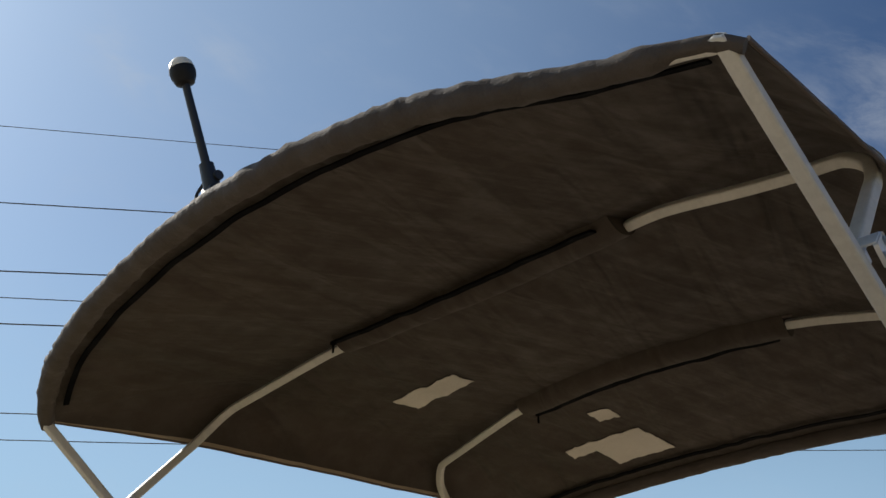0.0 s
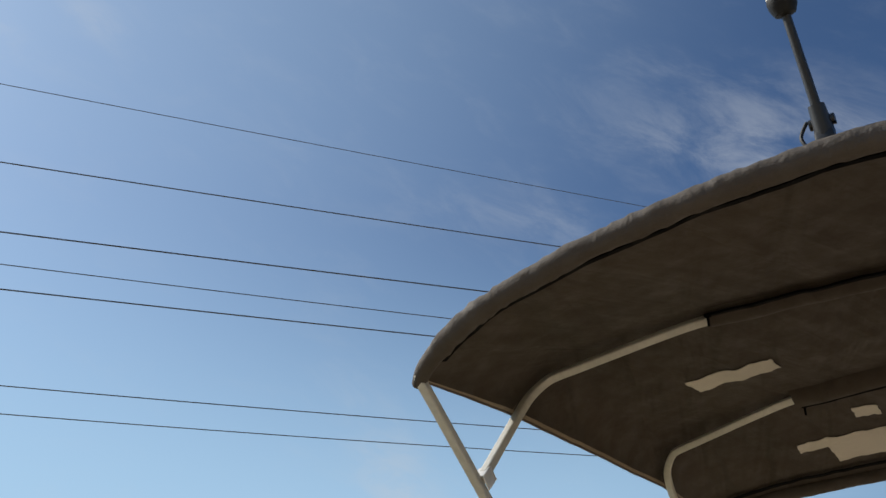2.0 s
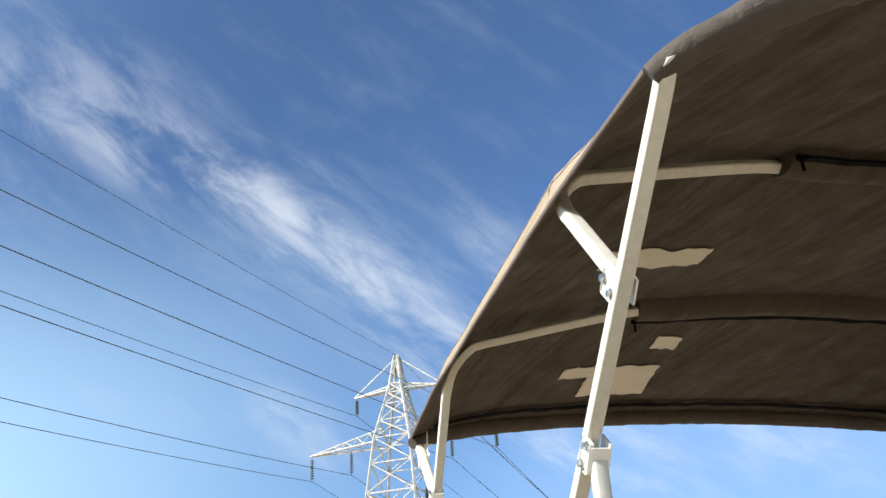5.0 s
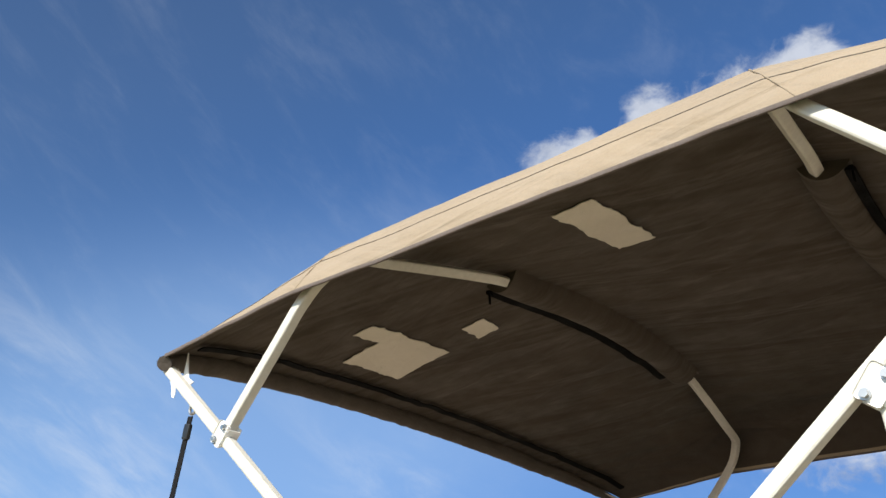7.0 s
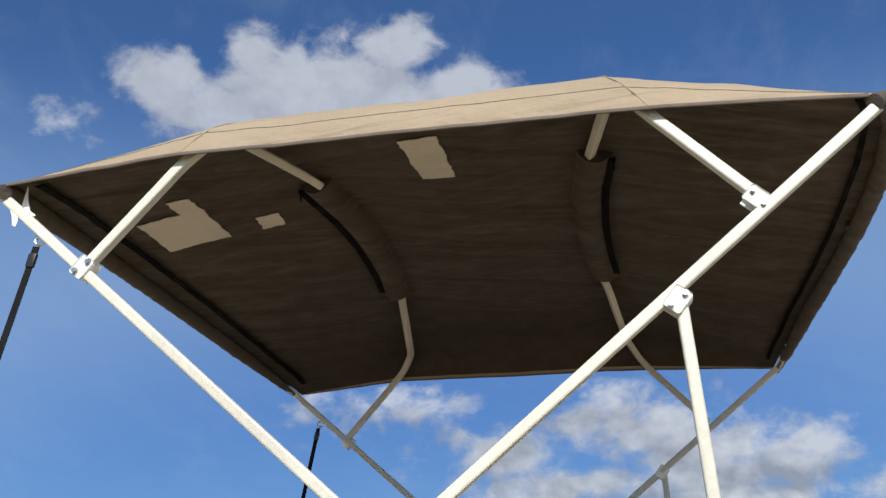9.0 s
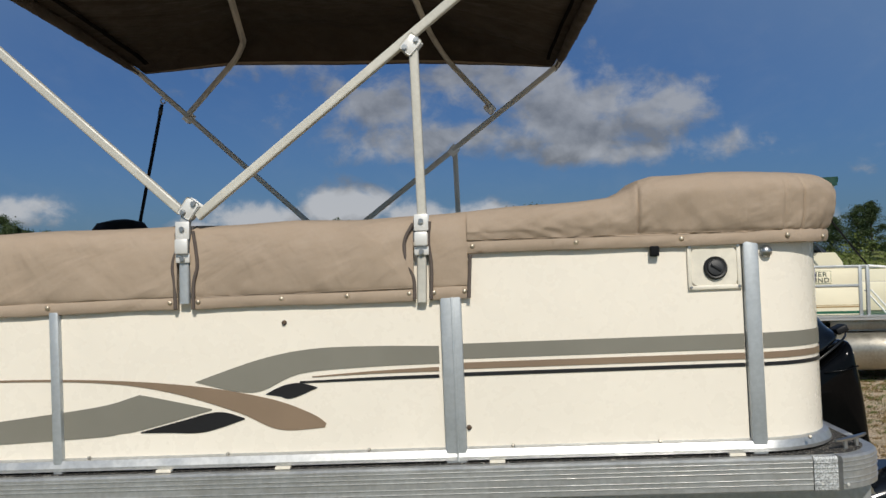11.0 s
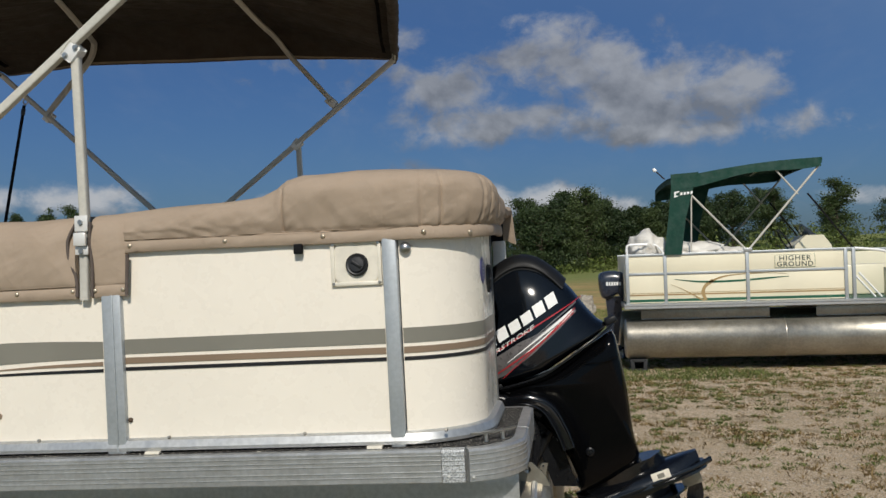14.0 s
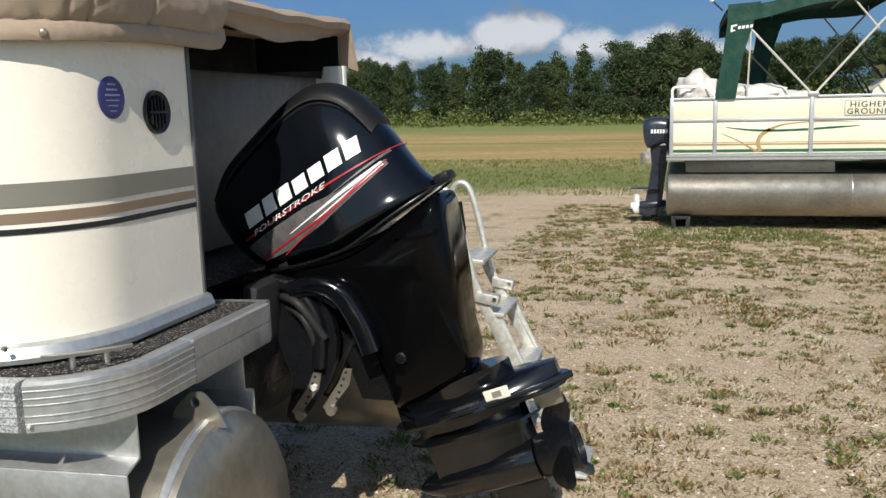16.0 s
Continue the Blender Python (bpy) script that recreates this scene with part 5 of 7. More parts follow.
for i in range(13):
    t = i / 12
    x = STERN_WALL + 0.004 - 0.05 * t
    z0 = 1.50 + 0.03 * t + 0.006 * noise.noise((t * 6, 3, 1))
    tail.append([(x - 0.012, 1.630, 1.672), (x - 0.004, 1.655, 1.664), (x, 1.668, 1.635), (x + 0.006, 1.676 + 0.008 * noise.noise((t * 8, 1, 1)), 1.57), (x + 0.012 - 0.02 * t, 1.690, z0), (x + 0.008 - 0.02 * t, 1.684, z0), (x, 1.668, 1.57), (x - 0.006, 1.655, 1.635), (x - 0.012, 1.630, 1.662)])
cvpart("end_flap", rings(tail), "canvas_cover", "canvas end hanging beside the motor well")
cover_piece([(-0.60, 2 * MID - SIDE), (-6.35, 2 * MID - SIDE)], low, 21.0, "hanging canvas flap")
bow_flap = [[(BOW_X + 0.045 + dx, 0.02 + j * (2 * MID - 0.04) / 16, z + 0.006 * noise.noise((j, z * 9, 1))) for j in range(17)] + [(BOW_X + 0.051 + dx, 0.02 + j * (2 * MID - 0.04) / 16, z) for j in reversed(range(17))] for dx, z in ((0.0, 1.36), (-0.004, 1.44), (0.0, 1.49), (0.06, 1.50))]
cvpart("end_flap", rings(bow_flap), "canvas_cover", "canvas flap closing the bow end")
# two added black sheets stand in for deep shade under the cover
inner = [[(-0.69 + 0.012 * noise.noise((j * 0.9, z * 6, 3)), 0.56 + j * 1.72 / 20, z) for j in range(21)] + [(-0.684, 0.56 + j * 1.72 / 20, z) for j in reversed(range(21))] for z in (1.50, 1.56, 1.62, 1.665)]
cvpart("inner_curtain", rings(inner), "strap", "added black sheet standing in for the dark under the cover")
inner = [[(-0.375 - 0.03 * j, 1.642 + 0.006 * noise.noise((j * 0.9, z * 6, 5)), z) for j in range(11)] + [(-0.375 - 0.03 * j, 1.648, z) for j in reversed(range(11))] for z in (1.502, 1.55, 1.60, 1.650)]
cvpart("inner_curtain", rings(inner), "strap", "added black sheet standing in for the dark under the cover")
# top sheet
sheet = []
for i in range(60):
    x = -6.3 + i * (5.72 / 59)
    zt = lerp_rows(x, TOP)
    row = []
    for j in range(13):
        y = 0.26 + j * (2 * MID - 0.52) / 12
        row.append((x, y, min(zt, 1.66) - 0.014 - 0.03 * math.sin(math.pi * j / 12) + 0.012 * noise.noise((x * 3, y * 3, 0))))
    sheet.append(row + [(p[0], p[1], p[2] - 0.006) for p in reversed(row)])
cvpart("top_sheet", rings(sheet), "canvas_cover", "tan canvas top of the cover")
# binding round the slots and piping along the hem
for pts in ([(-2.268, 1.345), (-2.27, 1.42), (-2.275, 1.47), (-2.262, 1.53), (-2.262, 1.57)], [(-2.214, 1.345), (-2.212, 1.42), (-2.20, 1.47), (-2.205, 1.53), (-2.212, 1.575)], [(-1.556, 1.36), (-1.558, 1.42), (-1.578, 1.47), (-1.582, 1.53), (-1.556, 1.58)], [(-1.508, 1.36), (-1.505, 1.45), (-1.512, 1.53), (-1.508, 1.585)], [(-1.398, 1.36), (-1.394, 1.44), (-1.392, 1.485)]):
    cvpart("binding", sweep(circle(0.0055, 8), smooth_line([(x, SIDE - 0.02, z) for x, z in pts], 5)), "hem", "brown edge binding")
cvpart("hem_seam", sweep(circle(0.0009, 6), [(x, SIDE - 0.0200, 1.532 + 0.0187 * (x + 1) * 0.6 + 0.005 * noise.noise((x * 4, 0, 0))) for x in [-1.38 + 0.05 * i for i in range(18)]]), "canvas_cover")
cvpart("hem_seam", sweep(circle(0.0009, 6), [(x, SIDE - 0.0200, low(x, 0) + 0.038 + 0.004 * noise.noise((x * 4, 0, 0))) for x in [-2.21 + 0.05 * i for i in range(14)]]), "canvas_cover")
for x, z in [(x, low(x, 0) + 0.022) for x in (-3.4, -3.0, -2.66, -2.285, -2.20, -1.95, -1.755, -1.572, -1.50, -1.41)] + [(x, high(x, 0) + 0.02) for x in (-1.385, -1.085, -0.785, -0.487)]:
    q = Vector((x, SIDE - 0.015, z))
    cvpart("snap", lathe([(0.0078, 0), (0.0078, 0.003), (0.005, 0.006), (0.001, 0.007)], q, (0, -1, 0), 12), "brass_snap", "small metal snap fastener")
for a in (-40,):
    q = Vector((STERN_WALL - 0.22 + 0.252 * math.cos(radians(a)), WALL_Y + 0.225 + 0.252 * math.sin(radians(a)), 1.516))
    cvpart("snap", lathe([(0.0078, 0), (0.0078, 0.003), (0.005, 0.006), (0.001, 0.007)], q, (math.cos(radians(a)), math.sin(radians(a)), 0), 12), "brass_snap", "small metal snap fastener")
q = Vector((-0.862, SIDE - 0.012, 1.482))
cvpart("strap_end", box(q, (0.026, 0.02, 0.03), bevel=0.004), "strap", "black strap end poking out")

# black covered console standing inside, near the bow
con = thing("covered_console", "black cloth-covered helm console inside the boat", "helm console", (-2.95, 1.25, 0.9))
cb = lathe([(0.22, 0.0), (0.22, 0.62), (0.20, 0.72), (0.13, 0.785), (0.04, 0.80)], (0, 0, 0), (0, 0, 1), 20)
for v in cb.verts:
    v.co.x *= 0.72
    v.co += Vector((0.012 * noise.noise(v.co * 8), 0, 0.012 * noise.noise(v.co * 6)))
part("cloth", cb, "strap", con, smooth=60)


# ---- outboard motor on the near boat, tilted up ----
motor = thing("outboard_motor", "large black outboard motor tilted up on the stern", "outboard motor", (-0.42, MID + 0.085, 0.60))
MO = Matrix.Translation((0.42, -MID, -0.60))


def mpart(name, bm, mat, label="", parent=None, smooth=40):
    bm.transform(MO)
    return part(name, bm, mat, parent or motor, label, smooth)


def outline(points, k=6, close=True):
    pts = [Vector((a, 0, b)) for a, b in points]
    n = len(pts)
    out = []
    for i in range(n):
        p0, p1, p2, p3 = pts[(i - 1) % n], pts[i], pts[(i + 1) % n], pts[(i + 2) % n]
        for j in range(k):
            t = j / k
            q = 0.5 * (2 * p1 + (p2 - p0) * t + (2 * p0 - 5 * p1 + 4 * p2 - p3) * t * t + (3 * p1 - p0 - 3 * p2 + p3) * t ** 3)
            out.append((q.x, q.z))
    return out


COWL = outline([(-0.44, 0.915), (-0.53, 0.965), (-0.60, 1.06), (-0.603, 1.14), (-0.512, 1.25), (-0.417, 1.34), (-0.342, 1.40), (-0.27, 1.437), (-0.20, 1.435), (-0.133, 1.405), (-0.05, 1.334), (0.014, 1.253), (0.06, 1.20), (0.10, 1.168), (0.06, 1.125), (-0.021, 1.07), (-0.155, 0.985), (-0.291, 0.942)], 5)
COWL_C, COWL_W, COWL_N = (-0.19, 1.02), 0.178, 2.3


def inflate(line, c, half, power, steps=14, flat=1.0):
    """A rounded body whose middle section is the outline; it narrows towards c on both flanks."""
    loops = []
    for i in range(-steps, steps + 1):
        f = i / steps
        a = f * math.pi / 2
        y = half * math.copysign(abs(math.sin(a)) ** (2 / power), f) * flat
        s = max(abs(math.cos(a)) ** (2 / power), 0.02)
        loops.append([(c[0] + (x - c[0]) * s, MID + y, c[1] + (z - c[1]) * s) for x, z in line])
    return rings(loops)


def gauge(line, c, x, z):
    """How far (x, z) lies from c, as a share of the outline in that direction."""
    dx, dz = x - c[0], z - c[1]
    best = 1.0
    n = len(line)
    for i in range(n):
        (ax, az_), (bx, bz) = line[i], line[(i + 1) % n]
        ax, az_, bx, bz = ax - c[0], az_ - c[1], bx - c[0], bz - c[1]
        ex, ez = bx - ax, bz - az_
        det = dx * -ez + ex * dz
        if abs(det) < 1e-12:
            continue
        t = (ax * -ez + ex * az_) / det
        u = (dx * az_ - dz * ax) / det
        if t > 0 and -1e-6 <= u <= 1 + 1e-6:
            best = t
            break
    return 1.0 / best


def cowl_y(x, z, lift=0.0025):
    s = min(gauge(COWL, COWL_C, x, z), 0.999)
    return MID - COWL_W * (1 - s ** COWL_N) ** (1 / COWL_N) - lift


cowl = mpart("cowl", inflate(COWL, COWL_C, COWL_W, COWL_N, 16), "motor_black", "glossy black cowling with red and silver graphics", smooth=60)
cowl.location = (-0.035, 0, -0.018)
# raised matt cap over the top of the cowl
cap_mid = [(-0.605, 1.12), (-0.56, 1.215), (-0.46, 1.315), (-0.35, 1.415), (-0.27, 1.456), (-0.19, 1.452), (-0.12, 1.41), (-0.06, 1.352)]
loops = []
for p in smooth_line([(x, 0, z) for x, z in cap_mid], 4):
    x, z = p.x, p.z
    ring = []
    d = Vector((x - COWL_C[0], z - COWL_C[1])).normalized()
    for k in range(-8, 9):
        f = k / 8
        y = f * 0.084
        s0 = (1 - min(1, abs(y) / COWL_W) ** COWL_N) ** (1 / COWL_N)
        lift = 0.021 - 0.004 * f * f - (0.006 if abs(f) > 0.95 else 0.0)
        L = Vector((x - COWL_C[0], z - COWL_C[1])).length
        ring.append((COWL_C[0] + d.x * (L * s0 + lift - 0.012), MID + y, COWL_C[1] + d.y * (L * s0 + lift - 0.012)))
    for k in (8, -8):
        y = k / 8 * 0.082
        s0 = (1 - min(1, abs(y) / COWL_W) ** COWL_N) ** (1 / COWL_N)
        ring.append((COWL_C[0] + d.x * (L * s0 - 0.04), MID + y, COWL_C[1] + d.y * (L * s0 - 0.04)))
    loops.append(ring)
mpart("cowl_cap", rings(loops), "motor_satin", "matt black top cap of the cowling", cowl, 40)
# thin black strips drawn as the shadow line under the cap's two edges
for sg in (-1, 1):
    shadow_line = []
    for p in smooth_line([(x, 0, z) for x, z in cap_mid], 4):
        d = Vector((p.x - COWL_C[0], p.z - COWL_C[1]))
        s0 = (1 - (0.0875 / COWL_W) ** COWL_N) ** (1 / COWL_N)
        shadow_line.append((COWL_C[0] + d.x * s0, MID + sg * 0.0880, COWL_C[1] + d.y * s0))
    mpart("cap_groove", sweep(rounded(0.008, 0.006, 0.002), shadow_line), "rubber", "", cowl)
# seam band between cowl and lower case
seam = [(-0.455, 0.905), (-0.291, 0.940), (-0.155, 0.984), (-0.06, 1.045), (-0.021, 1.074), (0.076, 1.140), (0.125, 1.172)]
for sg in (-1, 1):
    pts = []
    for p in smooth_line([(x, 0, z) for x, z in seam], 5):
        f = (p.x + 0.17) / 0.30
        hw = 0.168 * max(0.05, 1 - abs(f) ** 3.2) ** 0.4
        pts.append((p.x, MID + sg * hw, p.z))
    mpart("cowl_seam", sweep(rounded(0.007, 0.009, 0.003), pts), "motor_cap", "", cowl)
mpart("latch", box((0.118, MID, 1.185), (0.05, 0.09, 0.03), turn_y(-25), 0.008), "motor_satin", "rear cowl latch", cowl)

TUB = outline([(-0.47, 0.905), (-0.42, 0.85), (-0.25, 0.785), (-0.13, 0.655), (-0.075, 0.54), (-0.05, 0.475), (0.08, 0.535), (0.175, 0.605), (0.157, 0.72), (0.140, 0.88), (0.115, 1.03), (0.088, 1.125), (0.03, 1.095), (-0.021, 1.062), (-0.155, 0.975), (-0.291, 0.93)], 4)
case = mpart("lower_case", inflate(TUB, (0.03, 0.93), 0.150, 4.5, 10), "motor_tub", "gloss black lower case", smooth=50)
blade = smooth_line([(-0.03, MID - 0.150, 1.005), (0.04, MID - 0.156, 1.012), (0.10, MID - 0.150, 1.03)], 5)
mpart("case_crease", sweep(rounded(0.012, 0.006, 0.002), blade), "motor_tub", "", case)
q = Vector((-0.02, MID - 0.148, 0.655))
mpart("flush_plug", lathe([(0.017, 0), (0.017, 0.007), (0.012, 0.009), (0.010, 0.004), (0.006, 0.004), (0.005, 0.010)], q, (0, -1, 0), 20), "motor_bracket", "round flushing plug", case)
q = Vector((-0.375, MID - 0.143, 0.915))
mpart("badge", box(q, (0.03, 0.006, 0.02), turn_y(-22), 0.002), "motor_satin", "", case)

# leg: plates, gear case, propeller
TILT = radians(20)
AX, UP = Vector((math.cos(TILT), 0, math.sin(TILT))), Vector((-math.sin(TILT), 0, math.cos(TILT)))
ORG = Vector((0.20, MID, 0.50))


def leg_point(a, b, u):
    """Along the leg's own axes: a aft, b to starboard, u up."""
    return ORG + AX * a + Vector((0, b, 0)) + UP * u


def leg_plate(rows, u, thick):
    """A flat plate: rows of (a, half width)."""
    ring = [leg_point(a, -h, u) for a, h in rows] + [leg_point(a, h, u) for a, h in reversed(rows)]
    return rings([ring, [p + UP * thick for p in ring]])


leg = mpart("leg", rings([[leg_point(a, sg * hw * f, u) for a, f, sg in ((-0.27 + 0.02 * k, 0.05, 1), (-0.22, 0.75, 1), (-0.05, 1.0, 1), (0.06, 0.7, 1), (0.11, 0.05, 1), (0.11, 0.05, -1), (0.06, 0.7, -1), (-0.05, 1.0, -1), (-0.22, 0.75, -1), (-0.27 + 0.02 * k, 0.05, -1))] for k, (u, hw) in enumerate(((0.10, 0.10), (0.04, 0.085), (-0.02, 0.075), (-0.10, 0.055), (-0.20, 0.05), (-0.26, 0.05)))]), "motor_leg", "scuffed black leg", smooth=50)
shoulder = rings([[leg_point(a, b * f, u) for a, b in ((-0.28, -0.01), (-0.2, -0.11), (0.02, -0.13), (0.16, -0.085), (0.24, -0.02), (0.24, 0.02), (0.16, 0.085), (0.02, 0.13), (-0.2, 0.11), (-0.28, 0.01))] for u, f in ((0.0, 1.0), (0.018, 0.97), (0.040, 0.80), (0.055, 0.62))])
mpart("shoulder", shoulder, "motor_leg", "", leg)
mpart("cavitation_plate", leg_plate([(-0.30, 0.02), (-0.24, 0.10), (-0.05, 0.135), (0.14, 0.13), (0.215, 0.105), (0.255, 0.06), (0.262, 0.0)], -0.01, 0.010), "motor_leg", "black cavitation plate with worn edges", leg)
mpart("splash_plate", leg_plate([(-0.27, 0.02), (-0.2, 0.08), (-0.02, 0.10), (0.1, 0.09), (0.15, 0.03)], -0.075, 0.009), "motor_leg", "", leg)
mpart("plate_keel", sweep(rounded(0.012, 0.022, 0.004), [leg_point(-0.12, -0.118, 0.004), leg_point(0.05, -0.122, 0.008), leg_point(0.2, -0.098, 0.010), leg_point(0.28, -0.04, 0.008)]), "motor_leg", "", leg)
mpart("trim_tab", rings([[leg_point(a, b * f, u) for a, b in ((0.14, -0.02), (0.22, -0.012), (0.22, 0.012), (0.14, 0.02))] for u, f in ((-0.012, 1), (-0.075, 0.7))]), "alu_dull", "", leg)
q = leg_point(0.07, -0.122, 0.032)
mpart("maker_label", box(q, (0.075, 0.004, 0.034), turn_y(-20), 0.001), "vent_white", "small pale instruction label", leg)
mpart("label_print", box(q + Vector((0, -0.0025, 0)), (0.028, 0.001, 0.018), turn_y(-20), 0.0), "stripe_grey", "", leg)
gear = rings([[leg_point(a, r * c, -0.215 + r * s) for c, s in circle(1, 20)] for a, r in ((-0.30, 0.008), (-0.27, 0.03), (-0.2, 0.052), (-0.08, 0.062), (0.02, 0.070), (0.08, 0.069), (0.09, 0.068))])
mpart("gear_case", gear, "motor_leg", "black torpedo-shaped gear case", leg, 50)
hub = rings([[leg_point(a, r * c, -0.215 + r * s) for c, s in circle(1, 20)] for a, r in ((0.092, 0.058), (0.10, 0.066), (0.205, 0.072), (0.215, 0.074), (0.22, 0.064), (0.20, 0.055))])
prop = mpart("propeller", hub, "motor_bracket", "three-bladed black propeller", leg, 50)
for k in range(3):
    a0 = radians(60 + 120 * k)
    rows = []
    for i in range(7):
        f = i / 6
        r = 0.06 + 0.11 * f
        wid = 0.10 * math.sin(math.pi * (0.18 + 0.74 * f)) + 0.01
        ring = []
        for s, th in ((-1, 0.0), (-0.3, 0.005), (0.4, 0.004), (1, 0.0), (0.4, -0.003), (-0.3, -0.004)):
            ang = a0 + s * wid / r * 0.42 + 0.35 * f
            ring.append(leg_point(0.150 - s * wid * 0.33 + th + 0.05 * f, r * math.cos(ang), -0.215 + r * math.sin(ang)))
        rows.append(ring)
    mpart("prop_blade", rings(rows), "motor_bracket", "", prop, 60)
skeg = rings([[leg_point(a, b, u) for a, b in ((-0.10 + 0.05 * k, 0.0), (0.0, -0.008), (0.09, 0.0), (0.0, 0.008))] for k, u in enumerate((-0.26, -0.33, -0.39))])
mpart("skeg", skeg, "motor_leg", "", leg)

# clamp and swivel bracket, hoses
for sg in (1, -1):
    pts = [(-0.40, 0.86), (-0.33, 0.875), (-0.245, 0.80), (-0.215, 0.70), (-0.235, 0.60), (-0.28, 0.52), (-0.345, 0.44), (-0.385, 0.46), (-0.36, 0.56), (-0.39, 0.66), (-0.42, 0.76)]
    clamp_ob = mpart("clamp_bracket", plate(outline(pts, 3), 0.032, "y", MID + sg * 0.135 - 0.016), "motor_bracket", "greasy black transom bracket", smooth=40)
arm = smooth_line([(-0.34, MID - 0.165, 0.85), (-0.26, MID - 0.17, 0.865), (-0.185, MID - 0.168, 0.835), (-0.135, MID - 0.165, 0.755), (-0.105, MID - 0.16, 0.675)], 6)
arm_ob = mpart("tilt_arm", sweep(rounded(0.062, 0.058, 0.016, 4), arm), "motor_leg", "curved glossy black steering arm", smooth=60)
for dy, dn in ((-0.033, 0.022), (-0.033, -0.018)):
    ridge = [p + Vector((dn * 0.9, dy, dn * 0.5)) for p in arm[3:]]
    mpart("arm_rib", sweep(rounded(0.006, 0.006, 0.002), ridge), "motor_leg", "", arm_ob, smooth=60)
yoke = smooth_line([(-0.47, MID - 0.15, 0.84), (-0.41, MID - 0.16, 0.868), (-0.34, MID - 0.165, 0.86), (-0.285, MID - 0.165, 0.80), (-0.262, MID - 0.16, 0.72), (-0.268, MID - 0.158, 0.62)], 6)
mpart("swivel_yoke", sweep(rounded(0.05, 0.04, 0.014, 4), yoke), "motor_bracket", "cast black swivel yoke", smooth=60)
mpart("transom_block", box((-0.44, MID - 0.19, 0.66), (0.06, 0.14, 0.22), turn_y(4), 0.012), "motor_bracket", "dark grey transom pad")
mpart("tilt_ram", rod((-0.30, MID - 0.06, 0.52), (-0.16, MID - 0.06, 0.75), 0.026, 0.022, 16), "motor_bracket", "")
sw = rings([[(x + dx, MID + dy, z) for dx, dy in ((-0.05, -0.07), (0.05, -0.075), (0.05, 0.075), (-0.05, 0.07))] for x, z in ((-0.22, 0.80), (-0.19, 0.70), (-0.15, 0.58), (-0.12, 0.50))])
mpart("swivel_block", sw, "motor_bracket", "")
for a, b, c, r in (((-0.40, MID - 0.14, 0.83), (-0.31, MID - 0.20, 0.815), (-0.245, MID - 0.17, 0.71), 0.013), ((-0.42, MID - 0.1, 0.80), (-0.30, MID - 0.19, 0.77), (-0.27, MID - 0.15, 0.64), 0.011), ((-0.39, MID - 0.16, 0.86), (-0.30, MID - 0.185, 0.87), (-0.21, MID - 0.15, 0.80), 0.010)):
    mpart("hose", sweep(circle(r, 10), smooth_line([a, b, c], 8)), "rubber", "black rubber hose", smooth=60)
for x, z in ((-0.30, 0.78), (-0.29, 0.555), (-0.335, 0.47), (-0.265, 0.63), (-0.14, 0.71)):
    q = Vector((x, MID - 0.153, z))
    mpart("bolt", rod(q, q + Vector((0, -0.012, 0)), 0.011, segs=6), "zinc", "", clamp_ob)
for sg, dx in ((-1, 0.0), (-0.62, 0.075)):
    strip = plate([(-0.345 + dx, 0.46), (-0.275 + dx, 0.55), (-0.265 + dx, 0.60), (-0.29 + dx, 0.60), (-0.31 + dx, 0.555), (-0.365 + dx, 0.475)], 0.004, "y", MID + sg * 0.158)
    ob = mpart("tilt_pin_plate", strip, "alu_dull", "drilled bare-metal tilt pin plate", clamp_ob)
    for k in range(5):
        q = Vector((-0.285 + dx - 0.008 * k, MID + sg * 0.158 - 0.0015, 0.588 - 0.021 * k))
        mpart("pin_hole", rod(q, q + Vector((0, 0.002, 0)), 0.0045, segs=8), "rubber", "", ob)
    q = Vector((-0.335 + dx, MID + sg * 0.158 - 0.012, 0.468))
    mpart("bolt", rod(q, q + Vector((0, 0.02, 0)), 0.016, segs=10), "alu_dull", "", ob)


# graphics on both flanks of the cowl
def decal(points, mat, label="", name="graphic", both=True, step=0.012, lift=0.0022):
    """A thin film laid on the cowl from an outline of (x, z)."""
    for sg in ((1, -1) if both else (1,)):
        bm = bmesh.new()
        f = bm.faces.new([bm.verts.new((x, 0, z)) for x, z in points])
        bmesh.ops.triangulate(bm, faces=[f])
        for _ in range(5):
            es = [e for e in bm.edges if e.calc_length() > step * 2]
            if not es:
                break
            bmesh.ops.subdivide_edges(bm, edges=es, cuts=1)
            bmesh.ops.triangulate(bm, faces=bm.faces[:])
        for v in bm.verts:
            y = cowl_y(v.co.x, v.co.z, lift)
            v.co.y = y if sg > 0 else 2 * MID - y
        mpart(name, bm, mat, label, cowl, 60)


def strip_between(a, b, ta, tb):
    """A tapering strip along a line of (x, z), thickness ta to tb."""
    pa, pb = Vector(a), Vector(b)
    d = (pb - pa).normalized()
    nrm = Vector((-d.y, d.x))
    return [tuple(pa - nrm * ta / 2), tuple(pb - nrm * tb / 2), tuple(pb + nrm * tb / 2), tuple(pa + nrm * ta / 2)]


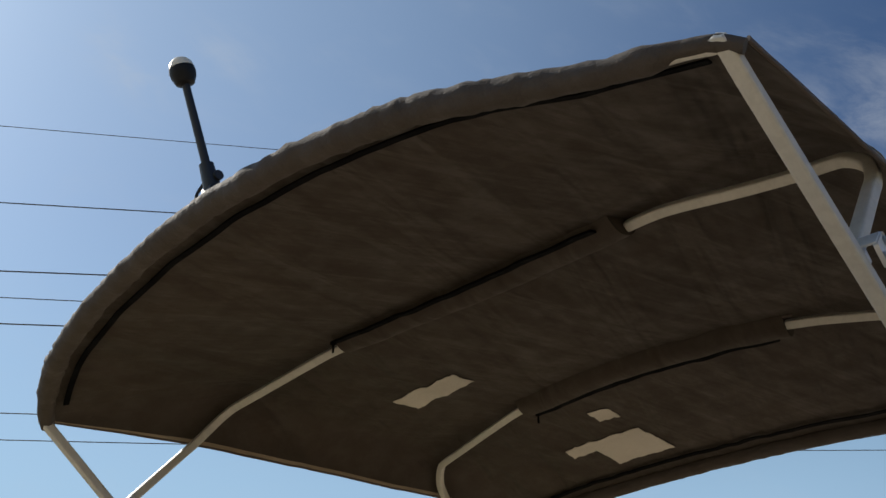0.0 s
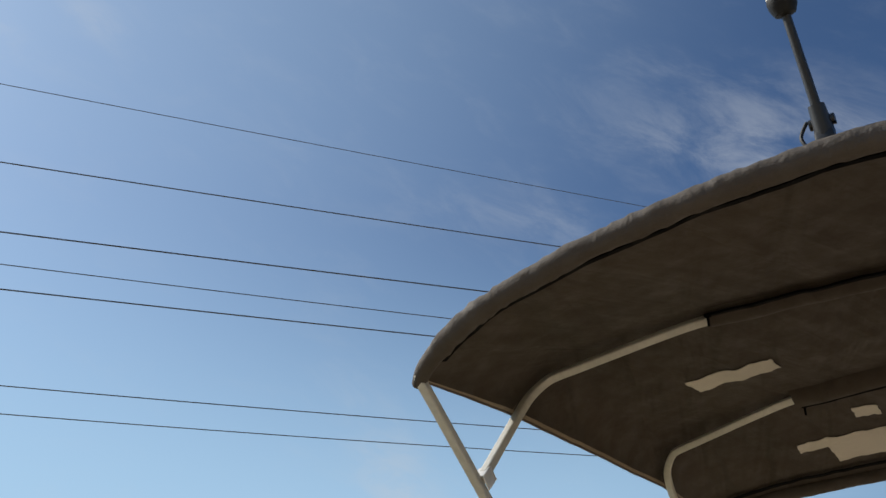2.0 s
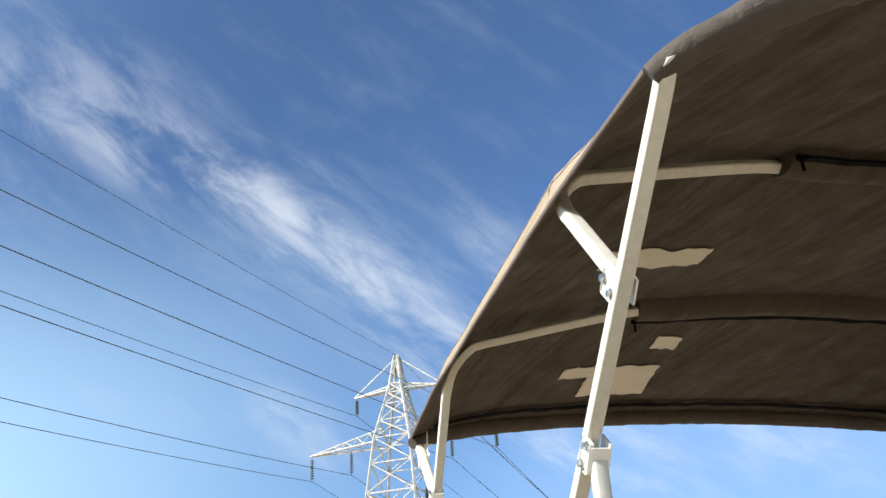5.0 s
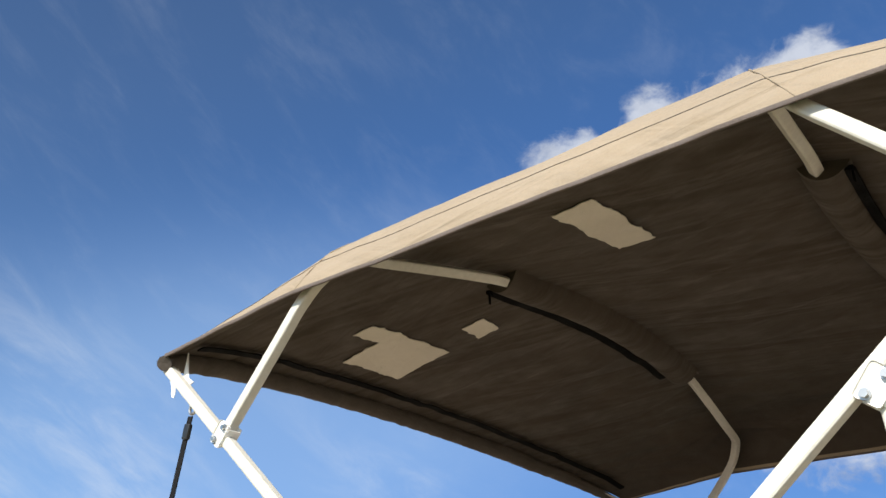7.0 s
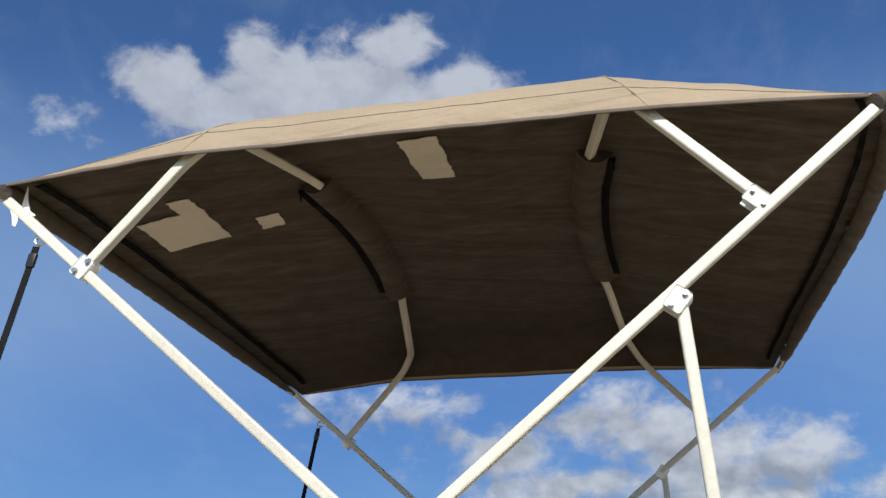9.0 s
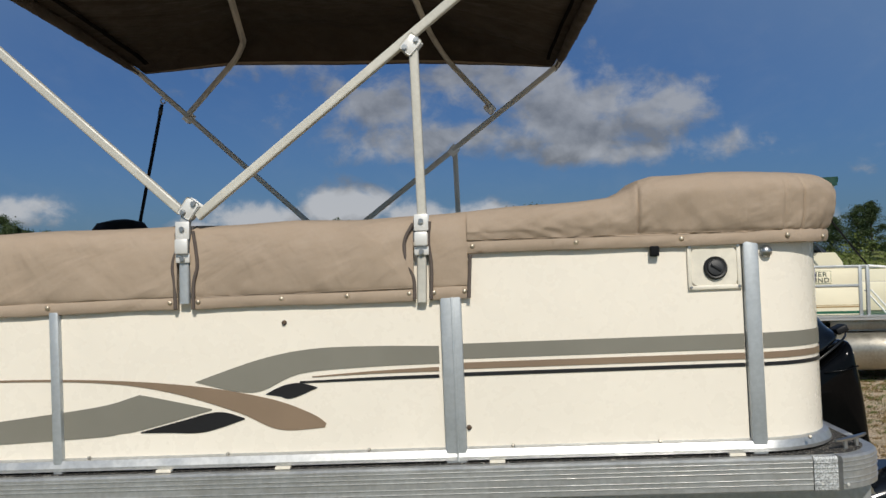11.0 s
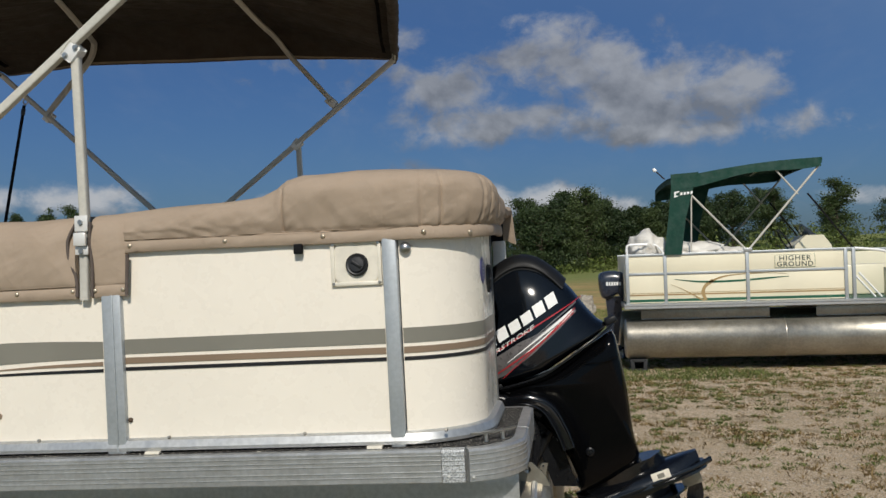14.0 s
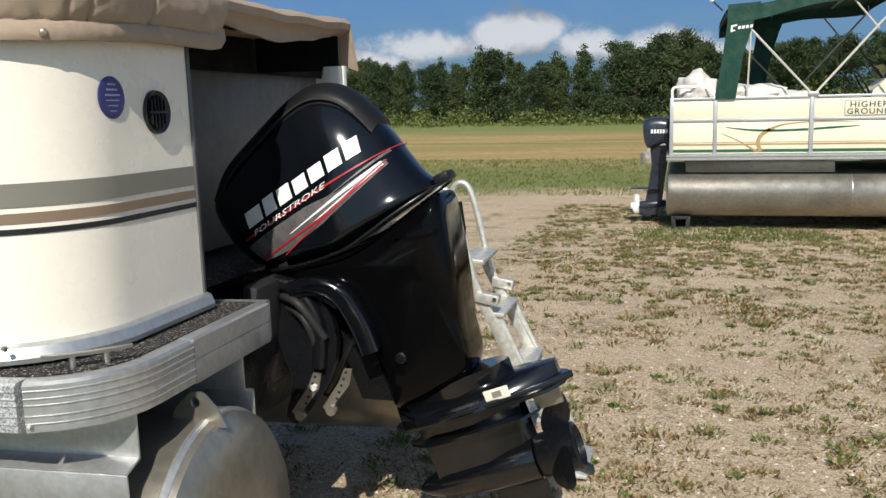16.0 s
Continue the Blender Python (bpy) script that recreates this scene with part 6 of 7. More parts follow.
# silver-grey flash with red outlines
decal([(-0.455, 0.985), (-0.38, 1.035), (-0.25, 1.115), (-0.16, 1.155), (-0.03, 1.245), (-0.02, 1.232), (-0.10, 1.155), (-0.20, 1.065), (-0.31, 0.985), (-0.40, 0.945)], "decal_grey", "faded silver flash", lift=0.002)
for a, b, ta, tb, mat in (((-0.46, 1.005), (-0.205, 1.165), 0.006, 0.006, "decal_red"), ((-0.205, 1.165), (0.0, 1.288), 0.006, 0.003, "decal_red"), ((-0.395, 0.955), (-0.17, 1.105), 0.004, 0.006, "decal_red"), ((-0.17, 1.105), (-0.025, 1.245), 0.006, 0.003, "decal_red"), ((-0.32, 0.972), (-0.03, 1.228), 0.003, 0.004, "decal_red"), ((-0.30, 1.035), (-0.035, 1.236), 0.002, 0.013, "decal_white"), ((-0.185, 1.14), (-0.02, 1.27), 0.002, 0.008, "decal_grey"), ((-0.25, 1.05), (-0.045, 1.218), 0.002, 0.008, "decal_white")):
    decal(strip_between(a, b, ta, tb), mat, lift=0.0034 if mat == "decal_white" else 0.0044)
# maker's mark as plain slanted white blocks, and a smaller line under it
base0, base1 = Vector((-0.437, 1.045)), Vector((-0.092, 1.268))
run = (base1 - base0)
d, nrm = run.normalized(), Vector((-0.35, 0.94)).normalized()
wds = (1.35, 0.95, 1.05, 1.05, 1.05, 1.05, 1.0)
total = sum(wds) + 0.26 * 6
s = 0.0
for wd in wds:
    a, b = base0 + run * (s / total), base0 + run * ((s + wd) / total)
    h = 0.046 + 0.004 * math.sin(s)
    decal([tuple(a), tuple(b), tuple(b + nrm * h), tuple(a + nrm * h)], "decal_white", "plain white block of the maker's mark", "mark_block", lift=0.0052)
    s += wd + 0.26


# the engine type in small slanted capitals under it
def small_print(text, start, way, height):
    """Letters laid on both flanks of the cowl along a line of (x, z)."""
    font = bpy.data.curves.new("engine_type", "FONT")
    font.body, font.size, font.shear, font.resolution_u = text, 1.0, 0.35, 2
    holder = bpy.data.objects.new("engine_type", font)
    scene.collection.objects.link(holder)
    flat = bpy.data.meshes.new_from_object(holder.evaluated_get(bpy.context.evaluated_depsgraph_get()))
    bpy.data.objects.remove(holder)
    wide = max(v.co.x for v in flat.vertices)
    d = Vector(way)
    up2 = Vector((-d.y, d.x)).normalized() * height / 0.72
    for sg in (1, -1):
        bm = bmesh.new()
        bm.from_mesh(flat)
        for v in bm.verts:
            f = v.co.x / wide
            p = Vector(start) + d * (f if sg > 0 else f) + up2 * v.co.y
            y = cowl_y(p.x, p.y, 0.0052)
            v.co = (p.x, y if sg > 0 else 2 * MID - y, p.y)
        mpart("engine_type", bm, "decal_white", "silver-white capitals of the engine type", cowl)
    bpy.data.meshes.remove(flat)


small_print("FOURSTROKE", (-0.422, 1.022), (0.240, 0.152), 0.016)

# ---- boarding ladder hanging from the stern ----
ladder = thing("boarding_ladder", "weathered aluminium folding boarding ladder at the stern", "ladder", (0.37, 2.18, -0.065))
LA = Matrix.Translation((-0.37, -2.18, 0.065))


def ladpart(name, bm, mat, label="", smooth=40):
    bm.transform(LA)
    return part(name, bm, mat, ladder, label, smooth)


LTOP, LMID, LLOW = Vector((-0.08, 0, 1.02)), Vector((0.055, 0, 0.60)), Vector((0.385, 0, -0.055))
for y in (2.02, 2.34):
    off = Vector((0, y, 0))
    hoop = smooth_line([LTOP + Vector((-0.09, 0, -0.12)) + off, LTOP + Vector((-0.07, 0, 0.02)) + off, LTOP + Vector((-0.02, 0, 0.04)) + off, LTOP + Vector((0.02, 0, -0.04)) + off, LMID + Vector((-0.05, 0, 0.1)) + off], 6)
    ladpart("hand_hoop", sweep(circle(0.013, 10), hoop), "ladder_alu", "bent tube hand hold")
    ladpart("side_rail", sweep(rounded(0.02, 0.04, 0.003), [LMID + Vector((-0.07, 0, 0.13)) + off, LLOW.lerp(LMID, 0.45) + off]), "ladder_alu", "")
    ladpart("side_rail", sweep(rounded(0.018, 0.034, 0.003), [LMID + Vector((0.03, 0, -0.02)) + off + Vector((0, 0.02, 0)), LLOW + off + Vector((0, 0.02, 0))]), "ladder_alu", "")
    ladpart("hinge_bracket", box(LMID + Vector((0.0, 0, 0.05)) + off, (0.09, 0.05, 0.04), turn_y(10), 0.004), "ladder_alu", "")
    q = LMID + off + Vector((0.03, -0.03, 0.05))
    ladpart("bolt", rod(q, q + Vector((0, 0.06, 0)), 0.008, segs=8), "steel")
for t in (0.02, 0.34, 0.66, 0.97):
    c = LMID.lerp(LLOW, t) + Vector((0.01, 2.18, 0))
    ladpart("tread", box(c, (0.09, 0.32, 0.016), turn_y(6), 0.003), "ladder_alu", "ribbed ladder tread")
c = LTOP.lerp(LMID, 0.55) + Vector((0.0, 2.18, 0.0))
ladpart("tread", box(c, (0.085, 0.30, 0.016), turn_y(6), 0.003), "ladder_alu", "ribbed ladder tread")
ladpart("strap", sweep(rounded(0.004, 0.03, 0.001), [LTOP + Vector((0.03, 2.0, 0.0)), LTOP + Vector((0.045, 1.995, -0.1)), LTOP + Vector((0.03, 2.0, -0.26))]), "strap", "black retaining strap")


# ---- second pontoon boat across the lot ----
OY = 10.18
far_boat = thing("pontoon_boat", "cream pontoon boat with green stripes, parked on plastic blocks", "pontoon boat", (3.0, OY + 1.2, 0.0))
FB = Matrix.Translation((-3.0, -OY - 1.2, 0.0))


def fpart(name, bm, mat, label="", parent=None, smooth=40):
    bm.transform(FB)
    return part(name, bm, mat, parent or far_boat, label, smooth)


def fbox(name, x0, x1, z0, z1, y, depth, mat, label="", parent=None, bevel=0.004):
    return fpart(name, box(((x0 + x1) / 2, y + depth / 2, (z0 + z1) / 2), (x1 - x0, depth, z1 - z0), bevel=bevel), mat, label, parent)


fbox("deck", 0.66, 7.6, 0.715, 0.765, OY + 0.03, 2.4, "green_line", "green carpeted deck")
for y in (OY, OY + 2.43):
    fpart("rub_rail", sweep([(a * 0.02, b) for a, b in ((-1, -0.037), (-1.6, -0.03), (-1.6, -0.008), (-1, -0.004), (-1.6, 0.004), (-1.6, 0.03), (-1, 0.037), (1, 0.037), (1, -0.037))], [(0.62, y + 0.01, 0.735), (3.0, y + 0.01, 0.735), (7.6, y + 0.01, 0.73)]), "alu", "aluminium rub rail")
fpart("rub_rail", box((0.635, OY + 1.22, 0.735), (0.03, 2.4, 0.074), bevel=0.004), "alu")
for y in (OY + 0.34, OY + 2.1):
    prof = [(0.12, 0.0), (0.24, 0.006), (0.275, 0.025), (0.282, 0.06), (0.282, 2.1), (0.2855, 2.105), (0.2855, 2.125), (0.282, 2.13), (0.282, 4.3), (0.2855, 4.305), (0.2855, 4.325), (0.282, 4.33), (0.282, 6.0), (0.2, 6.6), (0.05, 6.95)]
    pt = fpart("pontoon", lathe(prof, (0.62, y, 0.282), (1, 0, 0), 40), "alu_dull", "weathered aluminium float with stained belly", smooth=40)
    for x0, x1 in ((0.85, 2.55), (3.15, 4.05), (4.6, 6.3)):
        fpart("riser", box(((x0 + x1) / 2, y - 0.13, 0.625), (x1 - x0, 0.008, 0.15), bevel=0.001), "alu_dull", "", pt)
        fpart("riser_lip", box(((x0 + x1) / 2, y - 0.14, 0.55), (x1 - x0, 0.04, 0.006), bevel=0.001), "alu", "", pt)
reg = fbox("registration_panel", 4.15, 4.95, 0.525, 0.645, OY + 0.045, 0.01, "alu_dull", "dull registration strip with dark bars", bevel=0.002)
x = 4.24
for wd in (0.07, 0.07, -1, 0.06, 0.06, 0.06, 0.06, -1, 0.06, 0.06):
    if wd > 0:
        fbox("bar", x, x + wd, 0.555, 0.615, OY + 0.042, 0.004, "stripe_grey", "", reg, 0)
        x += wd + 0.012
    else:
        x += 0.05
fbox("decal_bar", x + 0.02, x + 0.1, 0.555, 0.615, OY + 0.042, 0.004, "sticker_blue", "", reg, 0)

# fence: panels, rails, posts
PANELS = ((0.69, 1.155), (1.2, 2.225), (2.275, 3.48))
for x0, x1 in PANELS:
    for z0, z1 in ((0.775, 1.155), (1.185, 1.41)):
        fbox("fence_panel", x0, x1, z0, z1, OY + 0.035, 0.01, "cream", "cream side panel")
    fbox("mid_rail", x0, x1, 1.155, 1.185, OY + 0.02, 0.03, "alu_post")
    fbox("stripe", x0, x1, 0.792, 0.826, OY + 0.031, 0.004, "green_line", "dark green stripe", bevel=0)
    fbox("stripe", x0, x1, 0.875, 0.893, OY + 0.031, 0.004, "gold_line", "gold stripe", bevel=0)
    fbox("stripe", x0, x1, 0.905, 0.911, OY + 0.031, 0.004, "gold_line", "", bevel=0)
for x in (0.675, 1.177, 2.25, 3.50, 3.60):
    fbox("fence_post", x - 0.022, x + 0.022, 0.765, 1.44, OY + 0.015, 0.045, "alu_post", "aluminium fence post")
fpart("top_rail", sweep(rounded(0.035, 0.03, 0.006), [(0.66, OY + 0.035, 1.425), (2.0, OY + 0.035, 1.428), (3.62, OY + 0.035, 1.43)]), "alu_post", "aluminium top rail")
fbox("stern_panel", 0.66, 0.675, 0.775, 1.41, OY + 0.05, 2.3, "cream", "cream stern panel")
fbox("fence_panel", 0.7, 7.4, 0.775, 1.38, OY + 2.38, 0.012, "cream", "cream far-side panel")
fpart("top_rail", sweep(rounded(0.035, 0.03, 0.006), [(0.66, OY + 2.39, 1.425), (7.4, OY + 2.39, 1.40)]), "alu_post")
hoop = smooth_line([(0.68, OY + 0.04, 1.43), (0.68, OY + 0.04, 1.54), (0.73, OY + 0.04, 1.57), (0.9, OY + 0.04, 1.57), (1.05, OY + 0.04, 1.56), (1.12, OY + 0.04, 1.50), (1.17, OY + 0.04, 1.43)], 5)
fpart("stern_hoop", sweep(circle(0.016, 8), hoop), "decal_white", "white tube hoop at the stern")


def flank(points, mat, label=""):
    """A painted graphic on the near side: rows of (x, top z, low z)."""
    pts_t, pts_l = smooth_line([(x, 0, a) for x, a, b in points], 5), smooth_line([(x, 0, b) for x, a, b in points], 5)
    fpart("graphic", rings([[(t.x, OY + 0.030, t.z), (l.x, OY + 0.030, l.z), (l.x, OY + 0.036, l.z), (t.x, OY + 0.036, t.z)] for t, l in zip(pts_t, pts_l)]), mat, label)


flank([(1.30, 1.09, 1.085), (1.55, 1.065, 1.045), (1.8, 1.055, 1.03), (2.1, 1.06, 1.035), (2.22, 1.065, 1.04)], "green_line", "green swoosh graphic")
flank([(2.28, 1.067, 1.045), (2.5, 1.082, 1.06), (2.78, 1.09, 1.085)], "green_line")
flank([(1.25, 1.02, 1.015), (1.42, 0.945, 0.935), (1.6, 0.845, 0.82), (1.68, 0.80, 0.785)], "gold_line", "gold swoosh graphic")
fpart("graphic", sweep([(-0.003, -0.022), (0.003, -0.022), (0.003, 0.022), (-0.003, 0.022)], smooth_line([(1.70, OY + 0.033, 0.80), (1.665, OY + 0.033, 0.90), (1.70, OY + 0.033, 0.99), (1.80, OY + 0.033, 1.06)], 6)), "gold_line")
flank([(1.77, 1.062, 1.03), (1.88, 1.105, 1.08), (2.0, 1.128, 1.112), (2.22, 1.142, 1.134)], "gold_line")
flank([(2.28, 1.143, 1.132), (2.5, 1.142, 1.136), (2.75, 1.128, 1.124)], "gold_line")

# name plate with the boat's name
plate_ob = fbox("name_plate", 2.60, 3.12, 1.20, 1.375, OY + 0.026, 0.009, "cream", "cream name plate lettered in dark green", bevel=0.003)


def lettering(body, size, x, y, z, mat, parent, stretch=1.0):
    cu = bpy.data.curves.new("letters", "FONT")
    cu.body, cu.size, cu.extrude, cu.align_x = body, size, 0.001, "CENTER"
    cu.space_character, cu.offset = 1.16, 0.001
    tmp = bpy.data.objects.new("letters", cu)
    scene.collection.objects.link(tmp)
    dg = bpy.context.evaluated_depsgraph_get()
    me = bpy.data.meshes.new_from_object(tmp.evaluated_get(dg))
    bpy.data.objects.remove(tmp)
    bm = bmesh.new()
    bm.from_mesh(me)
    bpy.data.meshes.remove(me)
    bm.transform(Matrix.Translation((x, y, z)) @ Matrix.Rotation(radians(90), 4, "X") @ Matrix.Diagonal((stretch, 1, 1, 1)))
    return fpart("letters", bm, mat, "dark green lettering", parent)


lettering("HIGHER", 0.09, 2.86, OY + 0.025, 1.297, "lettering", plate_ob, 1.15)
lettering("GROUND", 0.09, 2.86, OY + 0.025, 1.218, "lettering", plate_ob, 1.08)
for a in (0, 1):
    fbox("plate_border", 2.605, 3.115, (1.203, 1.369)[a], (1.207, 1.373)[a], OY + 0.024, 0.003, "green_line", "", plate_ob, 0)
    fbox("plate_border", (2.603, 3.113)[a], (2.607, 3.117)[a], 1.203, 1.373, OY + 0.024, 0.003, "green_line", "", plate_ob, 0)

# gate opening and bow section
gate = smooth_line([(3.62, OY + 0.04, 1.43), (3.9, OY + 0.04, 1.40), (4.03, OY + 0.04, 1.36), (4.09, OY + 0.04, 1.25), (4.10, OY + 0.04, 0.77)], 6)
fpart("gate_hoop", sweep(circle(0.018, 8), gate), "decal_white", "white bent tube rail")
for x0 in (3.66, 3.74):
    fpart("gate_brace", rod((x0, OY + 0.3, 1.10), (x0 + 0.28, OY + 0.3, 0.77), 0.014), "decal_white", "white folding brace")
fbox("seat_front", 3.62, 4.35, 0.77, 1.2, OY + 1.1, 0.5, "cream", "cream seat base seen through the gate", bevel=0.03)
bowrail = smooth_line([(4.20, OY + 0.04, 0.77), (4.20, OY + 0.04, 1.16), (4.23, OY + 0.04, 1.25), (4.35, OY + 0.04, 1.285), (5.2, OY + 0.04, 1.27), (6.6, OY + 0.04, 1.24), (7.4, OY + 0.2, 1.22)], 6)
fpart("bow_rail", sweep(circle(0.02, 8), bowrail), "decal_white", "white tube bow rail")
fbox("fence_panel", 4.24, 7.3, 0.775, 1.20, OY + 0.04, 0.012, "cream", "cream bow side panel")
fbox("stripe", 4.24, 7.3, 0.792, 0.826, OY + 0.035, 0.004, "green_line", "", bevel=0)
fbox("stripe", 4.24, 7.3, 0.875, 0.893, OY + 0.035, 0.004, "gold_line", "", bevel=0)
fbox("bow_end_panel", 4.16, 4.19, 0.775, 1.16, OY + 0.05, 0.6, "cream", "")
for k, (a, b) in enumerate(((4.86, 4.90), (4.915, 4.95), (4.965, 4.995), (5.01, 5.05), (5.065, 5.10), (5.115, 5.15))):
    fbox("mark_bar", a, b, 1.06, 1.12 if k else 1.15, OY + 0.035, 0.004, "gold_line", "plain bar of the maker's mark", bevel=0)
fbox("mark_bar", 5.0, 5.12, 0.98, 1.02, OY + 0.035, 0.004, "gold_line", "", bevel=0)

# helm with a raked windscreen; chair near the bow; white sheets over the stern seats
helm = thing("helm_console", "cream helm console with a dark raked windscreen", "helm console", (3.2, OY + 0.9, 0.77))
b = rings([[(x, y, z) for x, y in ((a0, -0.3), (a1, -0.3), (a1, 0.3), (a0, 0.3))] for z, a0, a1 in ((0.0, -0.25, 0.3), (0.62, -0.22, 0.3), (0.72, -0.20, 0.28), (0.86, -0.05, 0.18))])
part("body", b, "cream", helm, smooth=30)
part("windscreen", rings([[(0.02 + dx, -0.28, 0.85), (0.30 + dx, -0.28, 0.68), (0.30 + dx, 0.28, 0.68), (0.02 + dx, 0.28, 0.85), (-0.1 + dx, 0.25, 1.02), (-0.1 + dx, -0.25, 1.02)] for dx in (0, 0.01)]), "glass_dark", helm, "dark acrylic windscreen")
wheel = rings([[Vector((-0.27, 0, 0.80)) + Matrix.Rotation(radians(-30), 3, "Y") @ Vector((0.012 * math.sin(t), (0.17 + 0.012 * math.cos(t)) * math.cos(u), (0.17 + 0.012 * math.cos(t)) * math.sin(u))) for t in [i * math.pi / 3 for i in range(6)]] for u in [i * math.pi / 12 for i in range(25)]], False)
part("steering_wheel", wheel, "black_plastic", helm, "black steering wheel")
chair = thing("captain_chair", "white vinyl boat seat with a high back", "boat seat", (5.18, OY + 0.9, 0.77))
part("pedestal", rod((0, 0, 0), (0, 0, 0.4), 0.04), "alu", chair)
part("seat", box((0, 0, 0.45), (0.45, 0.45, 0.14), bevel=0.05), "white_tarp", chair, smooth=60)
part("backrest", box((-0.08, 0, 0.74), (0.11, 0.42, 0.56), turn_y(-20), 0.05), "white_tarp", chair, smooth=60)


def draped(name, label, at, size, seed):
    """A crumpled sheet over a seat."""
    th = thing(name, label, "cover sheet", at)
    bm = bmesh.new()
    bmesh.ops.create_icosphere(bm, subdivisions=4, radius=1.0)
    for v in bm.verts:
        p = v.co.copy()
        k = 1 + 0.22 * noise.noise(p * 1.6 + Vector((seed, 0, 0))) + 0.10 * noise.noise(p * 4.2 + Vector((0, seed, 0))) + 0.05 * abs(noise.noise(p * 9))
        v.co = Vector((p.x * k * size[0], p.y * k * size[1], max(0.0, (p.z * 0.62 + 0.35) * k) * size[2]))
    part("sheet", bm, "white_tarp", th, smooth=50)


draped("crumpled_tarp", "white sheet crumpled over the stern lounge seat", (0.98, OY + 0.45, 1.36), (0.27, 0.4, 0.40), 1)
draped("crumpled_tarp", "white sheet lying low over a bench seat", (1.62, OY + 0.5, 1.36), (0.45, 0.4, 0.24), 5)
draped("crumpled_tarp", "cream cushion heap behind the rail", (2.15, OY + 0.8, 1.36), (0.25, 0.4, 0.16), 9)

# green canopy of the second boat
green = thing("bimini_top", "dark green canvas bimini top on an aluminium frame", "boat canopy", (2.25, OY + 1.2, 1.43))
GM = Matrix.Translation((-2.25, -OY - 1.2, -1.43))


def gpart(name, bm, mat, label="", parent=None, smooth=40):
    bm.transform(GM)
    return part(name, bm, mat, parent or green, label, smooth)


def green_top(u, v):
    x = 1.29 + 1.94 * u
    edge = 2.44 + 0.145 * math.sin(math.pi * 0.5 * min(1, u * 1.15)) + 0.06 * u
    k = 1 - abs(2 * v - 1) ** 3
    return Vector((x, OY + 2.4 * v, edge + 0.035 * k))


rows = []
for i in range(25):
    u = i / 24
    hang = 0.15 - 0.05 * u + 0.02 * math.sin(u * 9)
    top = [green_top(u, j / 16) for j in range(17)]
    ring = [top[0] - Vector((0, 0.01, hang))] + top + [top[-1] - Vector((0, -0.01, hang))]
    rows.append(ring + [p + Vector((0, 0, -0.012)) for p in reversed(ring)])
gcan = gpart("canopy", rings(rows), "green_canvas", "dark green canvas", smooth=60)
front = rings([[green_top(1.0 + dx, j / 16) - Vector((0, 0, dz)) for j in range(17)] + [green_top(1.0 + dx, j / 16) - Vector((-0.012, 0, dz)) for j in reversed(range(17))] for dx, dz in ((0.0, 0.0), (0.004, 0.03), (0.0, 0.07), (-0.02, 0.11))])
gpart("front_hem", front, "green_canvas", "", gcan, 60)
for y, sg in ((OY - 0.005, 1), (OY + 2.405, -1)):
    cur = [(x + (0.0 if sg > 0 else 0.50), y, z) for x, z in ((1.29, 2.50), (1.66, 2.52), (1.58, 2.30), (1.47, 1.9), (1.40, 1.42), (1.17, 1.42), (1.24, 1.9), (1.29, 2.3))]
    gpart("side_curtain", rings([cur, [(a, b + sg * 0.012, c) for a, b, c in cur]]), "green_canvas", "green canvas curtain strapped down at the side", gcan)
aft = [[(1.29, OY + 2.4 * j / 10, z + 0.03 * (1 - abs(j / 5 - 1) ** 3)) for j in range(11)] for z in (2.45, 2.37)]
gpart("aft_hem", rings([r + [(a + 0.012, b, c) for a, b, c in reversed(r)] for r in aft]), "green_canvas", "", gcan)
mark = plate([(1.325, 2.185), (1.38, 2.20), (1.37, 2.212), (1.345, 2.21), (1.35, 2.245), (1.40, 2.255), (1.395, 2.272), (1.33, 2.262)], 0.004, "y", OY - 0.012)
mark_ob = gpart("maker_mark", mark, "decal_white", "plain white shape of the maker's mark", gcan)
for k in range(4):
    x0 = 1.405 + 0.044 * k
    bar = plate([(x0, 2.215 + 0.004 * k), (x0 + 0.030, 2.218 + 0.004 * k), (x0 + 0.036, 2.252 + 0.004 * k), (x0 + 0.006, 2.250 + 0.004 * k)], 0.004, "y", OY - 0.012)
    gpart("mark_bar", bar, "decal_white", "", mark_ob)
for y in (OY + 0.03, OY + 2.37):
    for a, b, r in (((2.25, 1.45), (1.55, 2.22), 0.014), ((2.27, 1.45), (3.22, 2.55), 0.014), ((2.93, 2.17), (2.66, 2.50), 0.012), ((1.53, 1.45), (1.56, 2.35), 0.010)):
        gpart("frame_tube", rod((a[0], y, a[1]), (b[0], y, b[1]), r, segs=10), "frame_paint" if y < OY + 1 else "alu_dull", "aluminium frame tube")
    gpart("mount", box((2.26, y, 1.455), (0.12, 0.05, 0.05), bevel=0.006), "alu")
    gpart("strap", sweep(rounded(0.004, 0.024, 0.001), [(3.05, y, 2.18), (3.6, y, 1.44)]), "strap", "black webbing strap")
for u in (0.35, 0.75):
    gpart("bow", sweep(circle(0.013, 8), [green_top(u, j / 16) - Vector((0, 0, 0.025)) for j in range(1, 16)]), "alu", "curved canopy bow")
pole = thing("stern_light", "small white pole light behind the green canopy", "boat light", (1.25, OY + 0.4, 2.50))
part("pole", rod((0, 0, -0.03), (-0.11, 0, 0.08), 0.01), "black_plastic", pole)
part("lamp", lathe([(0.02, 0), (0.028, 0.02), (0.024, 0.045), (0.008, 0.055)], (-0.115, 0, 0.085), (-0.6, 0, 0.6), 12), "decal_white", pole)

